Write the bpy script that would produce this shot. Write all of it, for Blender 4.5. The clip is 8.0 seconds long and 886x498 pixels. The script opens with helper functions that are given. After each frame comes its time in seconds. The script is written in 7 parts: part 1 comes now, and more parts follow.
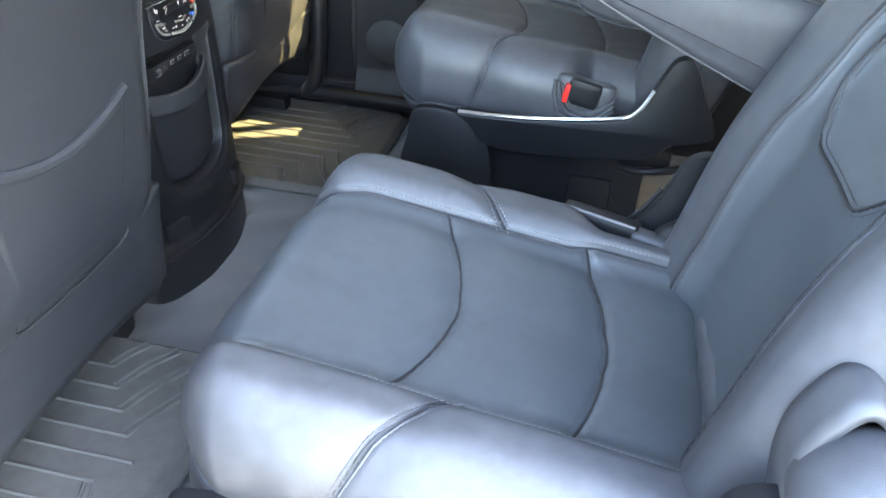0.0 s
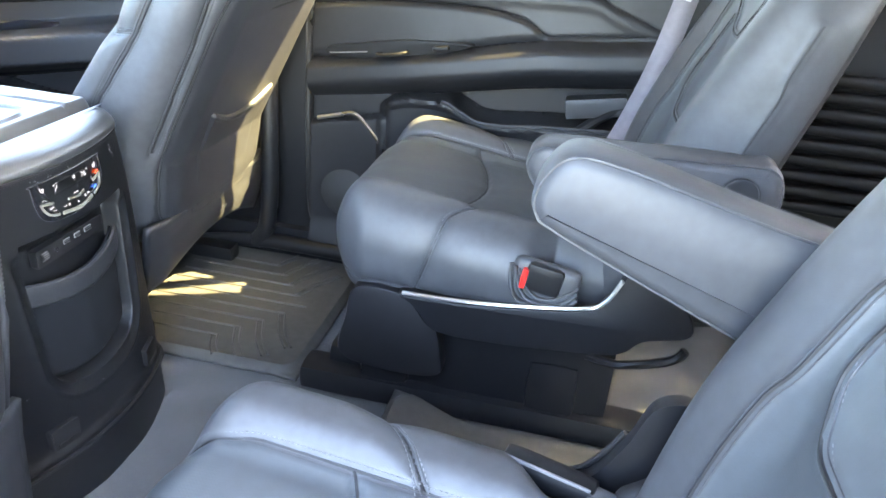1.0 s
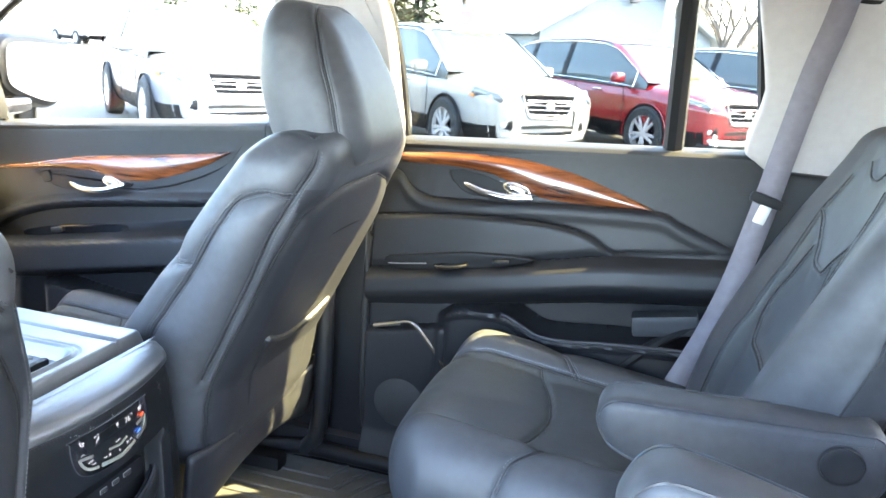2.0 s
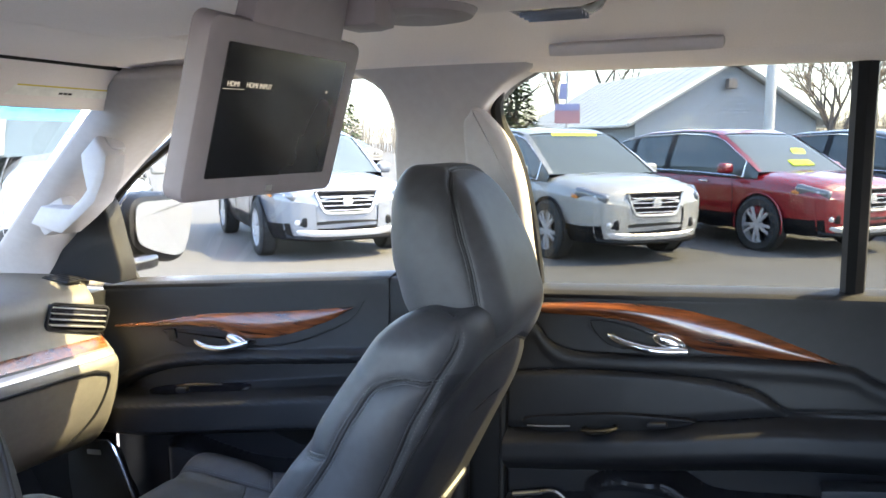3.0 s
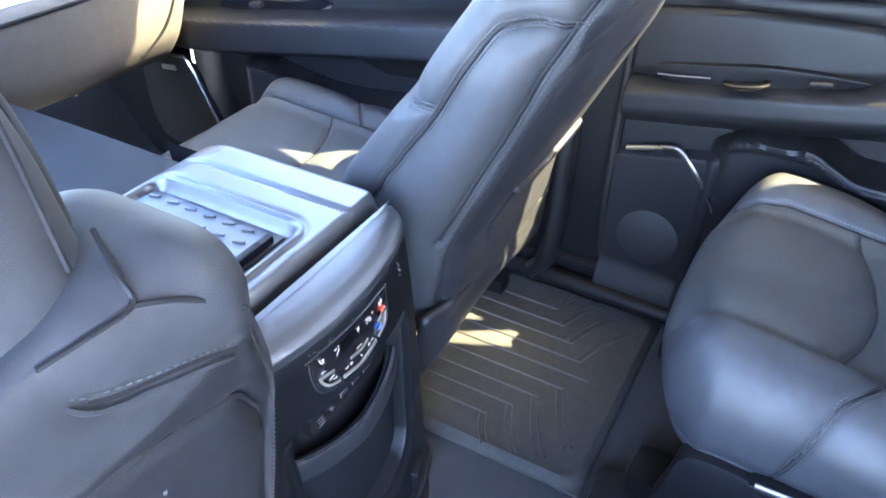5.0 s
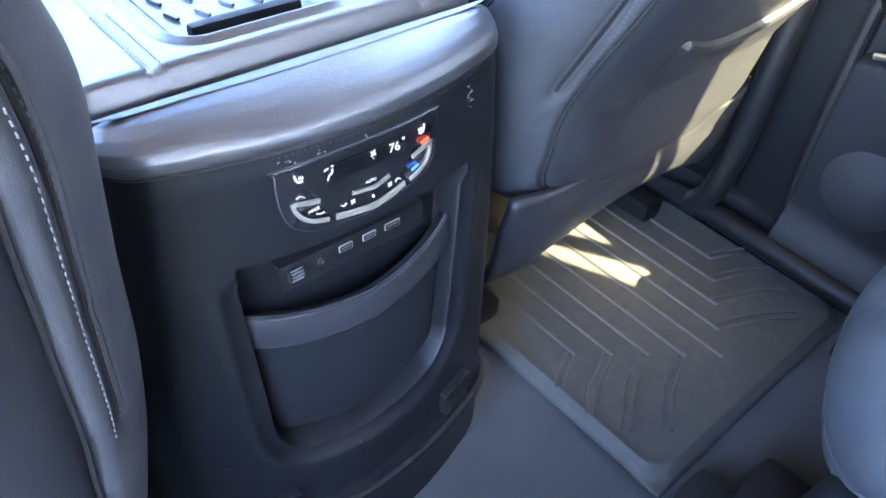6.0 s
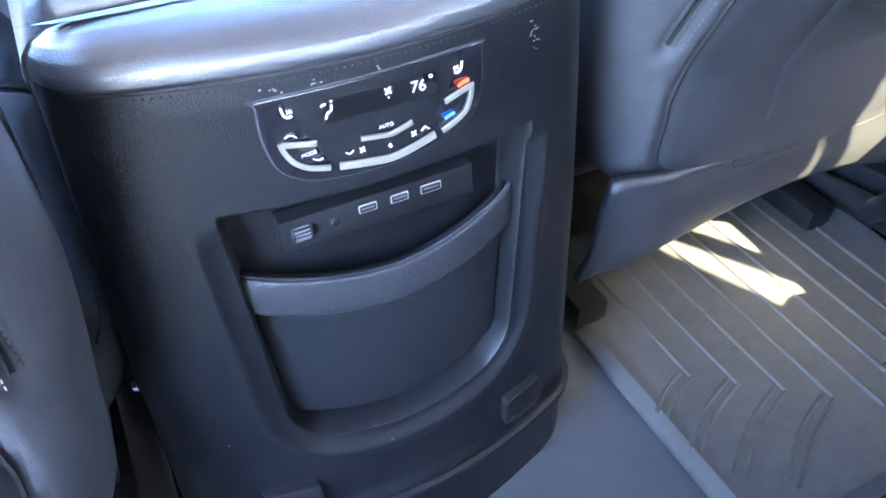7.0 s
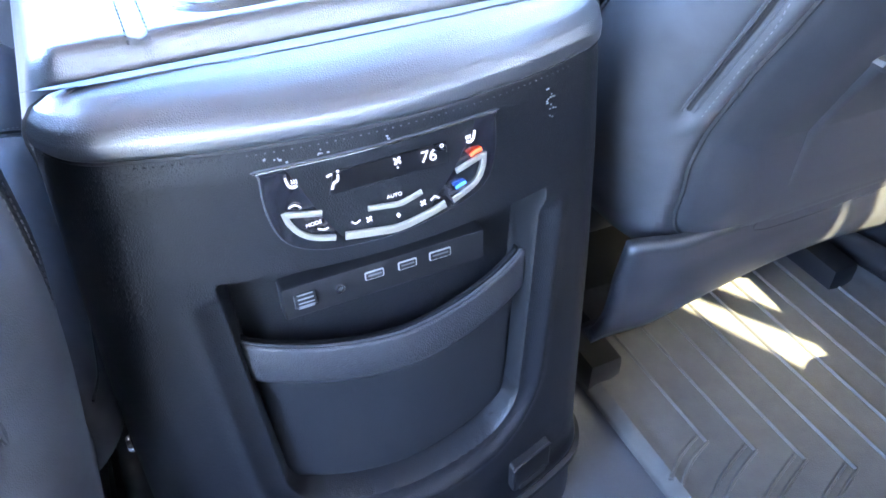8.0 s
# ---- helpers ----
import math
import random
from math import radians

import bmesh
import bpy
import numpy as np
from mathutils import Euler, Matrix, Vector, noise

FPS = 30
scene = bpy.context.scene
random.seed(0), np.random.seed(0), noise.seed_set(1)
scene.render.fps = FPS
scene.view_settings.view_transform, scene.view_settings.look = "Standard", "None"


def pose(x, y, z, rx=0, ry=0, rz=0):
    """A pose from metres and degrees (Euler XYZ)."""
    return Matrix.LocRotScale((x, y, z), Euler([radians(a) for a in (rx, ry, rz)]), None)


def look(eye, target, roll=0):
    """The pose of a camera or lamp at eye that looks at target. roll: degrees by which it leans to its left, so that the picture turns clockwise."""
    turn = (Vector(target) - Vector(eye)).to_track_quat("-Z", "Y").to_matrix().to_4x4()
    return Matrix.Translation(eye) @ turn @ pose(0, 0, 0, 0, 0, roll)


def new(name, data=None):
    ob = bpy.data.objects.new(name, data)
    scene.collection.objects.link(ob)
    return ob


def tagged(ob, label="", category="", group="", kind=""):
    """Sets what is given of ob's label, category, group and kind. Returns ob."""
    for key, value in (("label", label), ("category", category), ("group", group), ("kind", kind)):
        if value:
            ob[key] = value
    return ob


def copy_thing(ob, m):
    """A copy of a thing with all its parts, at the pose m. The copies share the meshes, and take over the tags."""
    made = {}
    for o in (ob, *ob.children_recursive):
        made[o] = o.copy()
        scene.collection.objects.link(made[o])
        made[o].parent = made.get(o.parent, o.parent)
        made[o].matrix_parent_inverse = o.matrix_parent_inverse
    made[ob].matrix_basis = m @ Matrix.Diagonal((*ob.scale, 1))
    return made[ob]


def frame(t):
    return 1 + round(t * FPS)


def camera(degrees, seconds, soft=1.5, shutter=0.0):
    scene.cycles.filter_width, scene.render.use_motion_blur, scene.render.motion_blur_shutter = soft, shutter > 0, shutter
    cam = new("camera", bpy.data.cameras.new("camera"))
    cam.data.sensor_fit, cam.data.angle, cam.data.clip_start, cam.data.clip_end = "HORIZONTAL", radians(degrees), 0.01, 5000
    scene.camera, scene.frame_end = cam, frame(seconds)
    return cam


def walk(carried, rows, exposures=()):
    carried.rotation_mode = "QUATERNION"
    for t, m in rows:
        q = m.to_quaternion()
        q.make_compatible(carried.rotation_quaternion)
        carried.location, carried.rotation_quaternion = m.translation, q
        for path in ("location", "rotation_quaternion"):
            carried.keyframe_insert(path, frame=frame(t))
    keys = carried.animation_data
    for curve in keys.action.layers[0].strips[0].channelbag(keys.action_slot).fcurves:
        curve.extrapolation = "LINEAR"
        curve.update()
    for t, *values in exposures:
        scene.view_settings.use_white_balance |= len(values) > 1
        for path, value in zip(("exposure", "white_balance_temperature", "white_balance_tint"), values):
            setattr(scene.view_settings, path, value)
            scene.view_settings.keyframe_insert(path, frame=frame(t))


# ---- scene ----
cam = camera(60.5, 8.0, soft=1.6, shutter=0.0)
PATH = [
    (0, (0.14, -1.168, 1.24), (-0.145, 0.479, 0.142), 3.9),
    (0.3, (0.159, -1.046, 1.246), (-0.135, 0.636, 0.203), 3.9),
    (0.5, (0.159, -1.021, 1.264), (-0.117, 0.69, 0.265), 5.1),
    (1, (0.174, -0.906, 1.293), (-0.139, 0.865, 0.419), 5.0),
    (1.5, (0.166, -0.847, 1.341), (-0.191, 0.993, 0.643), 4.9),
    (2, (0.129, -0.797, 1.4), (-0.38, 1.067, 0.883), 4.0),
    (2.2, (0.116, -0.775, 1.431), (-0.487, 1.076, 0.975), 2.8),
    (3.3, (-0.031, -0.652, 1.504), (-0.826, 1.165, 1.243), -0.2),
    (3.5, (-0.053, -0.638, 1.509), (-0.851, 1.175, 1.235), -0.1),
    (4, (-0.114, -0.582, 1.49), (-0.898, 1.169, 0.925), 0.0),
    (4.5, (-0.125, -0.58, 1.497), (-0.867, 0.991, 0.506), -0.1),
    (4.7, (-0.135, -0.561, 1.485), (-0.873, 0.934, 0.382), 0.5),
    (5.8, (-0.184, -0.347, 1.263), (-1.078, 0.867, -0.052), 7.6),
    (6, (-0.164, -0.289, 1.198), (-1.211, 0.765, -0.14), 6.0),
    (6.5, (-0.15, -0.191, 1.144), (-1.418, 0.537, -0.221), -0.4),
    (7, (-0.161, -0.151, 1.11), (-1.464, 0.509, -0.256), -0.5),
    (7.5, (-0.171, -0.14, 1.102), (-1.509, 0.498, -0.24), -0.2),
    (8, (-0.188, -0.132, 1.119), (-1.554, 0.513, -0.192), -0.0),
]
EXPOSURES = [(0, 6.32, 7700, 9), (0.5, 6.75, 7700, 11), (1.0, 6.87, 7600, 11), (1.6, 6.82, 7100, 9), (2.2, 6.05, 6700, 10), (2.8, 4.95, 6600, 13), (3.3, 4.53, 6700, 17), (4.0, 4.65, 6400, 17), (4.7, 6.22, 6000, 18), (5.8, 6.65, 6000, 16), (6.5, 7.2, 5800, 16), (8.0, 7.4, 5700, 16)]
walk(cam, [(t, look(eye, target, roll)) for t, eye, target, roll in PATH], EXPOSURES)

# ---- daylight ----
SUN = Vector((0.85, 0.285, 1.0)).normalized()
world = bpy.data.worlds.new("sky")
scene.world = world
world.use_nodes = True
wn = world.node_tree
wn.nodes.clear()
sky = wn.nodes.new("ShaderNodeTexSky")
sky.sky_type, sky.sun_disc = "NISHITA", False
sky.sun_elevation = math.asin(SUN.z)
sky.sun_rotation = math.atan2(SUN.x, SUN.y)
sky.air_density, sky.dust_density, sky.ozone_density = 1.0, 1.5, 1.0
bg = wn.nodes.new("ShaderNodeBackground")
bg.inputs["Strength"].default_value = 0.15
wout = wn.nodes.new("ShaderNodeOutputWorld")
wn.links.new(sky.outputs[0], bg.inputs[0])
wn.links.new(bg.outputs[0], wout.inputs[0])
lamp = bpy.data.lights.new("sun", "SUN")
lamp.energy, lamp.angle, lamp.color = 1.4, radians(0.55), (1.0, 0.87, 0.45)
sun_ob = new("sun", lamp)
sun_ob.matrix_world = look(SUN * 60, (0, 0, 0))


# ---- mesh tools ----
from mathutils.kdtree import KDTree


def unite(*pieces):
    V, F, n = [], [], 0
    for v, f in pieces:
        v = np.asarray(v, float).reshape(-1, 3)
        V.append(v)
        F += [[i + n for i in q] for q in f]
        n += len(v)
    return np.concatenate(V), F


def holder(name, at, label, category, group="", kind=""):
    ob = new(name)
    ob.location = at
    ob.empty_display_size = 0.05
    return tagged(ob, label, category, group, kind)


def part(name, data, material, parent=None, label="", sharp=38, kind=""):
    V, F, *N = data
    me = bpy.data.meshes.new(name)
    me.from_pydata(np.asarray(V, float).tolist(), [], F)
    me.update()
    me.materials.append(material)
    me.shade_smooth()
    if N:
        me.normals_split_custom_set_from_vertices(np.asarray(N[0]).tolist())
    else:
        me.set_sharp_from_angle(angle=radians(sharp))
    ob = new(name, me)
    if parent is not None:
        ob.parent = parent
        if parent.parent is None and parent.type == "EMPTY":
            ob.matrix_parent_inverse = Matrix.Translation(-Vector(parent.location))
    return tagged(ob, label, kind=kind)


def thing(name, data, material, label, category, group="", kind="", sharp=38):
    return tagged(part(name, data, material, None, label, sharp), "", category, group, kind)


def moved(data, m):
    V, F = data
    M = np.array(m)
    return np.asarray(V) @ M[:3, :3].T + M[:3, 3], F


def flipped(data):
    V, F = data
    return V, [q[::-1] for q in F]


def mirror_y(data, y=0.0):
    V, F = data
    V = np.array(V, float)
    V[:, 1] = 2 * y - V[:, 1]
    return V, [q[::-1] for q in F]


def rbox(sx, sy, sz, r, nx=6, ny=6, nz=6):
    """A box with rounded edges, centred, with a lattice of points on it."""
    n = (nx, ny, nz)
    half = np.array([sx, sy, sz]) / 2
    ids, pts, F = {}, [], []

    def at(k):
        if k not in ids:
            ids[k] = len(pts)
            pts.append(k)
        return ids[k]

    for ax in range(3):
        b, c = (ax + 1) % 3, (ax + 2) % 3
        for side in (0, n[ax]):
            for i in range(n[b]):
                for j in range(n[c]):
                    q = []
                    for di, dj in ((0, 0), (1, 0), (1, 1), (0, 1)):
                        k = [0, 0, 0]
                        k[ax], k[b], k[c] = side, i + di, j + dj
                        q.append(at(tuple(k)))
                    F.append(q if side else q[::-1])
    P = np.array(pts, float) / np.array(n) * 2 - 1
    P = P * half
    r = min(r, half.min() * 0.999)
    inner = np.clip(P, -(half - r), half - r)
    d = P - inner
    ln = np.linalg.norm(d, axis=1, keepdims=True)
    return inner + r * d / np.maximum(ln, 1e-9), F


def normals(V, F):
    N = np.zeros_like(V)
    Q = np.array([f if len(f) == 4 else list(f) + [f[-1]] for f in F])
    n = np.cross(V[Q[:, 2]] - V[Q[:, 0]], V[Q[:, 3]] - V[Q[:, 1]])
    for k in range(4):
        np.add.at(N, Q[:, k], n)
    return N / np.maximum(np.linalg.norm(N, axis=1, keepdims=True), 1e-12)


def resample(pts, step=0.004):
    P = np.asarray(pts, float)
    s = np.r_[0, np.cumsum(np.linalg.norm(np.diff(P, axis=0), axis=1))]
    n = max(2, int(s[-1] / step) + 1)
    t = np.linspace(0, s[-1], n)
    return np.stack([np.interp(t, s, P[:, k]) for k in range(P.shape[1])], 1)


def curve(pts, n=12, closed=False):
    """A smooth line through points."""
    P = np.asarray(pts, float)
    m = len(P)
    out = []
    for i in range(m if closed else m - 1):
        g = [P[(i + k) % m] if closed else P[min(max(i + k, 0), m - 1)] for k in (-1, 0, 1, 2)]
        for t in np.arange(n) / n:
            out.append(0.5 * (2 * g[1] + (g[2] - g[0]) * t + (2 * g[0] - 5 * g[1] + 4 * g[2] - g[3]) * t**2 + (3 * g[1] - g[0] - 3 * g[2] + g[3]) * t**3))
    if not closed:
        out.append(P[-1])
    return np.array(out)


TREES = {}


def nearest(A, B):
    """For each point of A, the distance to and the index of the nearest of B."""
    if id(B) in TREES:
        tree = TREES[id(B)][1]
    else:
        tree = KDTree(len(B))
        for i, q in enumerate(B.tolist()):
            tree.insert(q, i)
        tree.balance()
        TREES.clear()
        TREES[id(B)] = (B, tree)
    found = [tree.find(q) for q in np.asarray(A).tolist()]
    return np.array([f[2] for f in found]), np.array([f[1] for f in found])


def on_skin(V, pts, step=0.004):
    P = resample(pts, step)
    _, I = nearest(P, V)
    S = V[I]
    if len(S) > 6:
        for _ in range(14):
            S[1:-1] = (S[:-2] + 2 * S[1:-1] + S[2:]) / 4
    return S


def sewn(V, F, lines, depth=0.005, width=0.0045, puff=0.006, reach=0.035):
    """Pulls seams into a padded skin. Gives the new points and the seams as they lie on the skin."""
    N = normals(V, F)
    paths = [on_skin(V, p) for p in lines]
    D, _ = nearest(V, np.concatenate(paths))
    _, I = nearest(np.concatenate(paths), V)
    low, k = [], 0
    for p in paths:
        low.append(p - N[I[k : k + len(p)]] * depth * 0.72)
        k += len(p)
    W = V + N * (puff * (1 - np.exp(-((D / reach) ** 2))) - depth * np.exp(-((D / width) ** 2)))[:, None]
    return W, paths, low


def ridges(V, F, paths, off=0.0042, r=0.0019, lift=0.0):
    """A raised welt on either side of each seam."""
    N = normals(V, F)
    out = []
    for p in paths:
        if len(p) < 4:
            continue
        T = np.gradient(p, axis=0)
        _, I = nearest(p, V)
        S = np.cross(T, N[I])
        S /= np.maximum(np.linalg.norm(S, axis=1, keepdims=True), 1e-9)
        for s in (1, -1):
            q = p + S * off * s
            d, J = nearest(q, V)
            h = ((V[J] - q) * N[J]).sum(1, keepdims=True)
            q = q + N[J] * (h + lift)
            for _ in range(4):
                q[1:-1] = (q[:-2] + 2 * q[1:-1] + q[2:]) / 4
            k = np.minimum(np.arange(len(q)), np.arange(len(q))[::-1])
            out.append(tube(q, r * np.clip(0.3 + k * 0.35, 0, 1), 6))
    return out


def split(V, F, label, to):
    """The faces of a skin, taken into the car by to() and sorted into pieces by a label per face; shading runs on across them."""
    L = label(V[np.array(F)].mean(1))
    V, F = to((V, F))
    N = normals(V, F)
    out = {}
    for k in dict.fromkeys(L):
        fs = [f for f, l in zip(F, L) if l == k]
        used = sorted({i for f in fs for i in f})
        back = {v: n for n, v in enumerate(used)}
        out[k] = (V[used], [[back[i] for i in f] for f in fs], N[used])
    return out


def tube(path, r, n=6, closed=False, flat=1.0):
    P = np.asarray(path, float)
    m = len(P)
    T = np.roll(P, -1, 0) - np.roll(P, 1, 0) if closed else np.gradient(P, axis=0)
    T /= np.maximum(np.linalg.norm(T, axis=1, keepdims=True), 1e-9)
    up = np.array([0.3, 0.2, 0.93])
    if abs(T @ up).max() > 0.97:
        up = np.array([0.9, -0.3, 0.1])
    A = np.cross(T, up)
    A /= np.maximum(np.linalg.norm(A, axis=1, keepdims=True), 1e-9)
    B = np.cross(A, T)
    R = np.broadcast_to(np.asarray(r, float), (m,))
    V = np.concatenate([P + (np.cos(a) * A + flat * np.sin(a) * B) * R[:, None] for a in np.arange(n) / n * 2 * np.pi])
    F = []
    for k in range(n):
        for i in range(m if closed else m - 1):
            j = (i + 1) % m
            F.append([k * m + i, k * m + j, (k + 1) % n * m + j, (k + 1) % n * m + i])
    if not closed:
        F += [[k * m for k in range(n)], [k * m + m - 1 for k in range(n)][::-1]]
    return V, F


def sheet(fn, nu, nv, u=(0, 1), v=(0, 1)):
    """A skin over a grid: fn takes arrays u, v and gives points."""
    U, W = np.meshgrid(np.linspace(*u, nu + 1), np.linspace(*v, nv + 1), indexing="ij")
    V = np.stack(fn(U.ravel(), W.ravel()), 1)
    F = [[i * (nv + 1) + j, (i + 1) * (nv + 1) + j, (i + 1) * (nv + 1) + j + 1, i * (nv + 1) + j + 1] for i in range(nu) for j in range(nv)]
    return V, F


def inset(P, d):
    """A closed outline moved inwards by d (outline counter-clockwise)."""
    P = np.asarray(P, float)
    a, b = P - np.roll(P, 1, 0), np.roll(P, -1, 0) - P
    a /= np.maximum(np.linalg.norm(a, axis=1, keepdims=True), 1e-9)
    b /= np.maximum(np.linalg.norm(b, axis=1, keepdims=True), 1e-9)
    n = np.stack([-(a + b)[:, 1], (a + b)[:, 0]], 1)
    n /= np.maximum(np.linalg.norm(n, axis=1, keepdims=True), 1e-9)
    return P + d * n


def prism(outline, d0, d1, bevel, place):
    """An outline (a, b) drawn out from depth d0 to d1, with its front edge rounded. place(a, b, c) gives x, y, z."""
    P = np.asarray(outline, float)
    area = (P[:, 0] * np.roll(P[:, 1], -1) - P[:, 1] * np.roll(P[:, 0], -1)).sum()
    if area < 0:
        P = P[::-1]
    s = 1 if d1 > d0 else -1
    rings = [(P, d0), (P, d1 - s * bevel), (inset(P, 0.3 * bevel), d1 - s * 0.3 * bevel), (inset(P, bevel), d1)] if bevel else [(P, d0), (P, d1)]
    V = np.concatenate([np.stack(place(p[:, 0], p[:, 1], np.full(len(p), c)), 1) for p, c in rings])
    m, F = len(P), []
    for k in range(len(rings) - 1):
        F += [[k * m + i, k * m + (i + 1) % m, (k + 1) * m + (i + 1) % m, (k + 1) * m + i] for i in range(m)]
    F.append(list(range(m))[::-1])
    F.append([(len(rings) - 1) * m + i for i in range(m)])
    vol = 0.0
    for f in F:
        for k in range(1, len(f) - 1):
            vol += np.dot(V[f[0]], np.cross(V[f[k]], V[f[k + 1]]))
    return V, (F if vol > 0 else [f[::-1] for f in F])


def lathe(profile, n=24):
    """A profile (radius, height) turned round z."""
    P = np.asarray(profile, float)
    m = len(P)
    V = np.concatenate([np.stack([P[:, 0] * np.cos(a), P[:, 0] * np.sin(a), P[:, 1]], 1) for a in np.arange(n) / n * 2 * np.pi])
    F = [[k * m + i, (k + 1) % n * m + i, (k + 1) % n * m + i + 1, k * m + i + 1] for k in range(n) for i in range(m - 1)]
    return V, F


def stitches(paths, length=0.0042, gap=0.0022, r=0.0007, lift=0.0):
    out = []
    for p in paths:
        s = resample(p, 0.001)
        step = max(2, int((length + gap) / 0.001))
        k = max(2, int(length / 0.001))
        for i in range(0, len(s) - k, step):
            a, b = s[i], s[i + k - 1]
            t = b - a
            t = t / max(np.linalg.norm(t), 1e-9)
            u = np.cross(t, (0.2, 0.35, 0.9))
            u /= max(np.linalg.norm(u), 1e-9)
            w = np.cross(u, t)
            c = [(1, 0), (-0.5, 0.87), (-0.5, -0.87)]
            V = [q + r * (x * u + y * w) for q in (a, b) for x, y in c]
            out.append((V, [[0, 1, 4, 3], [1, 2, 5, 4], [2, 0, 3, 5], [2, 1, 0], [3, 4, 5]]))
    return unite(*out)


def smooth(x, a, b):
    t = np.clip((np.asarray(x, float) - a) / (b - a), 0, 1)
    return t * t * (3 - 2 * t)


def loop2(half_a, half_b, r, n=5):
    """A rounded rectangle as an outline."""
    out = []
    for ca, cb, a0 in ((half_a - r, half_b - r, 0), (r - half_a, half_b - r, 90), (r - half_a, r - half_b, 180), (half_a - r, r - half_b, 270)):
        for k in range(n + 1):
            a = radians(a0 + 90 * k / n)
            out.append((ca + r * math.cos(a), cb + r * math.sin(a)))
    return np.array(out)


# ---- materials ----
def material(name, base, rough=0.5, metal=0.0, vary=0.12, scale=60.0, bump=0.0, bump_scale=400.0, cells=False, blotch=3.0, rough_vary=0.08, coat=0.0, spec=0.5, sheen=0.0):
    m = bpy.data.materials.new(name)
    m.use_nodes = True
    nt = m.node_tree
    b = nt.nodes["Principled BSDF"]
    b.inputs["Metallic"].default_value = metal
    b.inputs["Coat Weight"].default_value = coat
    b.inputs["Coat Roughness"].default_value = 0.05
    b.inputs["Specular IOR Level"].default_value = spec
    b.inputs["Sheen Weight"].default_value = sheen
    co = nt.nodes.new("ShaderNodeTexCoord")
    fine, wide = nt.nodes.new("ShaderNodeTexNoise"), nt.nodes.new("ShaderNodeTexNoise")
    fine.inputs["Scale"].default_value, wide.inputs["Scale"].default_value = scale, blotch
    wide.inputs["Detail"].default_value = 5.0
    add = nt.nodes.new("ShaderNodeMath")
    add.operation = "ADD"
    mapr = nt.nodes.new("ShaderNodeMapRange")
    mapr.inputs["From Min"].default_value, mapr.inputs["From Max"].default_value = 0.7, 1.3
    mapr.inputs["To Min"].default_value, mapr.inputs["To Max"].default_value = 1 - vary, 1 + vary
    mul = nt.nodes.new("ShaderNodeVectorMath")
    mul.operation = "SCALE"
    mul.inputs[0].default_value = base
    for n in (fine, wide):
        nt.links.new(co.outputs["Object"], n.inputs["Vector"])
    nt.links.new(fine.outputs["Fac"], add.inputs[0])
    nt.links.new(wide.outputs["Fac"], add.inputs[1])
    nt.links.new(add.outputs[0], mapr.inputs["Value"])
    nt.links.new(mapr.outputs[0], mul.inputs["Scale"])
    nt.links.new(mul.outputs[0], b.inputs["Base Color"])
    rr = nt.nodes.new("ShaderNodeMapRange")
    rr.inputs["From Min"].default_value, rr.inputs["From Max"].default_value = 0.3, 0.7
    rr.inputs["To Min"].default_value, rr.inputs["To Max"].default_value = max(0.02, rough - rough_vary), min(1, rough + rough_vary)
    nt.links.new(wide.outputs["Fac"], rr.inputs["Value"])
    nt.links.new(rr.outputs[0], b.inputs["Roughness"])
    if bump:
        if cells:
            g = nt.nodes.new("ShaderNodeTexVoronoi")
            g.feature = "DISTANCE_TO_EDGE"
            h = g.outputs["Distance"]
        else:
            g = nt.nodes.new("ShaderNodeTexNoise")
            g.inputs["Detail"].default_value = 3.0
            h = g.outputs["Fac"]
        g.inputs["Scale"].default_value = bump_scale
        nt.links.new(co.outputs["Object"], g.inputs["Vector"])
        bp = nt.nodes.new("ShaderNodeBump")
        bp.inputs["Strength"].default_value, bp.inputs["Distance"].default_value = bump, 0.001
        nt.links.new(h, bp.inputs["Height"])
        nt.links.new(bp.outputs[0], b.inputs["Normal"])
    return m


def perforated(name, base, rough):
    """Leather with rows of fine punched holes."""
    m = material(name, base, rough, bump=0.0)
    nt = m.node_tree
    b = nt.nodes["Principled BSDF"]
    co = nt.nodes.new("ShaderNodeTexCoord")
    vo = nt.nodes.new("ShaderNodeTexVoronoi")
    vo.inputs["Scale"].default_value = 230.0
    vo.inputs["Randomness"].default_value = 0.0
    ramp = nt.nodes.new("ShaderNodeMapRange")
    ramp.inputs["From Min"].default_value, ramp.inputs["From Max"].default_value = 0.18, 0.32
    bp = nt.nodes.new("ShaderNodeBump")
    bp.inputs["Strength"].default_value, bp.inputs["Distance"].default_value = 0.06, 0.0008
    nt.links.new(co.outputs["Object"], vo.inputs["Vector"])
    nt.links.new(vo.outputs["Distance"], ramp.inputs["Value"])
    nt.links.new(ramp.outputs[0], bp.inputs["Height"])
    nt.links.new(bp.outputs[0], b.inputs["Normal"])
    return m


def glowing(name, color, strength):
    m = bpy.data.materials.new(name)
    m.use_nodes = True
    b = m.node_tree.nodes["Principled BSDF"]
    b.inputs["Base Color"].default_value = (*[0.1 * c for c in color], 1)
    b.inputs["Emission Color"].default_value = (*color, 1)
    b.inputs["Emission Strength"].default_value = strength
    return m


def pane_glass(name, tint=(1, 1, 1)):
    m = bpy.data.materials.new(name)
    m.use_nodes = True
    b = m.node_tree.nodes["Principled BSDF"]
    b.inputs["Base Color"].default_value = (*tint, 1)
    b.inputs["Transmission Weight"].default_value = 1.0
    b.inputs["Roughness"].default_value = 0.0
    b.inputs["IOR"].default_value = 1.25
    return m


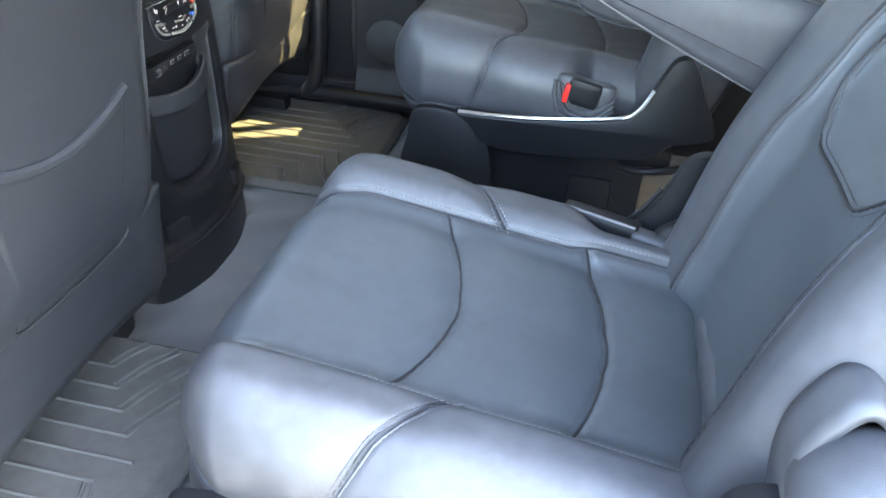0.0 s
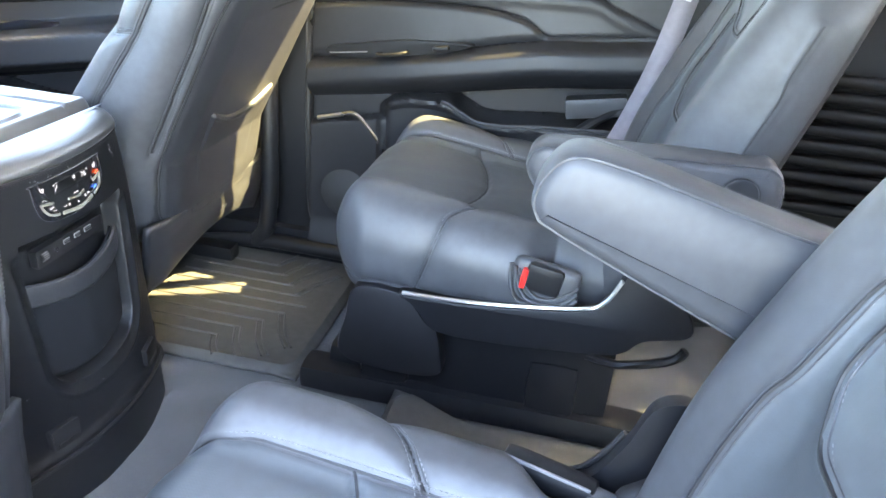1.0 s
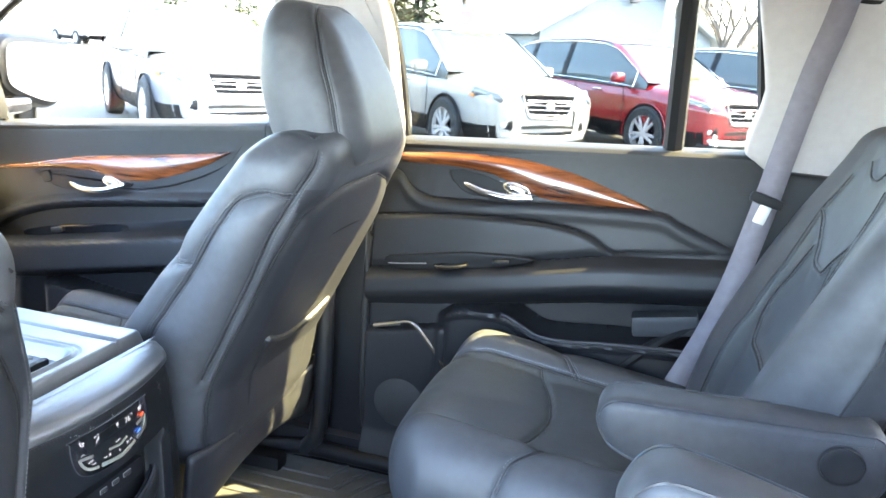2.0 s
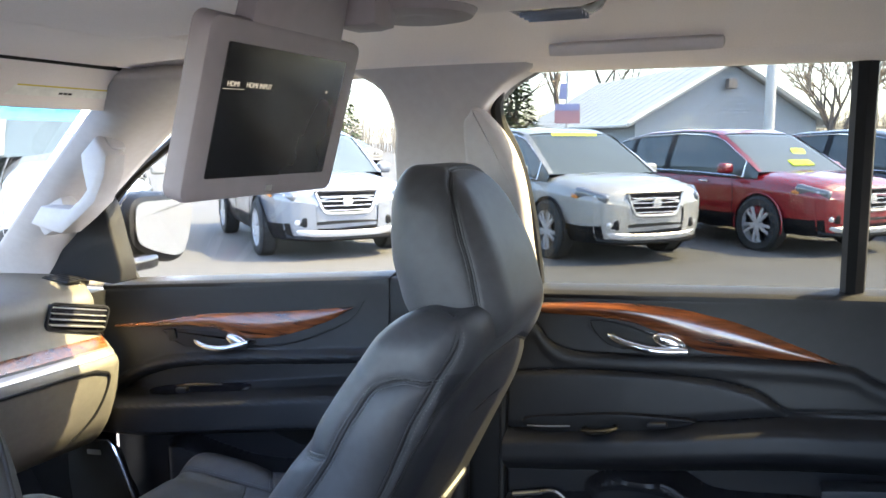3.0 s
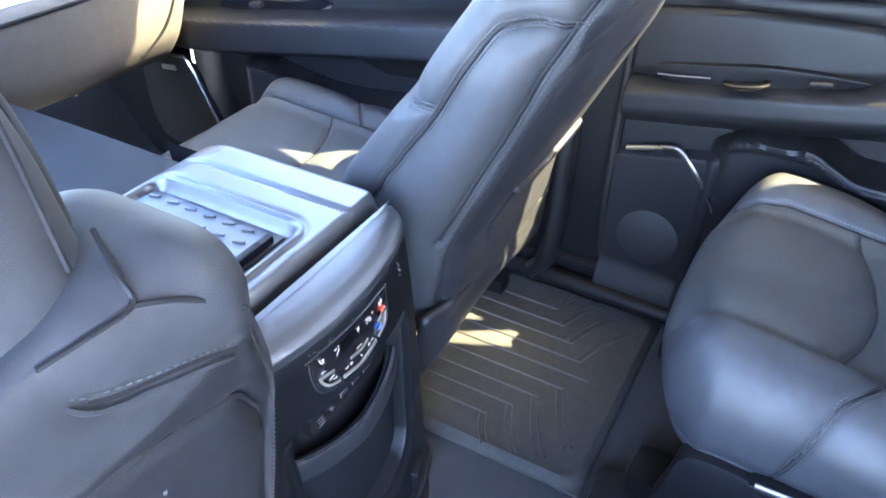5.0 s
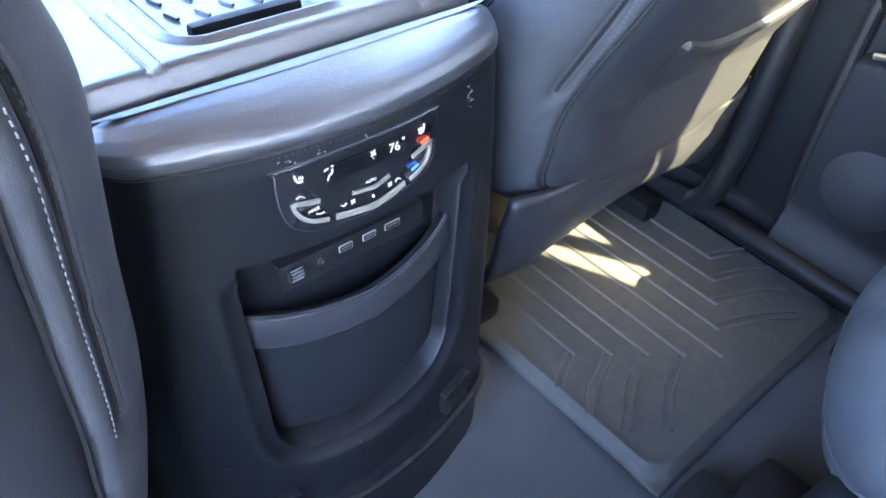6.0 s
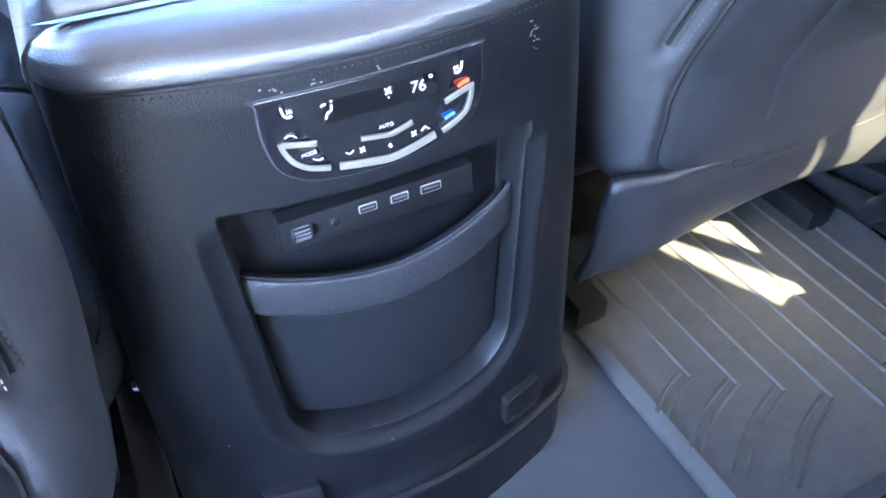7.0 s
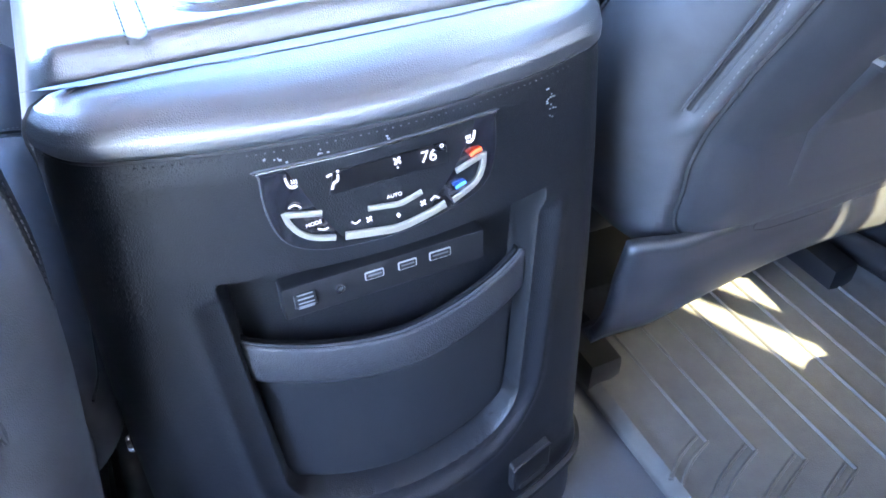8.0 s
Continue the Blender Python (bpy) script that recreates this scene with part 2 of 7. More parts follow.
def burl(name):
    """Glossy lacquered wood with long streaks."""
    m = material(name, (0.17, 0.05, 0.018), 0.26, coat=0.55, vary=0.2)
    nt = m.node_tree
    b = nt.nodes["Principled BSDF"]
    co = nt.nodes.new("ShaderNodeTexCoord")
    mp = nt.nodes.new("ShaderNodeMapping")
    mp.inputs["Scale"].default_value = (6, 30, 60)
    n1 = nt.nodes.new("ShaderNodeTexNoise")
    n1.inputs["Scale"].default_value, n1.inputs["Detail"].default_value, n1.inputs["Distortion"].default_value = 1.3, 8.0, 1.2
    cr = nt.nodes.new("ShaderNodeValToRGB")
    cr.color_ramp.elements[0].position, cr.color_ramp.elements[0].color = 0.32, (0.035, 0.009, 0.004, 1)
    cr.color_ramp.elements[1].position, cr.color_ramp.elements[1].color = 0.68, (0.17, 0.048, 0.014, 1)
    nt.links.new(co.outputs["Object"], mp.inputs["Vector"])
    nt.links.new(mp.outputs[0], n1.inputs["Vector"])
    nt.links.new(n1.outputs["Fac"], cr.inputs["Fac"])
    nt.links.new(cr.outputs[0], b.inputs["Base Color"])
    return m


LEATHER = material("black_leather", (0.0335, 0.0345, 0.0385), 0.52, spec=0.42, bump=0.2, bump_scale=700, cells=True, vary=0.18)
PERF = perforated("perforated_leather", (0.034, 0.0385, 0.043), 0.5)
VINYL = material("soft_door_vinyl", (0.0105, 0.0105, 0.0122), 0.45, spec=0.25, bump=0.2, bump_scale=900, cells=True)
PLASTIC = material("charcoal_plastic", (0.0075, 0.0075, 0.0087), 0.5, bump=0.2, bump_scale=1200, spec=0.2)
BLACK = material("black_plastic", (0.006, 0.006, 0.007), 0.5, spec=0.2, bump=0.1, bump_scale=900)
GLOSS = material("gloss_black", (0.008, 0.008, 0.01), 0.12, coat=0.6, rough_vary=0.03)
CARPET = material("grey_carpet", (0.016, 0.016, 0.018), 0.95, bump=1.0, bump_scale=900, vary=0.3, scale=350, sheen=0.3)
RUBBER = material("rubber_mat", (0.044, 0.0425, 0.040), 0.6, spec=0.3, bump=0.3, bump_scale=600, vary=0.2)
RIBCREST = material("worn_rib_rubber", (0.044, 0.043, 0.041), 0.5, spec=0.4, bump=0.3, bump_scale=600, vary=0.25)
CHROME = material("satin_chrome", (0.75, 0.75, 0.76), 0.22, metal=1.0, vary=0.04)
SILVER = material("silver_trim", (0.55, 0.54, 0.52), 0.35, metal=0.9, vary=0.05)
THREAD = material("grey_thread", (0.13, 0.13, 0.135), 0.9, spec=0.2)
BACKSHELL = material("soft_seat_back", (0.0135, 0.014, 0.0165), 0.46, spec=0.42, bump=0.2, bump_scale=900, cells=True)
LINER = material("headliner_cloth", (0.76, 0.69, 0.66), 0.95, bump=0.5, bump_scale=1500, vary=0.06, scale=500)
TRIMGREY = material("pillar_trim", (0.33, 0.305, 0.30), 0.6, bump=0.2, bump_scale=1200, vary=0.05)
WOOD = burl("burl_wood")
BELT = material("grey_webbing", (0.135, 0.122, 0.138), 0.85, bump=0.8, bump_scale=1400, vary=0.12)
GLASS = pane_glass("clear_glass", (0.150, 0.157, 0.149))
FRONTGLASS = pane_glass("clear_front_glass", (0.38, 0.39, 0.38))
SCREENGLASS = pane_glass("clear_windscreen", (0.36, 0.385, 0.39))
PRIVACY = pane_glass("clear_privacy_glass", (0.25, 0.26, 0.27))
WHITEPRINT = glowing("lit_symbols", (0.85, 0.85, 0.95), 0.0125)
REDGLOW, BLUEGLOW = glowing("red_mark", (1.0, 0.1, 0.03), 0.03), glowing("blue_mark", (0.05, 0.2, 1.0), 0.04)
# near-black, for thin tubes that deepen the shade in seams and gaps
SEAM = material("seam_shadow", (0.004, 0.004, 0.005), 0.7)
DASHPAD = material("soft_dash_grain", (0.080, 0.075, 0.068), 0.55, bump=0.25, bump_scale=700, cells=True, vary=0.12)
KEYMETAL = material("dull_key_metal", (0.185, 0.17, 0.14), 0.45, metal=0.35, vary=0.06)
GREYEDGE = material("grey_edge_plastic", (0.11, 0.11, 0.115), 0.4)


# ---- the car's shell: floor, sills, pillars, roof ----
def carpet_fn(u, v):
    x, y = -2.05 + u * 3.5, -0.84 + v * 1.68
    z = 0.352 + 0.085 * (1 - smooth(np.abs(y), 0.17, 0.27)) * (1 - smooth(x, -0.62, -0.53)) + 0.25 * (1 - smooth(x, -2.0, -1.75))
    z = z + 0.003 * np.sin(x * 31 + 2 * np.sin(y * 17)) * np.sin(y * 27) + 0.04 * smooth(x, 0.5, 0.7)
    return x, y, z


floor = thing("floor", sheet(carpet_fn, 120, 60), CARPET, "grey carpeted car floor with a low centre tunnel", "floor", kind="structure")
floor_solid = floor.modifiers.new("thick", "SOLIDIFY")
floor_solid.thickness, floor_solid.offset = 0.05, -1


def slab(x0, x1, y0, y1, z0, z1, r=0.01):
    return moved(rbox(x1 - x0, y1 - y0, z1 - z0, r, 2, 2, 2), pose((x0 + x1) / 2, (y0 + y1) / 2, (z0 + z1) / 2))


PAINT = material("dark_car_paint", (0.015, 0.016, 0.02), 0.3, coat=1.0)
thing("sill_right", slab(-1.9, 1.4, 0.80, 0.92, 0.28, 0.44, 0.02), PLASTIC, "black plastic door sill along the car floor", "sill", kind="structure")
thing("sill_left", slab(-1.9, 1.4, -0.92, -0.80, 0.28, 0.40, 0.02), PLASTIC, "black plastic door sill along the car floor", "sill", kind="structure")


def liner_fn(u, v):
    x, y = -1.37 + u * 2.80, -0.735 + v * 1.47
    a = np.abs(y) / 0.735
    z = 1.705 - 0.075 * a**5 - 0.02 * (1 - smooth(x, -1.36, -1.0)) ** 2
    return x, y, z


ceiling = thing("ceiling", flipped(sheet(liner_fn, 60, 50)), LINER, "pale grey cloth headliner", "ceiling", kind="structure")
m = ceiling.modifiers.new("thick", "SOLIDIFY")
m.thickness, m.offset = 0.03, -1


def roof_fn(u, v):
    x, y = -1.42 + u * 2.95, -0.80 + v * 1.6
    return x, y, 1.775 - 0.07 * (np.abs(y) / 0.8) ** 4 - 0.09 * (1 - smooth(x, -1.42, -0.9)) ** 2


roof = thing("roof", sheet(roof_fn, 30, 24), PAINT, "dark painted car roof", "car roof", kind="structure")
m = roof.modifiers.new("thick", "SOLIDIFY")
m.thickness, m.offset = 0.02, -1


def header(name, s):
    """The padded rail over the doors, from the windscreen to the rear."""
    P = [(-1.30, 0.71, 1.612), (-1.05, 0.73, 1.642), (-0.7, 0.735, 1.650), (-0.2, 0.735, 1.648), (0.3, 0.735, 1.645), (1.4, 0.72, 1.63)]
    p = curve(P, 10)
    o = np.array([(-0.07, 0.045), (-0.045, 0.02), (-0.02, 0.0), (0.0, -0.012), (0.02, -0.012), (0.04, 0.0), (0.05, 0.05)])
    V = np.concatenate([np.stack([p[:, 0], p[:, 1] + a, p[:, 2] + b], 1) for a, b in o])
    n, F = len(p), []
    for k in range(len(o) - 1):
        F += [[k * n + i, k * n + i + 1, (k + 1) * n + i + 1, (k + 1) * n + i] for i in range(n - 1)]
    data = (V, F)
    if s < 0:
        data = mirror_y(data)
    ob = thing(name, data, LINER, "padded grey roof rail above the door windows", "roof rail", kind="structure")
    q = ob.modifiers.new("thick", "SOLIDIFY")
    q.thickness = 0.012


header("roof_rail_right", 1)
header("roof_rail_left", -1)


def pillar(name, outline, y_of, depth, mat, label, s=1, bevel=0.012):
    """A pillar trim: an outline in (x, z) at the depth that y_of(z) gives, drawn outwards."""
    data = prism(outline, depth, 0.0, bevel, lambda a, b, c: (a, y_of(a, b) + c, b))
    if s < 0:
        data = mirror_y(data)
    return thing(name, data, mat, label, "pillar trim", kind="structure", sharp=50)


lean = lambda x, z: 0.845 - 0.28 * (z - 1.19)
bp = curve([(-0.735, 1.17), (-0.733, 1.30), (-0.722, 1.46), (-0.712, 1.53), (-0.735, 1.60), (-0.80, 1.66), (-0.40, 1.66), (-0.47, 1.60), (-0.508, 1.56), (-0.512, 1.52), (-0.475, 1.44), (-0.458, 1.35), (-0.455, 1.17)], 5, True)
for nm, s in (("pillar_right", 1), ("pillar_left", -1)):
    pillar(nm, bp, lambda x, z: lean(x, z) - 0.012, 0.09, TRIMGREY, "pale grey plastic pillar trim between the doors", s)
    pillar(nm + "_lower", [(-0.81, 0.36), (-0.765, 0.36), (-0.47, 0.36), (-0.47, 1.19), (-0.765, 1.19), (-0.81, 1.19)], lambda x, z: 0.83 + 0.03 * (np.asarray(x) < -0.77), 0.07, BLACK, "black lower pillar trim between the doors", s)


# ---- seats ----
def cushion(seat, to, x0, x1, half, z0, z1, slope, notch=True, seam=0.243, rise=0.105):
    """A sewn seat cushion in seat space: x to the rear, w inboard, z up. to() takes it into the car."""
    L, cx = x1 - x0, (x0 + x1) / 2
    V, F = rbox(L, 2 * half, z1 - z0, 0.066, 120, 112, 26)
    V = V + (cx, 0, (z0 + z1) / 2)
    x, w, z = V.T.copy()
    up = np.clip((z - z0) / (z1 - z0), 0, 1)
    front = np.clip((x0 + 0.12 - x) / 0.12, 0, 1)
    x = x + front * 0.075 * np.abs(w / half) ** 3
    z = z - up * slope * np.clip(x - x0 - 0.06, 0, 1) - up * 0.02 * front**2
    z = z + up**2 * 0.034 * smooth(np.abs(w), 0.135, 0.20) * (1 - smooth(np.abs(w), 0.22, half + 0.02) * 0.35)
    z = z - up**2 * 0.006 * (1 - smooth(np.abs(w), 0.0, 0.16))
    if notch:
        w = np.where(w > 0.12, w - 0.055 * smooth(x, x0 + 0.36, x0 + 0.42) * smooth(w, 0.14, half), w)
    V = np.stack([x, w, z], 1)

    def top(xx, ww):
        i = ((V[:, 0] - xx) ** 2 + (V[:, 1] - ww) ** 2 - 0.02 * np.clip(V[:, 2] - z0 - 0.05, 0, 1)).argmin()
        return (xx, ww, V[i, 2])

    k = 0.16
    xa, xb = x0 + seam, x0 + seam + 0.185
    sides = [[top(t, s * k) for t in np.linspace(x0 + 0.02, x1 - 0.02, 20)] for s in (1, -1)]
    cross = [[top(c + b * (1 - (t / k) ** 2), t) for t in np.linspace(-k, k, 15)] for c, b in ((xa, 0.045), (xb, 0.035))]
    zs = z0 + rise
    bol = [[top(xa + 0.075, s * k), top(xa + 0.05, s * 0.20), top(xa + 0.015, s * 0.245), (xa - 0.03, s * half, zs)] for s in (1, -1)]
    nose = [[(xa - 0.03, -half, zs), (x0 + 0.1, -half, zs), (x0 + 0.045, -half + 0.03, zs), (x0 + 0.012, -0.15, zs), (x0, 0, zs), (x0 + 0.012, 0.15, zs), (x0 + 0.045, half - 0.03, zs), (x0 + 0.1, half, zs), (xa - 0.03, half, zs)]]
    rest = [[(xa - 0.03, s * half, zs), (x1 - 0.03, s * (half - (0.05 if s > 0 and notch else 0)), zs - 0.02)] for s in (1, -1)]
    V2, paths, low = sewn(V, F, sides + cross + bol + nose + rest, 0.006, 0.0042, 0.007, 0.03)
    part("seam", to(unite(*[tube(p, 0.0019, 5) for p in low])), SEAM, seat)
    for w_ in ridges(V2, F, [paths[i] for i in (4, 5, 6)], 0.004, 0.0015):
        part("welt", to(w_), LEATHER, seat)
    V2 = V2 + normals(V2, F) * (0.0007 * np.sin(V2[:, 0] * 31 + 3 * np.sin(V2[:, 1] * 23)) * np.sin(V2[:, 1] * 37 + 2))[:, None]

    def label(C):
        xx, ww, zz = C.T
        ab = 0.045 * (1 - np.clip(ww / k, -1, 1) ** 2)
        out = np.where(np.abs(ww) < k, np.where(xx < xa + ab, "front_insert", np.where(xx < xb + ab * 0.8, "middle_insert", "rear_insert")), np.where(xx < xa + 0.02, "front_bolster", "rear_bolster"))
        out = np.where((out == "front_bolster") & (ww > 0), "front_bolster inner", out)
        out = np.where((out == "rear_bolster") & (ww > 0), "rear_bolster inner", out)
        return np.where(zz < zs, "apron", out)

    body = None
    for kind, data in split(V2, F, label, to).items():
        n = kind.split()[0]
        part(n, data, PERF if "insert" in n else LEATHER, seat)
    for off in (0.006,):
        rows = [on_skin(V2, np.array(p) + (0, off if np.mean([q[1] for q in p]) > 0 else -off, 0)) for p in sides]
        rows += [on_skin(V2, np.array(p) + (off, 0, 0)) for p in bol] + [on_skin(V2, np.array(p) - (off, 0, 0)) for p in bol]
        N = 0.0006
        part("stitching", to(stitches([r + (0, 0, N) for r in rows])), THREAD, seat, kind="stuff")
    part("piping", to(unite(*[tube(p, 0.0016, 5) for p in paths[-3:-2]])), LEATHER, seat)


PIVOT = material("pivot_cap_plastic", (0.016, 0.0165, 0.019), 0.42, spec=0.45, bump=0.1, bump_scale=900)


def arm(seat, to, pivot, w0, w1, angle, profile):
    """A padded armrest on its pivot, with a round cap."""
    o = curve(profile, 8, True)
    a = radians(angle)
    R = np.array([[math.cos(a), math.sin(a)], [-math.sin(a), math.cos(a)]])
    o = o @ R.T
    mid = (w0 + w1) / 2
    top = prism(o, mid, w1, 0.016, lambda p, q, c: (pivot[0] + p, c, pivot[1] + q))
    bot = prism(o, mid, w0, 0.016, lambda p, q, c: (pivot[0] + p, c, pivot[1] + q))
    body = part("armrest", to(unite(top, bot)), LEATHER, seat, sharp=62)
    for w, d in ((w0, 0.0145), (w1, -0.0145)):
        e = inset(o[::-1] if (o[:, 0] * np.roll(o[:, 1], -1) - o[:, 1] * np.roll(o[:, 0], -1)).sum() < 0 else o, 0.0035)
        line = np.stack([pivot[0] + e[:, 0], np.full(len(e), w + d * 0.35), pivot[1] + e[:, 1]], 1)
        part("piping", to(tube(line, 0.0016, 5, True)), LEATHER, body)
    cap = lathe([(0, 0.0045), (0.016, 0.0050), (0.0225, 0.0060), (0.0255, 0.0050), (0.0265, 0.0015), (0.029, 0.0012), (0.0295, -0.004)], 32)
    for w, sg in ((w1 - 0.001, 1), (w0 + 0.001, -1)):
        m = pose(pivot[0] - 0.005, w, pivot[1], -90 * sg, 0, 0)
        part("pivot_cap", to(moved(cap, m)), PIVOT, body, "round dark pivot cover")


def rear_backrest(seat, to, x_at, z_at, rec, half=0.26):
    th = math.atan(rec)
    H = 0.73
    V, F = rbox(0.13, 2 * half, H, 0.052, 20, 104, 124)
    n, w, h = -V[:, 0].copy(), V[:, 1].copy(), V[:, 2] + H / 2
    fr = np.clip((n + 0.065) / 0.13, 0, 1)
    w = w * (1 - 0.13 * smooth(h, 0.44, 0.73)) * (1 - 0.05 * (1 - smooth(h, 0.0, 0.15)))
    n = n + fr * (0.046 * smooth(np.abs(w), 0.10, 0.20) * (1 - 0.8 * smooth(h, 0.36, 0.72)) - 0.006 * (1 - smooth(np.abs(w), 0, 0.13)))
    n = n + fr * 0.014 * np.exp(-(((h - 0.24) / 0.13) ** 2)) - fr * 0.01 * smooth(h, 0.52, 0.73)
    V = np.stack([n, w, h], 1)

    def f(ww, hh):
        i = ((V[:, 1] - ww) ** 2 + (V[:, 2] - hh) ** 2 - 0.02 * np.clip(V[:, 0], 0, 1)).argmin()
        return (V[i, 0], ww, hh)

    ln = lambda pts: [f(a, b) for a, b in resample(pts, 0.02)]
    sides = [ln([(s * 0.145, 0.03), (s * 0.14, 0.35), (s * 0.128, 0.56), (s * 0.10, 0.63)]) for s in (1, -1)]
    vee = [ln([(-0.128, 0.555), (-0.06, 0.51), (-0.032, 0.475), (0.032, 0.475), (0.06, 0.51), (0.128, 0.555)])]
    low = [ln([(-0.075, 0.50), (-0.115, 0.40), (-0.112, 0.345), (-0.07, 0.30), (0.07, 0.30), (0.112, 0.345), (0.115, 0.40), (0.075, 0.50)])]
    top = [ln([(-0.055, 0.662), (-0.02, 0.635), (0.02, 0.635), (0.055, 0.662)])]
    bc = [ln([(s * 0.135, 0.50), (s * 0.19, 0.52), (s * 0.225, 0.53)]) for s in (1, -1)]
    edge = [[(0.02, s * half * 0.97, 0.05), (0.02, s * half, 0.35), (0.012, s * half * 0.9, 0.55)] for s in (1, -1)]
    V2, paths, deep = sewn(V, F, sides + vee + low + top + edge, 0.0055, 0.0042, 0.006, 0.03)

    def label(C):
        nn, ww, hh = C.T
        out = np.where(np.abs(ww) < 0.14, np.where(hh < 0.49, "lower_insert", "upper_insert"), np.where(ww > 0, "side_bolster inner", "side_bolster"))
        return np.where(nn < -0.045, "back_shell", out)

    U, N = np.array([math.sin(th), 0, math.cos(th)]), np.array([-math.cos(th), 0, math.sin(th)])
    O = np.array([x_at - rec * (z_at - 0.64), 0, 0.64])

    def place(P):
        P = np.asarray(P)
        return O + P[:, 2:3] * U + (P[:, 0:1] - 0.065) * N + P[:, 1:2] * np.array([0, 1, 0])

    for kind, data in split(V2, F, label, lambda d: to(flipped((place(d[0]), d[1])))).items():
        nm = kind.split()[0]
        part(nm, data, PERF if "insert" in nm else PLASTIC if nm == "back_shell" else LEATHER, seat)
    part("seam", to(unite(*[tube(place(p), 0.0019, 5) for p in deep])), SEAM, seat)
    lie = lambda d: to(flipped((place(d[0]), d[1])))
    for w_ in ridges(V2, F, [paths[i] for i in (0, 1, 2, 3)], 0.0038, 0.0013):
        part("welt", lie(w_), LEATHER, seat)
    N2 = normals(V2, F)
    rows = [on_skin(V2, paths[i] + (0, o_, 0)) for i in (0, 1, 5, 6) for o_ in (-0.008, 0.008)] + [on_skin(V2, paths[i] + (0, 0, o_)) for i in (2, 3) for o_ in (0.008,)]
    rows = [r_ + N2[nearest(r_, V2)[1]] * 0.0006 for r_ in rows]
    part("stitching", lie(stitches(rows, r=0.0006)), THREAD, seat, kind="stuff")
    hv, hf = rbox(0.115, 0.27, 0.18, 0.052, 14, 30, 20)
    hv[:, 1] *= 1 - 0.12 * smooth(hv[:, 2], 0, 0.09)
    hv = hv * (-1, 1, 1) + (0.0, 0, 0.825)
    part("headrest", to(flipped((place(hv), hf))), LEATHER, seat)
    for s in (1, -1):
        part("headrest_post", to((place(tube([(0, s * 0.06, 0.66), (0, s * 0.06, 0.74)], 0.006, 8)[0]), tube([(0, s * 0.06, 0.66), (0, s * 0.06, 0.74)], 0.006, 8)[1])), CHROME, seat)


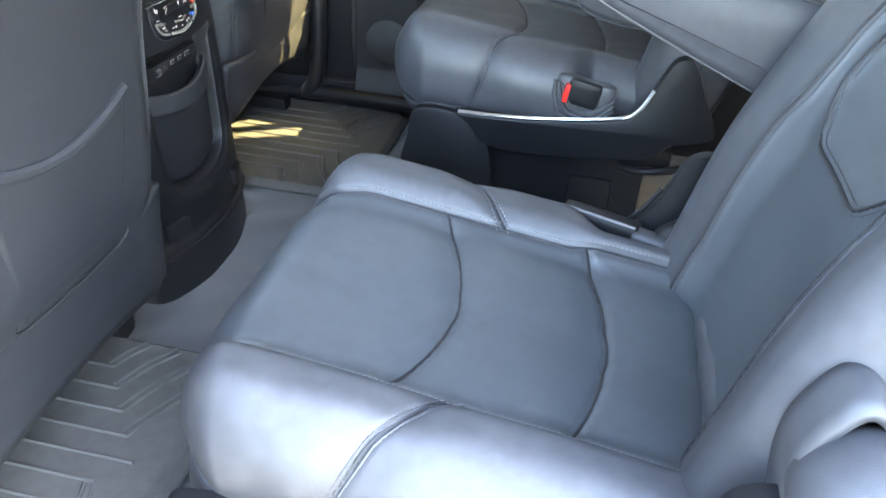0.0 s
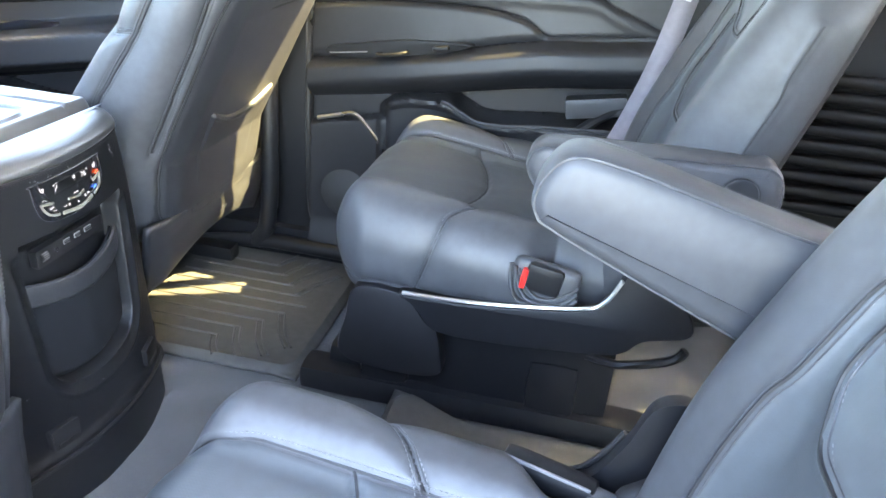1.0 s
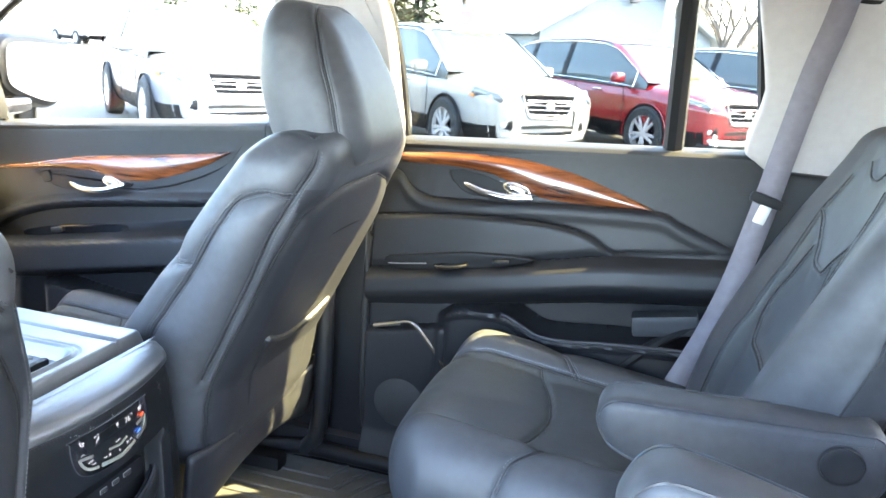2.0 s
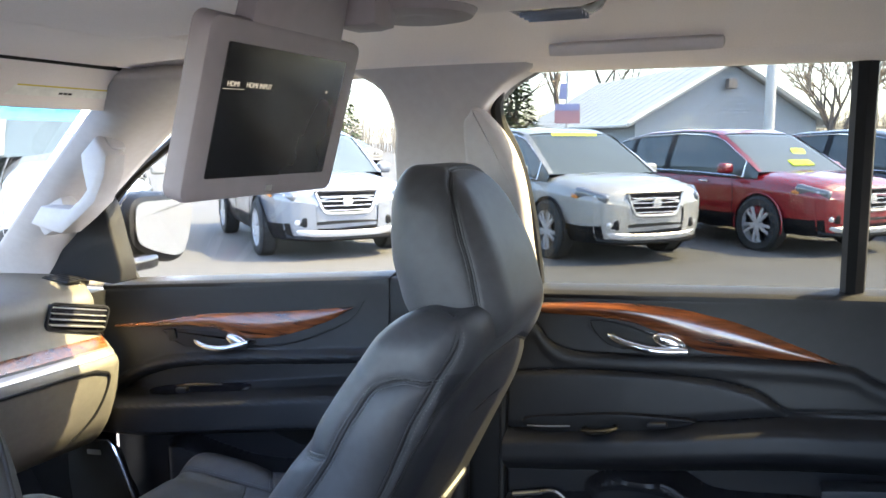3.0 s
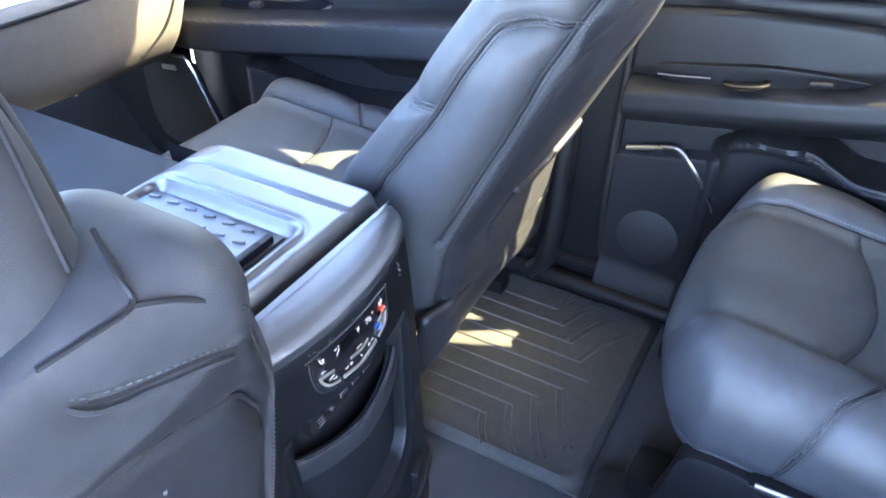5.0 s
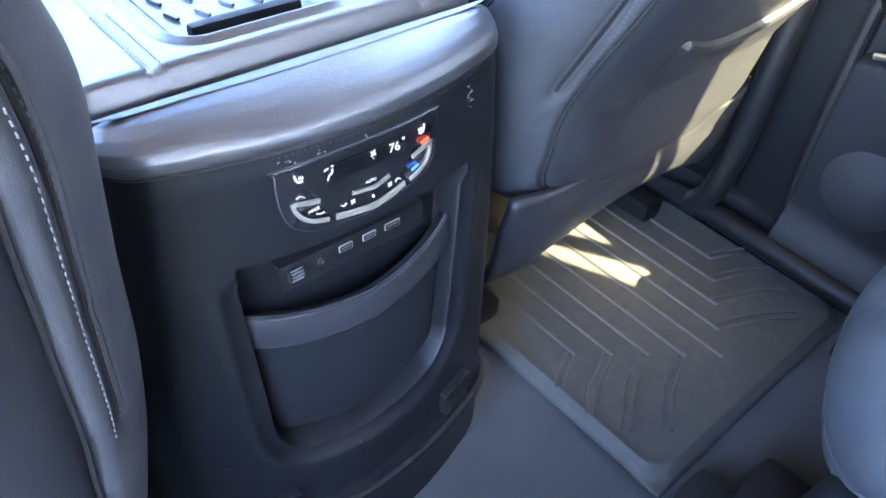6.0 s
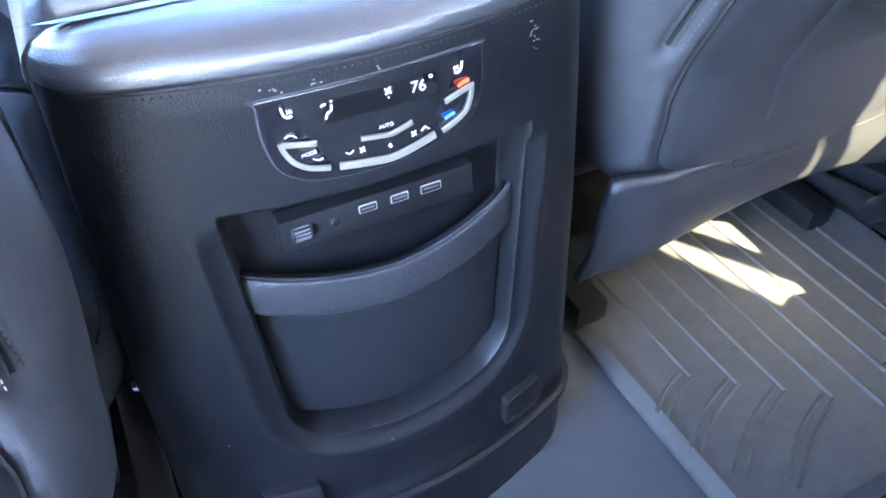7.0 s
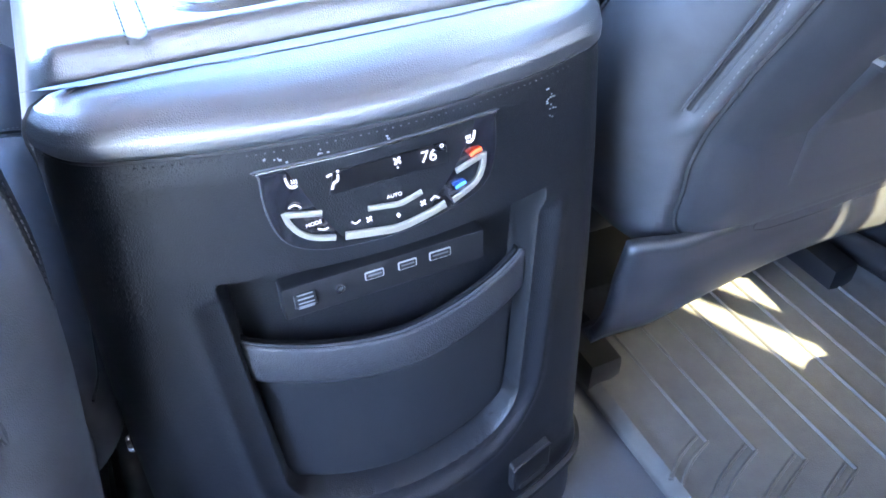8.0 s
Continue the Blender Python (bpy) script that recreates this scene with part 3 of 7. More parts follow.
def second_row_seat(y0, s, dx, pivot_in, arm_in, raised, pivot_out, label, rec, x_at, pad, profile, skirt, strip, hinge):
    seat = holder("captain_chair", (0.1 + dx, y0, 0.36), label, "car seat", "second-row chairs")

    def to(data):
        v, q = data
        v = np.array(v, float)
        v[:, 1] = y0 + s * v[:, 1]
        return v, (q if s > 0 else [f[::-1] for f in q])

    def sh(data):
        v, q = to(data)
        v[:, 0] += dx
        return v, q

    cushion(seat, sh, -0.218 - 0.01 * (s < 0), 0.365, 0.28, pad[0], pad[1], 0.135, True, 0.216, pad[2])
    rear_backrest(seat, to, x_at, 0.90, rec)
    rp = resample([(0.338, -0.20, 0.684), (0.342, 0.0, 0.676), (0.346, 0.185, 0.676)], 0.012)
    part("rear_roll", sh(tube(rp, 0.022 + 0.0012 * np.sin(np.arange(len(rp)) * 0.9), 12)), LEATHER, seat)
    arm(seat, to, pivot_in, arm_in[0], arm_in[1], raised, profile)
    if pivot_out:
        hub = lathe([(0, 0.045), (0.040, 0.043), (0.053, 0.026), (0.056, 0.0), (0.053, -0.026), (0.040, -0.043), (0, -0.045)], 32)
        part("armrest_hub", to(moved(hub, pose(pivot_out[0], -0.31, pivot_out[1], 90, 0, 0))), LEATHER, seat)
        arcp = curve([(0.340, -0.24, 0.745), (0.331, -0.24, 0.80), (0.329, -0.24, 0.845), (0.338, -0.24, 0.877), (0.352, -0.24, 0.899), (0.368, -0.24, 0.896), (0.390, -0.24, 0.865), (0.41, -0.24, 0.82)], 8)
        n_ = len(arcp)
        band_v = np.concatenate([arcp + (0, -0.05 * k / 4, 0.004 * math.sin(math.pi * k / 4)) for k in range(5)])
        edge_ = part("bracket_edge", to((band_v, [[k * n_ + i, (k + 1) * n_ + i, (k + 1) * n_ + i + 1, k * n_ + i + 1] for k in range(4) for i in range(n_ - 1)])), LEATHER, seat)
        q_ = edge_.modifiers.new("thick", "SOLIDIFY")
        q_.thickness, q_.offset = 0.009, 0
        part("bracket_plate", to(prism(np.concatenate([arcp[:, (0, 2)], [(0.42, 0.74)]]), -0.262, -0.256, 0.0, lambda a, b, c: (a, c, b))), BLACK, seat)
    # plastic skirts, frame and rails
    for w in (0.283, -0.288):
        o = curve(skirt, 6, True)
        sk = part("side_skirt", sh(prism(o, w - 0.008, w + 0.016, 0.005, lambda a, b, c: (a, c, b))), PLASTIC, seat)
        rim = curve([(a, w + 0.014, b) for a, b in strip], 8)
        part("trim_strip", sh(tube(rim, 0.0036, 8)), SILVER if s < 0 else PLASTIC, sk, "thin silver edge strip")
        o2 = curve(hinge, 6, True)
        part("hinge_cover", sh(prism(o2, w - 0.03, w + 0.006, 0.006, lambda a, b, c: (a, c, b))), PLASTIC, seat)
    part("frame", sh(moved(rbox(0.42, 0.46, 0.20, 0.02, 4, 4, 4), pose(0.12, -0.01, 0.49))), BLACK, seat)
    for w in (0.20, -0.22):
        part("rail", sh(moved(rbox(0.70, 0.075, 0.055, 0.012, 8, 3, 3), pose(0.08, w, 0.388))), PLASTIC, seat)
        part("rail_foot", sh(moved(rbox(0.10, 0.06, 0.14, 0.02, 3, 3, 3), pose(0.22, w, 0.45))), BLACK, seat)
        part("rail_foot", sh(moved(rbox(0.10, 0.06, 0.14, 0.02, 3, 3, 3), pose(-0.10, w, 0.45))), BLACK, seat)
    return seat, sh


ARM_UP = [(-0.318, 0.028), (-0.30, 0.066), (-0.25, 0.076), (-0.10, 0.074), (0.02, 0.074), (0.058, 0.05), (0.066, 0.0), (0.045, -0.05), (0.0, -0.062), (-0.06, -0.055), (-0.27, -0.018), (-0.31, -0.004)]
ARM_FLAT = [(-0.316, 0.002), (-0.305, 0.026), (-0.272, 0.036), (-0.16, 0.039), (0.0, 0.046), (0.036, 0.044), (0.054, 0.022), (0.056, -0.018), (0.036, -0.054), (0.0, -0.064), (-0.10, -0.068), (-0.22, -0.064), (-0.285, -0.046), (-0.309, -0.022)]
SKIRT_LEFT = [(-0.165, 0.654), (-0.05, 0.664), (0.05, 0.664), (0.17, 0.662), (0.235, 0.68), (0.275, 0.74), (0.30, 0.80), (0.345, 0.80), (0.36, 0.70), (0.35, 0.61), (0.26, 0.588), (0.10, 0.578), (-0.08, 0.580), (-0.155, 0.615)]
SKIRT_RIGHT = [(-0.06, 0.652), (0.03, 0.652), (0.125, 0.660), (0.247, 0.678), (0.282, 0.70), (0.302, 0.742), (0.33, 0.80), (0.365, 0.80), (0.40, 0.73), (0.425, 0.665), (0.355, 0.640), (0.325, 0.612), (0.28, 0.600), (0.13, 0.586), (0.01, 0.588), (-0.035, 0.630)]
chair_left, sh_left = second_row_seat(-0.48, 1, 0.0, (0.44, 0.935), (0.262, 0.337), 13.5, (0.376, 0.835, 70), "charcoal leather captain chair with perforated seat and half-raised armrest", 0.31, 0.385,
                                      (0.53, 0.735, 0.125), ARM_UP, SKIRT_LEFT, [(-0.09, 0.668), (-0.05, 0.670), (0.05, 0.668), (0.17, 0.666), (0.235, 0.684), (0.275, 0.744)], [(-0.19, 0.53), (-0.17, 0.58), (-0.10, 0.655), (-0.03, 0.64), (0.0, 0.56), (-0.02, 0.50), (-0.12, 0.50)])
chair_right, sh_right = second_row_seat(0.495, -1, -0.03, (0.411, 0.918), (0.235, 0.312), 0.0, None, "charcoal leather captain chair with lowered armrest beside the far door", 0.31, 0.335,
                                        (0.615, 0.782, 0.030), ARM_FLAT, SKIRT_RIGHT, [(-0.055, 0.654), (0.03, 0.656), (0.125, 0.664), (0.247, 0.682), (0.282, 0.702), (0.302, 0.744)], [(-0.168, 0.50), (-0.16, 0.58), (-0.140, 0.645), (-0.05, 0.643), (0.0, 0.602), (0.018, 0.54), (0.015, 0.49), (-0.08, 0.48)])
part("rail_cover", sh_right(unite(moved(rbox(0.255, 0.085, 0.085, 0.014, 10, 5, 5), pose(-0.095, 0.155, 0.408)), moved(rbox(0.285, 0.05, 0.05, 0.012, 10, 4, 4), pose(-0.085, 0.205, 0.388)))), BLACK, chair_right, "stepped black cover over the seat rail")
part("latch_bar", sh_right(tube(curve([(0.27, 0.24, 0.560), (0.33, 0.25, 0.560), (0.41, 0.25, 0.585), (0.43, 0.25, 0.61)], 6), 0.008, 8)), BLACK, chair_right)


def buckle(seat, sh):
    """A belt buckle standing in a folded leather pouch on the cushion's flank."""
    pouch_ = part("buckle_pouch", sh(moved(rbox(0.115, 0.026, 0.085, 0.012, 10, 4, 8), pose(0.178, 0.272, 0.700, 0, 8, 2))), LEATHER, seat)
    for k in range(3):
        p = curve([(0.124 + 0.006 * k, 0.284, 0.738 - 0.004 * k), (0.126 + 0.012 * k, 0.288, 0.705), (0.142 + 0.014 * k, 0.288, 0.672 + 0.006 * k), (0.20, 0.288, 0.662 + 0.012 * k), (0.236, 0.285, 0.690 + 0.010 * k)], 8)
        part("fold", sh(tube(p, 0.0055 - 0.001 * k, 8, flat=0.7)), LEATHER, pouch_)
    b = part("belt_buckle", sh(moved(rbox(0.062, 0.022, 0.050, 0.007, 6, 4, 6), pose(0.178, 0.281, 0.716, 0, 10, 0))), BLACK, seat)
    part("release_button", sh(moved(rbox(0.011, 0.015, 0.036, 0.003, 3, 3, 3), pose(0.146, 0.287, 0.716, 0, 8, 0))), RED, b, "red release button")


RED = material("red_plastic", (0.55, 0.02, 0.015), 0.35)
buckle(chair_right, sh_right)
b = part("belt_buckle", sh_left(moved(rbox(0.11, 0.032, 0.03, 0.008, 6, 4, 4), pose(0.197, 0.243, 0.706, 0, 4, -13))), BLACK, chair_left)
part("buckle_edge", sh_left(moved(rbox(0.098, 0.004, 0.004, 0.0015, 6, 2, 2), pose(0.195, 0.229, 0.722, 0, 4, -13))), GREYEDGE, b)
part("belt_stub", sh_left(moved(rbox(0.06, 0.03, 0.022, 0.009, 6, 4, 4), pose(0.268, 0.222, 0.700, 0, 8, -10))), LEATHER, chair_left)
hinge_o = curve([(0.296, 0.690), (0.312, 0.735), (0.322, 0.775), (0.330, 0.826), (0.348, 0.850), (0.374, 0.860), (0.392, 0.835), (0.385, 0.76), (0.372, 0.695), (0.33, 0.682)], 6, True)
hc = part("recline_cover", sh_left(prism(hinge_o, 0.185, 0.214, 0.009, lambda a, b, c: (a, c, b))), LEATHER, chair_left, "rounded grey hinge cover")
part("cover_gap", sh_left(tube(np.array([(x, 0.2155, z) for x, z in curve([(0.374, 0.858), (0.350, 0.806), (0.346, 0.75), (0.362, 0.70)], 6)]), 0.0035, 6)), SEAM, hc)
part("rivet", sh_left(moved(lathe([(0, 0.004), (0.006, 0.0035), (0.008, 0.0)], 14), pose(0.362, 0.215, 0.772, -90, 0, 0))), SILVER, hc)
part("belt_anchor", sh_left(moved(rbox(0.07, 0.028, 0.04, 0.012, 6, 4, 4), pose(0.305, 0.232, 0.715, 0, -38, 0))), PLASTIC, chair_left)


HEM = material("dark_carpet_flap", (0.028, 0.028, 0.031), 0.95, bump=1.0, bump_scale=900, vary=0.3, scale=400)


def front_seat(y0, s, rear, front, label, dx=0.0, H=0.70, taper=(0.20, 0.48), head_x=0.0, hem=(0.480, 0.02, 0.235, 0.66, 0.012), z0=0.585, lift=0.0, head=(1.337, 0.165, 0.275, 0.250)):
    """A front seat from the profiles of its back: lists of (z, x)."""
    seat = holder("driver_seat" if s > 0 else "passenger_seat", (-1.0 + dx, y0, 0.36), label, "car seat", "front seats")

    def to(data):
        v, q = data
        v = np.array(v, float)
        v[:, 1] = y0 + s * v[:, 1]
        return v, (q if s > 0 else [f[::-1] for f in q])

    def shc(data):
        v, q = to(data)
        v[:, 0] += dx
        return v, q

    cushion(seat, shc, -1.315, -0.70, 0.27, 0.56, 0.705, 0.06, False)
    zr, xr = np.array(rear).T
    zf, xf = np.array(front).T
    zk = lambda zz: zz + (z0 + H - 1.285) * max(0.0, zz - 1.0) / 0.285
    V, F = rbox(0.16, 0.54, H, 0.05, 22, 100, 124)
    n, w, z = V[:, 0] / 0.16 + 0.5, V[:, 1].copy(), V[:, 2] + H / 2 + z0
    h = z - 0.585
    w = w * (1 - taper[0] * smooth(h, taper[1], 0.70) - 0.10 * (1 - smooth(h, 0, 0.25)))
    wk = lambda ww, zz: ww * float(1 - taper[0] * smooth(zz - 0.585, taper[1], 0.70)) / float(1 - 0.20 * smooth(zz - 0.585, 0.48, 0.70))
    z = z + lift * smooth(np.abs(w), 0.13, 0.25) * (1 - smooth(h, 0.0, 0.16))
    A, B = np.interp(z, zf, xf), np.interp(z, zr, xr)
    side = smooth(np.abs(V[:, 1]), 0.12, 0.20)
    A = A + (1 - side) * 0.05
    B = B - 0.025 * smooth(np.abs(w), 0.16, 0.27)
    x = A + (B - A) * n
    V = np.stack([x, w, z], 1)

    def sk(wa, za, back=True):
        i = ((V[:, 1] - wa) ** 2 + (V[:, 2] - za) ** 2 - (0.05 if back else -0.05) * (V[:, 0] - np.interp(V[:, 2], zr, xr))).argmin()
        return (V[i, 0], wa, za)

    mid = lambda zz, t: np.interp(zz, zf, xf) + t * (np.interp(zz, zr, xr) - np.interp(zz, zf, xf))
    lines = []
    for sg in (1, -1):
        lines.append([(mid(zz, 0.30), sg * 0.262, zz) for zz in np.linspace(0.66, 1.10, 14)] + [(mid(1.16, 0.38), sg * 0.24, 1.165), (mid(1.18, 0.6), sg * 0.235, 1.182), (mid(1.178, 0.98), sg * 0.235, 1.178)])
        lines.append([(mid(zz, 0.93), sg * 0.258, zz) for zz in np.linspace(0.80, 1.10, 10)] + [(mid(1.18, 0.96), sg * 0.235, 1.178)] + ([(mid(1.25, 0.9), sg * 0.19, 1.25), (mid(1.28, 0.7), sg * 0.17, 1.278)] if taper[0] < 0.25 else []))
        lines.append([(mid(1.03, 0.30), sg * 0.262, 1.03), (mid(1.03, 0.05), sg * 0.255, 1.025)])
    shell = [sk(wa, za) for wa, za in resample([(-0.215, 0.66), (-0.225, 0.85), (-0.222, 1.06), (-0.20, 1.13), (-0.10, 1.165), (0.10, 1.165), (0.20, 1.13), (0.222, 1.06), (0.225, 0.85), (0.215, 0.66), (0.14, 0.625), (-0.14, 0.625), (-0.215, 0.66)], 0.02)]
    if taper[0] > 0.25:
        lines.append([sk(ww, 1.262 - 0.088 * (ww / 0.216) ** 2) for ww in np.linspace(-0.205, 0.205, 24)])
    lines = [[(float(np.interp(zk(c), zf, xf)) + (a - float(np.interp(c, zf, xf))) if c > 1.0 else a, wk(b, zk(c)), zk(c)) for a, b, c in p] for p in lines]
    shell = [(a, wk(b, zk(c)), zk(c)) for a, b, c in shell]
    V2, paths, deep = sewn(V, F, lines + [shell], 0.0065, 0.006, 0.007, 0.03)
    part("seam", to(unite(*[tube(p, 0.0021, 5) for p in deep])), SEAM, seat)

    def label_(C):
        xx, ww, zz = C.T
        t = (xx - np.interp(zz, zf, xf)) / (np.interp(zz, zr, xr) - np.interp(zz, zf, xf))
        return np.where((t > 0.80) & (np.abs(ww) < 0.222) & (zz < 1.16) & (zz > 0.63), "back_shell", np.where(np.abs(ww) > 0.19, np.where(ww > 0, "side_panel inner", "side_panel"), "backrest"))

    for kind, data in split(V2, F, label_, to).items():
        nm = kind.split()[0]
        part(nm, data, BACKSHELL if nm == "back_shell" else LEATHER, seat)
    for w_ in ridges(V2, F, paths[:-1]):
        part("welt", to(w_), LEATHER, seat)
    rows = []
    for p in paths[:-1]:
        for o in (-0.0085, 0.0085):
            rows.append(on_skin(V2, p + (o, 0, 0)))
    N2 = normals(V2, F)
    rows = [r + N2[nearest(r, V2)[1]] * 0.0008 for r in rows]
    part("stitching", to(stitches(rows, r=0.0005)), THREAD, seat, kind="stuff")
    # pocket on the back: a flat pouch with a rolled lip, narrowing downwards
    xb = lambda zz: np.interp(zz, zr, xr)
    zt = lambda ww: 0.824 + 0.040 * (ww / 0.145) ** 2
    half_at = lambda v: 0.110 + 0.036 * v

    def pk(u, v):
        ww = (u - 0.5) * 2 * half_at(v)
        zz = 0.636 + v * (zt(ww) - 0.636)
        e = np.clip(np.minimum.reduce([u, 1 - u, v * 1.1]) / 0.06, 0, 1)
        return xb(zz) - 0.010 + 0.020 * np.sqrt(e) * (0.7 + 0.5 * v), ww, zz

    pv, pf = sheet(pk, 50, 40)
    poc = part("seatback_pocket", to(flipped((pv, pf))), BACKSHELL, seat)
    lip = np.array([(xb(zt(ww)) + 0.012, ww, zt(ww)) for ww in np.linspace(-0.145, 0.145, 40)])
    lip[:, 0] -= 0.02 * smooth(np.abs(lip[:, 1]), 0.13, 0.145)
    part("pocket_lip", to(tube(lip - (0.002, 0, 0), 0.0078 * np.clip(0.4 + np.minimum(np.arange(40), np.arange(40)[::-1]) * 0.2, 0, 1), 8)), BACKSHELL, poc)
    groove = [(-half_at(v) - 0.002, 0.636 + v * (zt(half_at(v)) - 0.636)) for v in np.linspace(1, 0.12, 12)] + [(-0.098, 0.635), (0.098, 0.635)] + [(half_at(v) + 0.002, 0.636 + v * (zt(half_at(v)) - 0.636)) for v in np.linspace(0.12, 1, 12)]
    part("pocket_seam", to(tube(np.array([(xb(zz) + 0.0025, ww, zz) for ww, zz in curve(groove, 4)]), 0.0022, 5)), SEAM, poc)
    for sg in (1, -1):
        part("back_seam", to(tube(np.array([(xb(zz) + 0.0035, sg * ww, zz) for ww, zz in curve([(0.112, 1.10), (0.097, 0.99), (0.082, 0.92), (0.060, 0.862)], 6)]), 0.0020, 5)), GREYEDGE, seat)
    grip = curve([(xb(1.03) + 0.004, -0.10, 1.045), (xb(1.05) + 0.006, -0.06, 1.055), (xb(1.05) + 0.006, 0.06, 1.055), (xb(1.03) + 0.004, 0.10, 1.045)], 8)
    part("grip_edge", to(tube(grip, 0.004, 6)), PLASTIC, seat)
    # headrest
    zc, xc = head[0], np.interp(1.28, zr, xr) - 0.110 + head_x
    hv, hf = rbox(head[1], head[2], head[3], 0.070, 36, 56, 50)
    hv[:, 1] *= 1 - 0.16 * smooth(hv[:, 2], -0.03, 0.135)
    hv[:, 0] *= 1 - 0.30 * smooth(hv[:, 2], -0.02, 0.135)
    hv[:, 0] -= 0.28 * hv[:, 2]
    hl = [[(0.085, sg * 0.134, -0.12), (0.065, sg * 0.134, -0.03), (0.03, sg * 0.115, 0.06), (0.005, sg * 0.09, 0.105), (-0.01, sg * 0.05, 0.125), (-0.012, 0, 0.13)] for sg in (1, -1)]
    hv2, hp, hd = sewn(hv, hf, hl, 0.0055, 0.005, 0.003, 0.03)
    part("seam", to(unite(*[tube(p + (xc, 0, zc), 0.0017, 5) for p in hd])), SEAM, seat)
    hr = part("headrest", to((hv2 + (xc, 0, zc), hf)), LEATHER, seat)
    for w_ in ridges(hv2, hf, hp, 0.0035, 0.0016):
        part("welt", to((w_[0] + (xc, 0, zc), w_[1])), LEATHER, hr)
    part("stitching", to(stitches([on_skin(hv2, p + (-0.006, 0, 0)) * 1.004 + (xc, 0, zc) for p in hp])), THREAD, hr, kind="stuff")
    for sg in (1, -1):
        part("headrest_post", to(tube([(xc, sg * 0.07, 1.22), (xc, sg * 0.07, 1.27)], 0.007, 8)), CHROME, seat)
    part("seat_base", shc(moved(rbox(0.5, 0.46, 0.16, 0.03, 4, 4, 4), pose(-1.0, 0, 0.49))), BLACK, seat)
    for sg in (0.2, -0.2):
        part("rail", shc(moved(rbox(0.66, 0.05, 0.05, 0.01, 4, 3, 3), pose(-0.98, sg, 0.385))), BLACK, seat)
    if hem:
        arch = lambda ww: hem[0] + hem[1] * (1 - (ww / hem[2]) ** 2)

        def flap(u, v):
            ww = (u - 0.5) * 2 * hem[2]
            zz = arch(ww) + v * (hem[3] - arch(ww))
            return np.interp(zz, zr, xr) - hem[4] - 0.014 * smooth(np.abs(ww), hem[2] - 0.06, hem[2]) + 0.004 * np.sin(np.pi * np.clip(v * 1.5, 0, 1)), ww, zz

        fl = part("back_hem", to(flipped(sheet(flap, 40, 12))), BACKSHELL, seat)
        q_ = fl.modifiers.new("thick", "SOLIDIFY")
        q_.thickness, q_.offset = 0.012, -1
        ex, ey, ez = flap(np.linspace(0, 1, 50), np.zeros(50))
        rs_ = np.random.RandomState(3)
        part("hem_edge", to(tube(np.stack([ex - 0.005, ey, ez], 1), 0.008 + 0.0012 * rs_.uniform(-1, 1, 50), 8)), HEM, fl, "fuzzy carpeted lower edge")
    return seat


front_seat(0.51, -1, [(0.50, -0.615), (0.55, -0.60), (0.643, -0.585), (0.772, -0.565), (0.896, -0.505), (1.05, -0.43), (1.177, -0.382), (1.30, -0.345)],
                         [(0.55, -0.90), (0.70, -0.83), (0.881, -0.735), (1.036, -0.622), (1.197, -0.522), (1.30, -0.445)], "black leather front passenger seat with contrast stitching and a back pocket", H=0.668, hem=(0.500, 0.070, 0.256, 0.66, 0.008), z0=0.575, lift=0.055, head=(1.318, 0.18, 0.29, 0.275))
front_left = front_seat(-0.478, 1, [(0.55, -0.47), (0.70, -0.45), (0.90, -0.435), (1.10, -0.405), (1.30, -0.36)],
                        [(0.55, -0.72), (0.70, -0.69), (0.90, -0.655), (1.10, -0.56), (1.20, -0.52), (1.30, -0.455)], "black leather driver seat with a back pocket", 0.10, 0.655, (0.36, 0.42), -0.032, head=(1.300, 0.175, 0.285, 0.27))

for nm, pts in (("piping", [(-0.473, -0.357, 1.347), (-0.449, -0.362, 1.329), (-0.431, -0.366, 1.303), (-0.420, -0.369, 1.277), (-0.410, -0.371, 1.249)]),
                ("shoulder_seam", [(-0.426, -0.345, 1.249), (-0.395, -0.360, 1.245), (-0.385, -0.364, 1.236), (-0.384, -0.389, 1.237), (-0.386, -0.410, 1.237)]),
                ("back_seam", [(-0.385, -0.364, 1.236), (-0.380, -0.340, 1.224), (-0.383, -0.303, 1.190)])):
    part(nm, tube(curve(pts, 8), 0.0016, 6), SEAM, front_left)


# ---- centre console ----
console = holder("centre_console", (-0.75, 0.0, 0.36), "charcoal centre console with rear climate panel, ports and stowage pouch", "console")
CZ = np.array([(0.34, -0.505, 0.209), (0.437, -0.512, 0.207), (0.52, -0.518, 0.204), (0.69, -0.528, 0.199), (0.80, -0.535, 0.192), (0.87, -0.543, 0.188), (0.893, -0.548, 0.186), (0.93, -0.556, 0.184)])
BOW, CORNER, SEAMZ, FRONTX = 1.1, 0.034, 0.886, -0.606
con_x = lambda z: np.interp(z, CZ[:, 0], CZ[:, 1])
con_w = lambda z: np.interp(z, CZ[:, 0], CZ[:, 2])


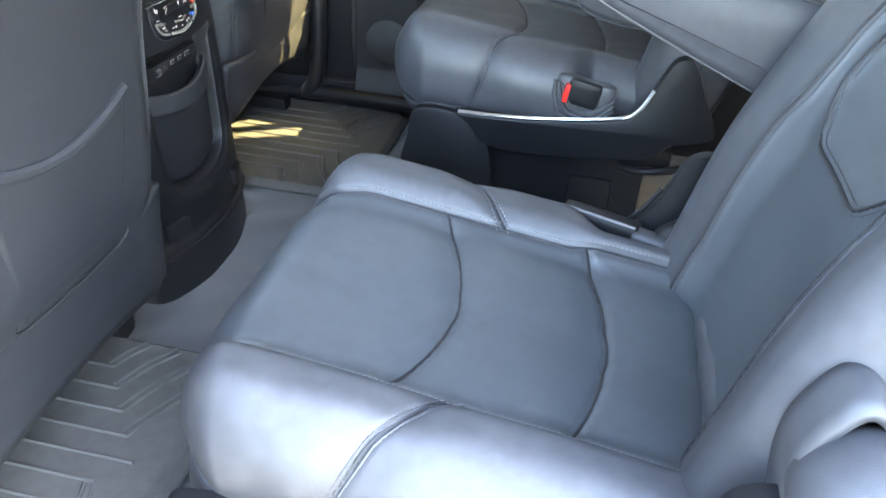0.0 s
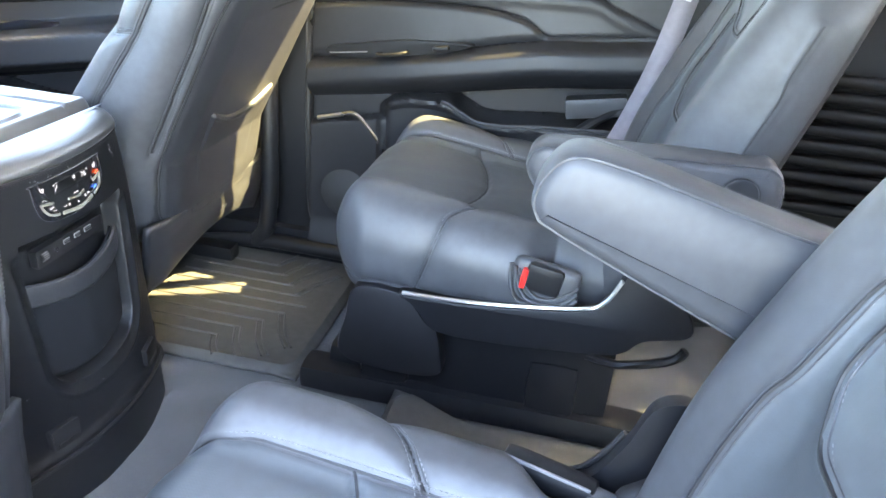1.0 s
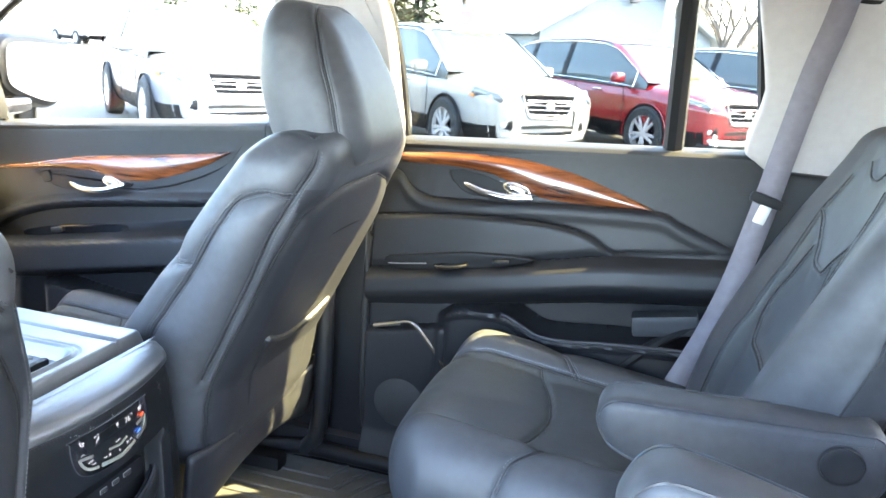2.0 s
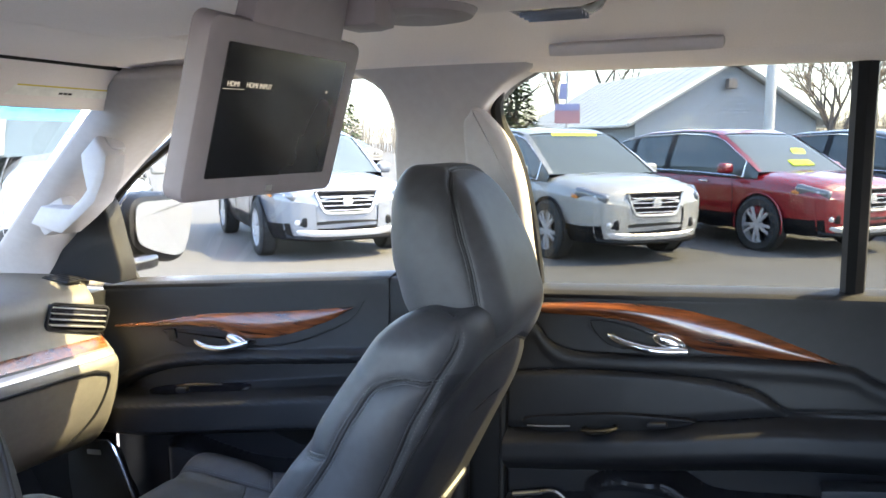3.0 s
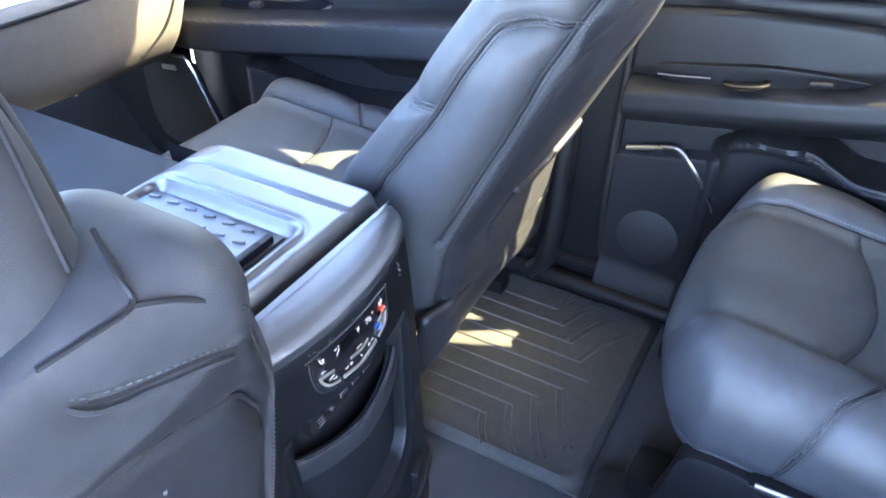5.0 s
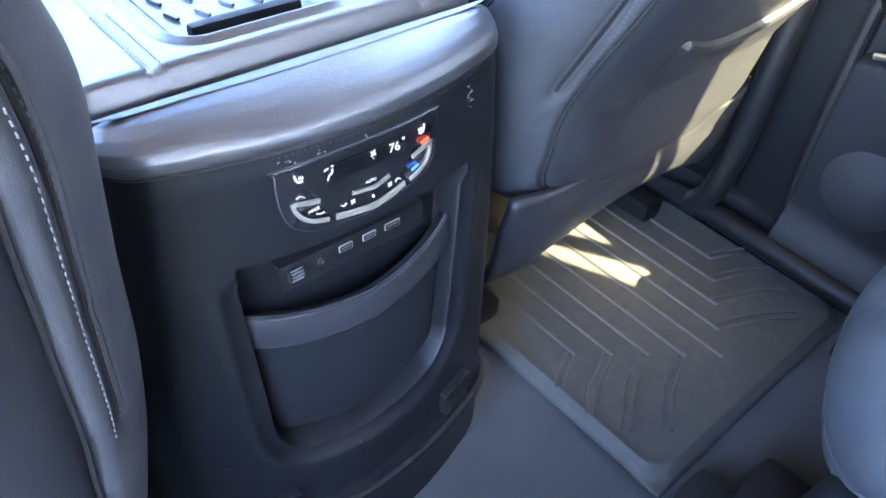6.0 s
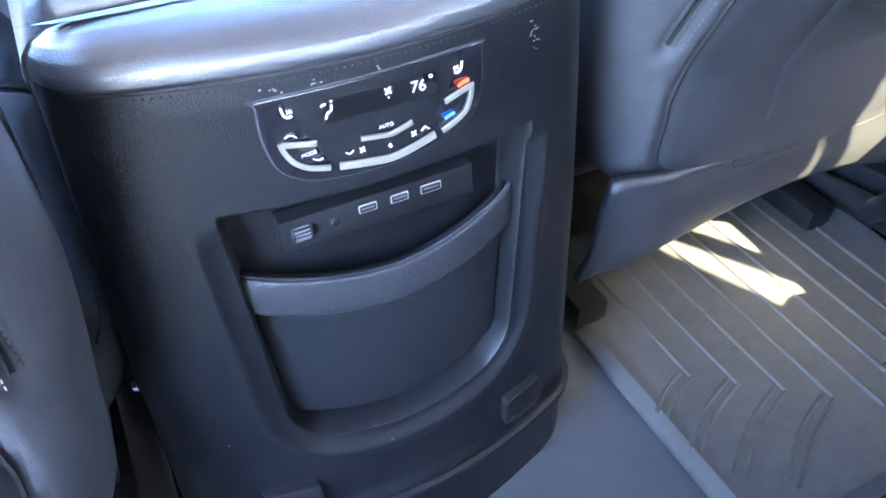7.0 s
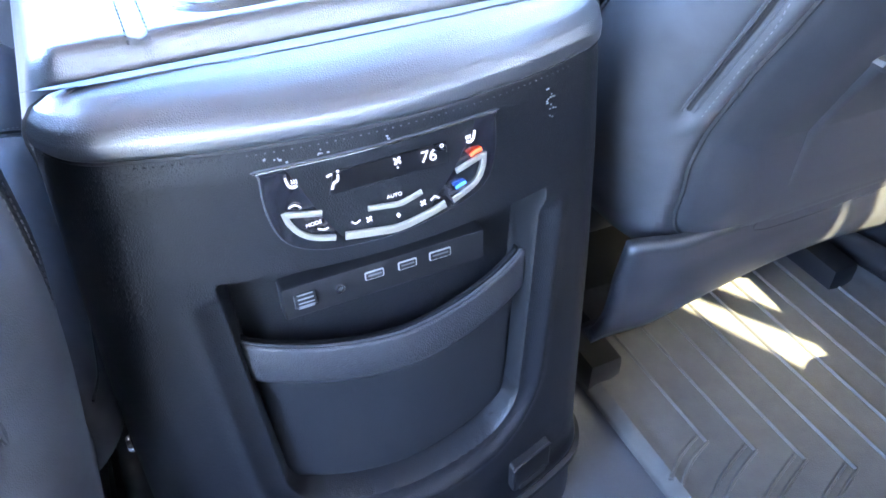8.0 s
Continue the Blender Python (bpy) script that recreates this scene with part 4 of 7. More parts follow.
def pocket_depth(y, z):
    """How deep the stowage recess lies behind the console's rear face."""
    hw = 0.103 + 0.062 * (z - 0.56)
    low = 0.541 + 2.0 * y**2
    r = np.where(z < 0.68, 0.030, 0.004)
    qy, qz = np.abs(y - 0.003) - hw + r, np.maximum(z - 0.7985, low - z) + r
    sd = np.hypot(np.maximum(qy, 0), np.maximum(qz, 0)) + np.minimum(np.maximum(qy, qz), 0) - r
    lip = smooth(-sd, -0.021, -0.001) * smooth(0.79 - z, 0.0, 0.02)
    return 0.030 * smooth(-sd, -0.001, 0.007) + 0.0065 * lip - 0.0016 * np.exp(-(((sd - 0.020) / 0.006) ** 2)) * smooth(0.79 - z, 0.0, 0.03)


def plan(u, z):
    """The console's outline seen from above, from its left flank round the bowed rear to its right flank."""
    w, s = con_w(z), (u - 0.5) * 2
    t = np.abs(s)
    a = np.clip((t - 0.66) / 0.16, 0, 1) * np.pi / 2
    y = np.where(t < 0.66, t / 0.66 * (w - CORNER), w - CORNER + CORNER * np.sin(a))
    x = con_x(z) - BOW * y**2 - CORNER * (1 - np.cos(a))
    flank = np.clip((t - 0.82) / 0.18, 0, 1)
    return x - flank * 0.40, y * np.sign(s)


def con_fn(u, v):
    z = 0.345 + v * (SEAMZ - 0.345)
    x, y = plan(u, z)
    inner = np.abs(u - 0.5) < 0.32
    x = x - np.where(inner, pocket_depth(y, z), 0)
    rear = np.abs(u - 0.5) < 0.41
    x = x + 0.005 * np.exp(-(((z - 0.452) / 0.010) ** 2)) * rear
    return x, y, z


GRAIN = material("grained_console_plastic", (0.0042, 0.0046, 0.0058), 0.44, spec=0.24, bump=0.40, bump_scale=620, cells=True, vary=0.15)
TOPHIDE = material("smooth_console_leather", (0.017, 0.018, 0.021), 0.35, rough_vary=0.03, bump=0.32, bump_scale=700, cells=True, vary=0.15, spec=0.5)
TOPHIDE.node_tree.nodes["Principled BSDF"].inputs["IOR"].default_value = 2.35
part("rear_face", sheet(con_fn, 500, 300), GRAIN, console)


def cap_fn(u, v):
    """The padded cap: it rolls from the stitched seam up over the edge and runs flat to the lid."""
    px, py = plan(0.5 + (u - 0.5) * 0.846, np.full(len(u), SEAMZ))
    px = np.maximum(px, FRONTX)
    k = v * 7
    ins = np.interp(k, np.arange(8), [0.0, -0.0022, -0.0022, 0.0005, 0.006, 0.015, 0.030, 0.0])
    hi = np.interp(k, np.arange(8), [0.0, 0.003, 0.009, 0.0165, 0.0235, 0.0285, 0.0315, 0.0325])
    wid = con_w(SEAMZ)
    x = np.maximum(px - ins * (1 - smooth(np.abs(py), wid - 0.02, wid)), FRONTX)
    y = py - np.sign(py) * ins * smooth(np.abs(py), wid - 0.05, wid)
    turn = np.clip((k - 1.0) / 6.0, 0, 1) * math.pi / 2
    crown = FRONTX + (x - FRONTX) * np.cos(turn) ** 0.75
    rise = np.where(k < 1, 0.003 * k, 0.003 + 0.0295 * np.sin(turn) ** 0.85)
    wide = smooth(px - FRONTX, 0.01, 0.05)
    flat = x + (FRONTX - x) * smooth(k, 6.0, 7.0)
    return flat + (crown - flat) * wide, y, SEAMZ + hi + (rise - hi) * wide


cap = part("rear_cap", sheet(cap_fn, 160, 42), TOPHIDE, console, "padded grained leather cap")
sx, sy = plan(np.linspace(0.12, 0.88, 90), np.full(90, SEAMZ))
part("seam", tube(np.stack([sx + 0.0005, sy, np.full(90, SEAMZ)], 1), 0.0014, 5), SEAM, cap)
sx, sy = plan(np.linspace(0.20, 0.80, 90), np.full(90, SEAMZ - 0.004))
part("stitching", stitches([np.stack([sx + 0.0006, sy, np.full(90, SEAMZ - 0.004)], 1)], 0.0028, 0.0022, 0.0005), LEATHER, cap, kind="stuff")


def sd_round(a, b, ha, hb, r):
    qa, qb = np.abs(a) - ha + r, np.abs(b) - hb + r
    return np.hypot(np.maximum(qa, 0), np.maximum(qb, 0)) + np.minimum(np.maximum(qa, qb), 0) - r


LIDZ = 0.930


def lid_fn(u, v):
    x, y = -0.96 + u * 0.348, -0.190 + v * 0.380
    e = sd_round(x + 0.786, y, 0.174, 0.190, 0.03)
    side = smooth(np.abs(y), 0.150, 0.190)
    z = LIDZ - 0.034 * smooth(e, -0.020, 0.0) ** 1.6 - 0.010 * side ** 2 - 6.0 * np.clip(-0.86 - x, 0, 1) ** 2
    t = sd_round(x + 0.775, y + 0.012, 0.125, 0.076, 0.026)
    z = z - 0.020 * smooth(-t, 0.002, 0.011) + 0.0022 * np.exp(-((t - 0.003) / 0.003) ** 2) - 0.002 * np.exp(-((t - 0.009) / 0.003) ** 2)
    for q in (-0.116, 0.116):
        z = z - 0.0035 * np.exp(-(((y - q) / 0.004) ** 2))
    return x, y, z


lid = part("lid", sheet(lid_fn, 180, 150), TOPHIDE, console, "padded leather lid with a tray")
q = lid.modifiers.new("thick", "SOLIDIFY")
q.thickness, q.offset = 0.03, -1
part("tray_mat", moved(rbox(0.215, 0.122, 0.006, 0.002, 4, 4, 2), pose(-0.782, -0.012, LIDZ - 0.019)), TOPHIDE, lid, "ribbed rubber tray mat")
for i in range(6):
    for j in range(5):
        part("rib", moved(rbox(0.016, 0.0045, 0.004, 0.0015, 2, 2, 2), pose(-0.875 + 0.031 * i + 0.006 * (j % 2), -0.060 + 0.024 * j, LIDZ - 0.015, 0, 0, 18)), TOPHIDE, lid)
part("tray_slot", moved(rbox(0.012, 0.100, 0.014, 0.004, 2, 4, 2), pose(-0.684, -0.014, LIDZ - 0.013)), BLACK, lid)
for q in (-0.116, 0.116):
    for o in (-0.006, 0.006):
        part("stitching", stitches([np.array([(-0.72, q + o, LIDZ + 0.0002), (-0.628, q + o, LIDZ + 0.0002), (-0.617, q + o, LIDZ - 0.006)])]), THREAD, lid, kind="stuff")
part("body", unite(slab(-1.75, -0.62, -0.165, 0.165, 0.36, 0.885, 0.02), slab(-1.75, -1.06, -0.175, 0.175, 0.5, 0.86, 0.03)), PLASTIC, console)

# climate panel
face = lambda a, b, c: (con_x(b) - BOW * np.asarray(a) ** 2 + c, a, b)
o = curve([(-0.0765, 0.868), (-0.074, 0.8725), (0.0, 0.8745), (0.0705, 0.8745), (0.0735, 0.870), (0.0735, 0.848), (0.067, 0.8285), (0.048, 0.8185), (0.004, 0.8115), (-0.034, 0.8118), (-0.056, 0.8155), (-0.0705, 0.8255), (-0.0765, 0.846)], 5, True)
panel = part("climate_panel", prism(o, -0.004, 0.0022, 0.001, face), GLOSS, console, "gloss black climate panel with lit symbols")
rim = np.stack(face(o[:, 0], o[:, 1], np.full(len(o), 0.0008)), 1)
part("panel_rim", tube(rim, 0.0008, 6, True), LEATHER, panel)
SCREEN = material("smoked_display", (0.0025, 0.0025, 0.003), 0.25)
part("display", prism([(-0.0395, 0.8505), (0.038, 0.8515), (0.037, 0.8655), (-0.0355, 0.8645)], 0.0018, 0.0026, 0.0, face), SCREEN, panel)


def ribbon(pts, h, mat, nm, c0=0.0016, c1=0.0034, bevel=0.0005, n=6):
    """A flat key or printed stroke along a line on the panel."""
    p = curve(pts, n)
    d = np.gradient(p, axis=0)
    d /= np.maximum(np.linalg.norm(d, axis=1, keepdims=True), 1e-9)
    nn = np.stack([-d[:, 1], d[:, 0]], 1) * h / 2
    return part(nm, prism(np.concatenate([p + nn, (p - nn)[::-1]]), c0, c1, bevel, face), mat, panel)


key = lambda pts, h=0.0042: ribbon(pts, h, KEYMETAL, "key_bar")
key([(-0.066, 0.8425), (-0.056, 0.8410), (-0.0455, 0.8395)], 0.0036)
key([(-0.0675, 0.8440), (-0.0655, 0.8365), (-0.060, 0.8285), (-0.052, 0.8235), (-0.0395, 0.8205)], 0.0036)
key([(0.043, 0.8430), (0.053, 0.8455), (0.063, 0.8480)], 0.0036)
key([(0.0645, 0.8495), (0.0635, 0.8400), (0.0590, 0.8315), (0.050, 0.8265), (0.0400, 0.8230)], 0.0036)
key([(-0.0335, 0.8200), (-0.016, 0.8178), (0.001, 0.8160), (0.018, 0.8185), (0.0345, 0.8225)], 0.0050)
key([(-0.0175, 0.8352), (-0.006, 0.8338), (0.003, 0.8328), (0.011, 0.8345), (0.0185, 0.8367)], 0.0032)
sym = lambda pts, h=0.0009, mat=None: ribbon(pts, h * 0.8, mat or WHITEPRINT, "symbol", 0.0018, 0.0028, 0.0, 4)
# seat heaters, air flow figure, fans, arrows, fan dots, temperature marks
for s, y in ((-1, -0.060), (1, 0.0547)):
    sym([(y + s * 0.0030, 0.8665), (y + s * 0.0018, 0.8615), (y - s * 0.0004, 0.8600), (y - s * 0.0030, 0.8606)], 0.0017)
    for k in range(3):
        sym([(y - s * (0.0002 + 0.0014 * k), 0.8622), (y - s * (0.0006 + 0.0014 * k), 0.8634), (y - s * (0.0001 + 0.0014 * k), 0.8646)], 0.0006)
sym([(-0.0330, 0.8625), (-0.0335, 0.8590), (-0.0362, 0.8575), (-0.0375, 0.8538)], 0.0017)
sym([(-0.0334, 0.8644), (-0.0320, 0.8646)], 0.0016)
sym([(-0.0395, 0.8622), (-0.0378, 0.8632), (-0.0362, 0.8634)], 0.0012)
for cy, cz, f in ((0.004, 0.8620, 1.0), (-0.0175, 0.8274, 0.8), (0.0188, 0.8281, 0.8)):
    for k in range(4):
        c, s_ = math.cos(k * math.pi / 2 + 0.7), math.sin(k * math.pi / 2 + 0.7)
        sym([(cy + f * 0.0006 * c, cz + f * 0.0006 * s_), (cy + f * (0.0018 * c - 0.0006 * s_), cz + f * (0.0018 * s_ + 0.0006 * c)), (cy + f * 0.0025 * c, cz + f * 0.0025 * s_)], 0.0013 * f)
sym([(0.0036, 0.8575), (0.0044, 0.8575)], 0.0008)
sym([(-0.0285, 0.8285), (-0.0262, 0.8268), (-0.0232, 0.8285)], 0.0008)
sym([(0.0242, 0.8280), (0.0270, 0.8302), (0.0300, 0.8280)], 0.0008)
sym([(-0.0640, 0.8468), (-0.0605, 0.8482), (-0.0570, 0.8460)], 0.0007)
sym([(-0.0495, 0.8292), (-0.0460, 0.8278), (-0.0430, 0.8285)], 0.0007)
sym([(0.0004, 0.8247), (0.0015, 0.8260), (0.0026, 0.8247), (0.0015, 0.8234), (0.0004, 0.8247)], 0.0005)
sym([(0.0540, 0.8502), (0.0575, 0.8518), (0.0625, 0.8524)], 0.0026, REDGLOW)
sym([(0.0425, 0.8310), (0.0460, 0.8322), (0.0500, 0.8330)], 0.0020, BLUEGLOW)


def words(name, text, at, size, mat, parent, turn=(90, 0, 90), flat=0.0002):
    cu = bpy.data.curves.new(name, "FONT")
    cu.body, cu.size, cu.extrude, cu.align_x, cu.align_y = text, size, flat, "CENTER", "CENTER"
    tmp = bpy.data.objects.new(name, cu)
    me = bpy.data.meshes.new_from_object(tmp)
    bpy.data.objects.remove(tmp)
    me.transform(pose(*at, *turn))
    V = np.array([v.co[:] for v in me.vertices])
    F = [list(p.vertices) for p in me.polygons]
    bpy.data.meshes.remove(me)
    return part(name, (V, F), mat, parent)


words("lettering", "76", (con_x(0.860) + 0.0024, 0.0245, 0.8595), 0.0108, WHITEPRINT, panel, (83, 0, 88))
words("lettering", "°", (con_x(0.860) + 0.0020, 0.0335, 0.8615), 0.0095, WHITEPRINT, panel, (83, 0, 88))
words("lettering", "AUTO", (con_x(0.840) + 0.0029, 0.0, 0.8398), 0.0036, WHITEPRINT, panel, (83, 0, 90))
words("lettering", "MODE", (con_x(0.834) + 0.0003, -0.0515, 0.8338), 0.0036, WHITEPRINT, panel, (83, 0, 96))

# ports in the mouth of the pocket
pz = 0.7575
deep = lambda a, b, c: (con_x(b) + c, a, b)
port = part("port_strip", prism(loop2(0.0755, 0.0132, 0.002) + (0.0, pz), -0.0375, -0.0245, 0.0012, deep), BLACK, console, "dark strip of sockets")
# near-black fill that paints the shade inside sockets, slots and mouths
HOLESHADE = material("dark_socket", (0.003, 0.003, 0.003), 0.5)
for y, w, h in ((-0.0103, 0.0062, 0.0026), (0.0145, 0.0062, 0.0026), (0.0398, 0.0076, 0.0028)):
    part("socket_rim", prism(loop2(w + 0.0009, h + 0.0009, 0.0012) + (y, pz + 0.004), -0.027, -0.0238, 0.0004, deep), SILVER, port)
    part("socket", prism(loop2(w, h, 0.0008) + (y, pz + 0.004), -0.026, -0.0234, 0.0, deep), HOLESHADE, port)
    part("tongue", prism(loop2(w * 0.8, h * 0.22, 0.0003) + (y, pz + 0.0046), -0.025, -0.0231, 0.0, deep), GREYEDGE, port)
part("socket_rim", moved(lathe([(0.0018, 0.0), (0.0018, 0.0015), (0.0036, 0.0015), (0.004, -0.004)], 20), pose(con_x(pz) - 0.0245, -0.0356, pz + 0.001, 0, 90, 0)), CHROME, port)
wheel_ = part("thumb_wheel", moved(lathe([(0, 0.0075), (0.0058, 0.0075), (0.0064, 0.0055), (0.0064, -0.0055), (0.0058, -0.0075), (0, -0.0075)], 18), pose(con_x(pz) - 0.0260, -0.0606, pz + 0.001, 90, 0, 0)), PLASTIC, port)
for k in range(6):
    part("knurl", moved(rbox(0.0010, 0.011, 0.0010, 0.0003, 2, 2, 2), pose(con_x(pz) - 0.0260 + 0.0064 * math.cos(-1.1 + 0.44 * k), -0.0606, pz + 0.001 + 0.0064 * math.sin(-1.1 + 0.44 * k))), GREYEDGE, wheel_)

# pouch with its stitched band
zt = lambda y: 0.714 + 1.35 * y**2


def pouch_fn(u, v):
    y = 0.003 + (u - 0.5) * 2 * (0.098 + 0.013 * v)
    low = 0.545 + 2.0 * y**2
    z = low + v * (zt(y) - low)
    e = np.minimum(np.minimum(u, 1 - u) * 2, 1)
    return con_x(z) - BOW * y**2 - 0.026 + 0.013 * np.sqrt(e) * (0.35 + 0.65 * v) - 0.008 * (1 - smooth(v, 0, 0.06)), y, z


CLOTH = material("dark_pouch_cloth", (0.0055, 0.006, 0.0075), 0.8, spec=0.15, bump=0.3, bump_scale=900)
pouch = part("pouch", sheet(pouch_fn, 60, 50), CLOTH, console, "dark cloth pouch")
q = pouch.modifiers.new("thick", "SOLIDIFY")
q.thickness, q.offset = 0.004, -1


def band_fn(u, v):
    y = 0.003 + (u - 0.5) * 2 * 0.1115
    z = zt(y) + 0.002 - v * 0.033
    return con_x(z) - BOW * y**2 - 0.0225 + 0.013 * np.sqrt(np.minimum(np.minimum(u, 1 - u) * 2, 1)) + 0.0015 * np.sin(np.pi * v) ** 0.5, y, z


BANDHIDE = material("pouch_band_leather", (0.013, 0.0135, 0.016), 0.5, spec=0.35, bump=0.6, bump_scale=520, cells=True, vary=0.3, scale=200)
band = part("pouch_band", sheet(band_fn, 60, 10), BANDHIDE, console)
q = band.modifiers.new("thick", "SOLIDIFY")
q.thickness, q.offset = 0.004, -1
for v_, r_, m_ in ((0.0, 0.0013, LEATHER), (1.0, 0.0018, LEATHER)):
    x, y, z = band_fn(np.linspace(0.01, 0.99, 60), np.full(60, v_))
    part("piping", tube(np.stack([x + 0.001, y, z], 1), r_, 6), m_, band)
x, y, z = band_fn(np.linspace(0.01, 0.99, 60), np.full(60, 0.95))
part("stitching", stitches([np.stack([x + 0.0016, y, z], 1)], 0.0030, 0.0024, 0.0008), GREYEDGE, band, kind="stuff")
# hooks at the foot of the console
for y in (-0.116, 0.120):
    h = part("hook", prism(loop2(0.024, 0.017, 0.004) + (y, 0.487), -0.006, 0.010, 0.003, face), BLACK, console)
    part("hook_mouth", prism(loop2(0.017, 0.004, 0.002) + (y, 0.475), 0.008, 0.0112, 0.0, face), HOLESHADE, h)
    tr_ = np.stack(face(y + np.array([-0.023, -0.023, -0.010, 0.010, 0.023]), np.array([0.486, 0.503, 0.5045, 0.5045, 0.503]), np.full(5, 0.009)), 1)
    part("hook_edge", tube(resample(tr_, 0.004), 0.0017, 6), PLASTIC, h)
gx, gy_ = plan(np.linspace(0.03, 0.97, 120), np.full(120, 0.44))
part("foot_gasket", tube(np.stack([gx + 0.004, gy_ * 1.012, np.full(120, 0.440)], 1), 0.005, 6), BLACK, console)
part("side_bolt", moved(lathe([(0, 0.004), (0.006, 0.004), (0.008, 0.0)], 12), pose(-0.612, -0.203, 0.610, 90, 0, 0)), CHROME, console)
rs = random.Random(4)
SCUFF = material("pale_scuff", (0.16, 0.16, 0.165), 0.8)
for cy, cz, n, sy, sz in ((0.121, 0.8635, 18, 0.005, 0.012), (-0.0656, 0.8765, 6, 0.005, 0.002), (-0.040, 0.8760, 5, 0.012, 0.0012), (0.0, 0.8765, 3, 0.010, 0.001), (-0.1273, 0.668, 6, 0.002, 0.012), (-0.022, 0.526, 4, 0.003, 0.002), (-0.1517, 0.572, 2, 0.002, 0.001)):
    sc = []
    for _ in range(n):
        y, z = cy + rs.gauss(0, sy * 0.6), cz + rs.gauss(0, sz * 0.6)
        sc.append(prism(loop2(rs.uniform(0.0003, 0.0009), rs.uniform(0.0003, 0.0006), 0.0002, 2) + (y, z), -0.002, 0.0004, 0.0, face))
    part("scuff", unite(*sc), SCUFF, console, kind="stuff")


# ---- rubber mats with raised ribs ----
def floor_mat(y0, s, x0, x1, half, label):
    top = 0.374
    mat_ = holder("floor_mat", ((x0 + x1) / 2, y0, 0.36), label, "floor mat", "rubber mats")

    def fn(u, v):
        x, y = x0 + u * (x1 - x0), y0 + (v - 0.5) * 2 * half
        e = sd_round(x - (x0 + x1) / 2, y - y0, (x1 - x0) / 2, half, 0.05)
        z = top + 0.003 * smooth(e, -0.035, -0.015) - 0.016 * smooth(e, -0.016, 0.0)
        z = z + 0.10 * (1 - smooth(x, x0, x0 + 0.16)) * 0.5
        return x, y, z

    tray = part("tray", sheet(fn, 110, 90), RUBBER, mat_)
    q = tray.modifiers.new("thick", "SOLIDIFY")
    q.thickness, q.offset = 0.006, -1
    for k in range(-9, 10):
        for pair in (0.0, 0.011):
            d = abs(k) * 0.0425 * 0.5 * 2
            if d > half - 0.05:
                continue
            y = y0 + (1 if k > 0 else -1) * (d + pair * 0.6)
            ax = x1 - 0.076 - d * 0.79 - pair
            sg = 1 if k > 0 else -1
            if pair == 0.0:
                ln = resample([(x0 + 0.16, y, top + 0.0005), (ax, y, top + 0.0005)], 0.02)
                part("rib", tube(ln, 0.0028, 6, flat=1.2), RIBCREST, mat_)
            if k:
                e = min(0.135, half - 0.012 - d)
                if e > 0.012:
                    ln = curve([(ax, y, top + 0.0008), (ax + 0.20 * e, y + sg * 0.50 * e, top + 0.0008), (ax + 0.48 * e, y + sg * 0.92 * e, top + 0.0008)], 7)
                    part("rib", tube(ln, 0.0026, 6, flat=1.4), RIBCREST, mat_)
    return mat_


floor_mat(0.535, 1, -0.90, -0.315, 0.25, "black rubber floor mat with chevron ribs, patch of sun on it")
floor_mat(-0.535, 1, -0.90, -0.315, 0.25, "black rubber floor mat with chevron ribs before the chair")
floor_mat(0.03, 1, -0.10, 0.62, 0.22, "black rubber floor mat lying between the two chairs")


# ---- right-hand doors, seen from inside ----
def ip(pts):
    P = np.array(pts, float)
    return lambda x: np.interp(x, P[:, 0], P[:, 1])


def soft(pts, n=10):
    P = curve(pts, n)
    return lambda x: np.interp(x, P[:, 0], P[:, 1])


# rear door: lines over x
R_sill = ip([(-0.48, 1.178), (0.34, 1.222)])
R_step = soft([(-0.48, 1.12), (-0.43, 1.118), (-0.40, 1.085), (-0.35, 1.066), (-0.25, 1.068), (-0.10, 1.080), (0.135, 1.090), (0.20, 1.070), (0.34, 1.02)])
R_bol = soft([(-0.48, 1.012), (-0.30, 1.035), (-0.117, 1.043), (0.0, 1.03), (0.06, 1.0), (0.12, 1.005), (0.34, 1.03)])
R_top = soft([(-0.48, 0.893), (-0.30, 0.925), (-0.117, 0.957), (0.05, 0.99), (0.15, 1.0), (0.34, 1.02)])
R_bot = soft([(-0.48, 0.803), (-0.25, 0.838), (0.061, 0.893), (0.34, 0.925)])
R_rim = soft([(-0.48, 0.70), (-0.33, 0.79), (-0.25, 0.835), (-0.155, 0.840), (-0.11, 0.822), (-0.066, 0.803), (0.0, 0.803), (0.085, 0.812), (0.34, 0.83)])


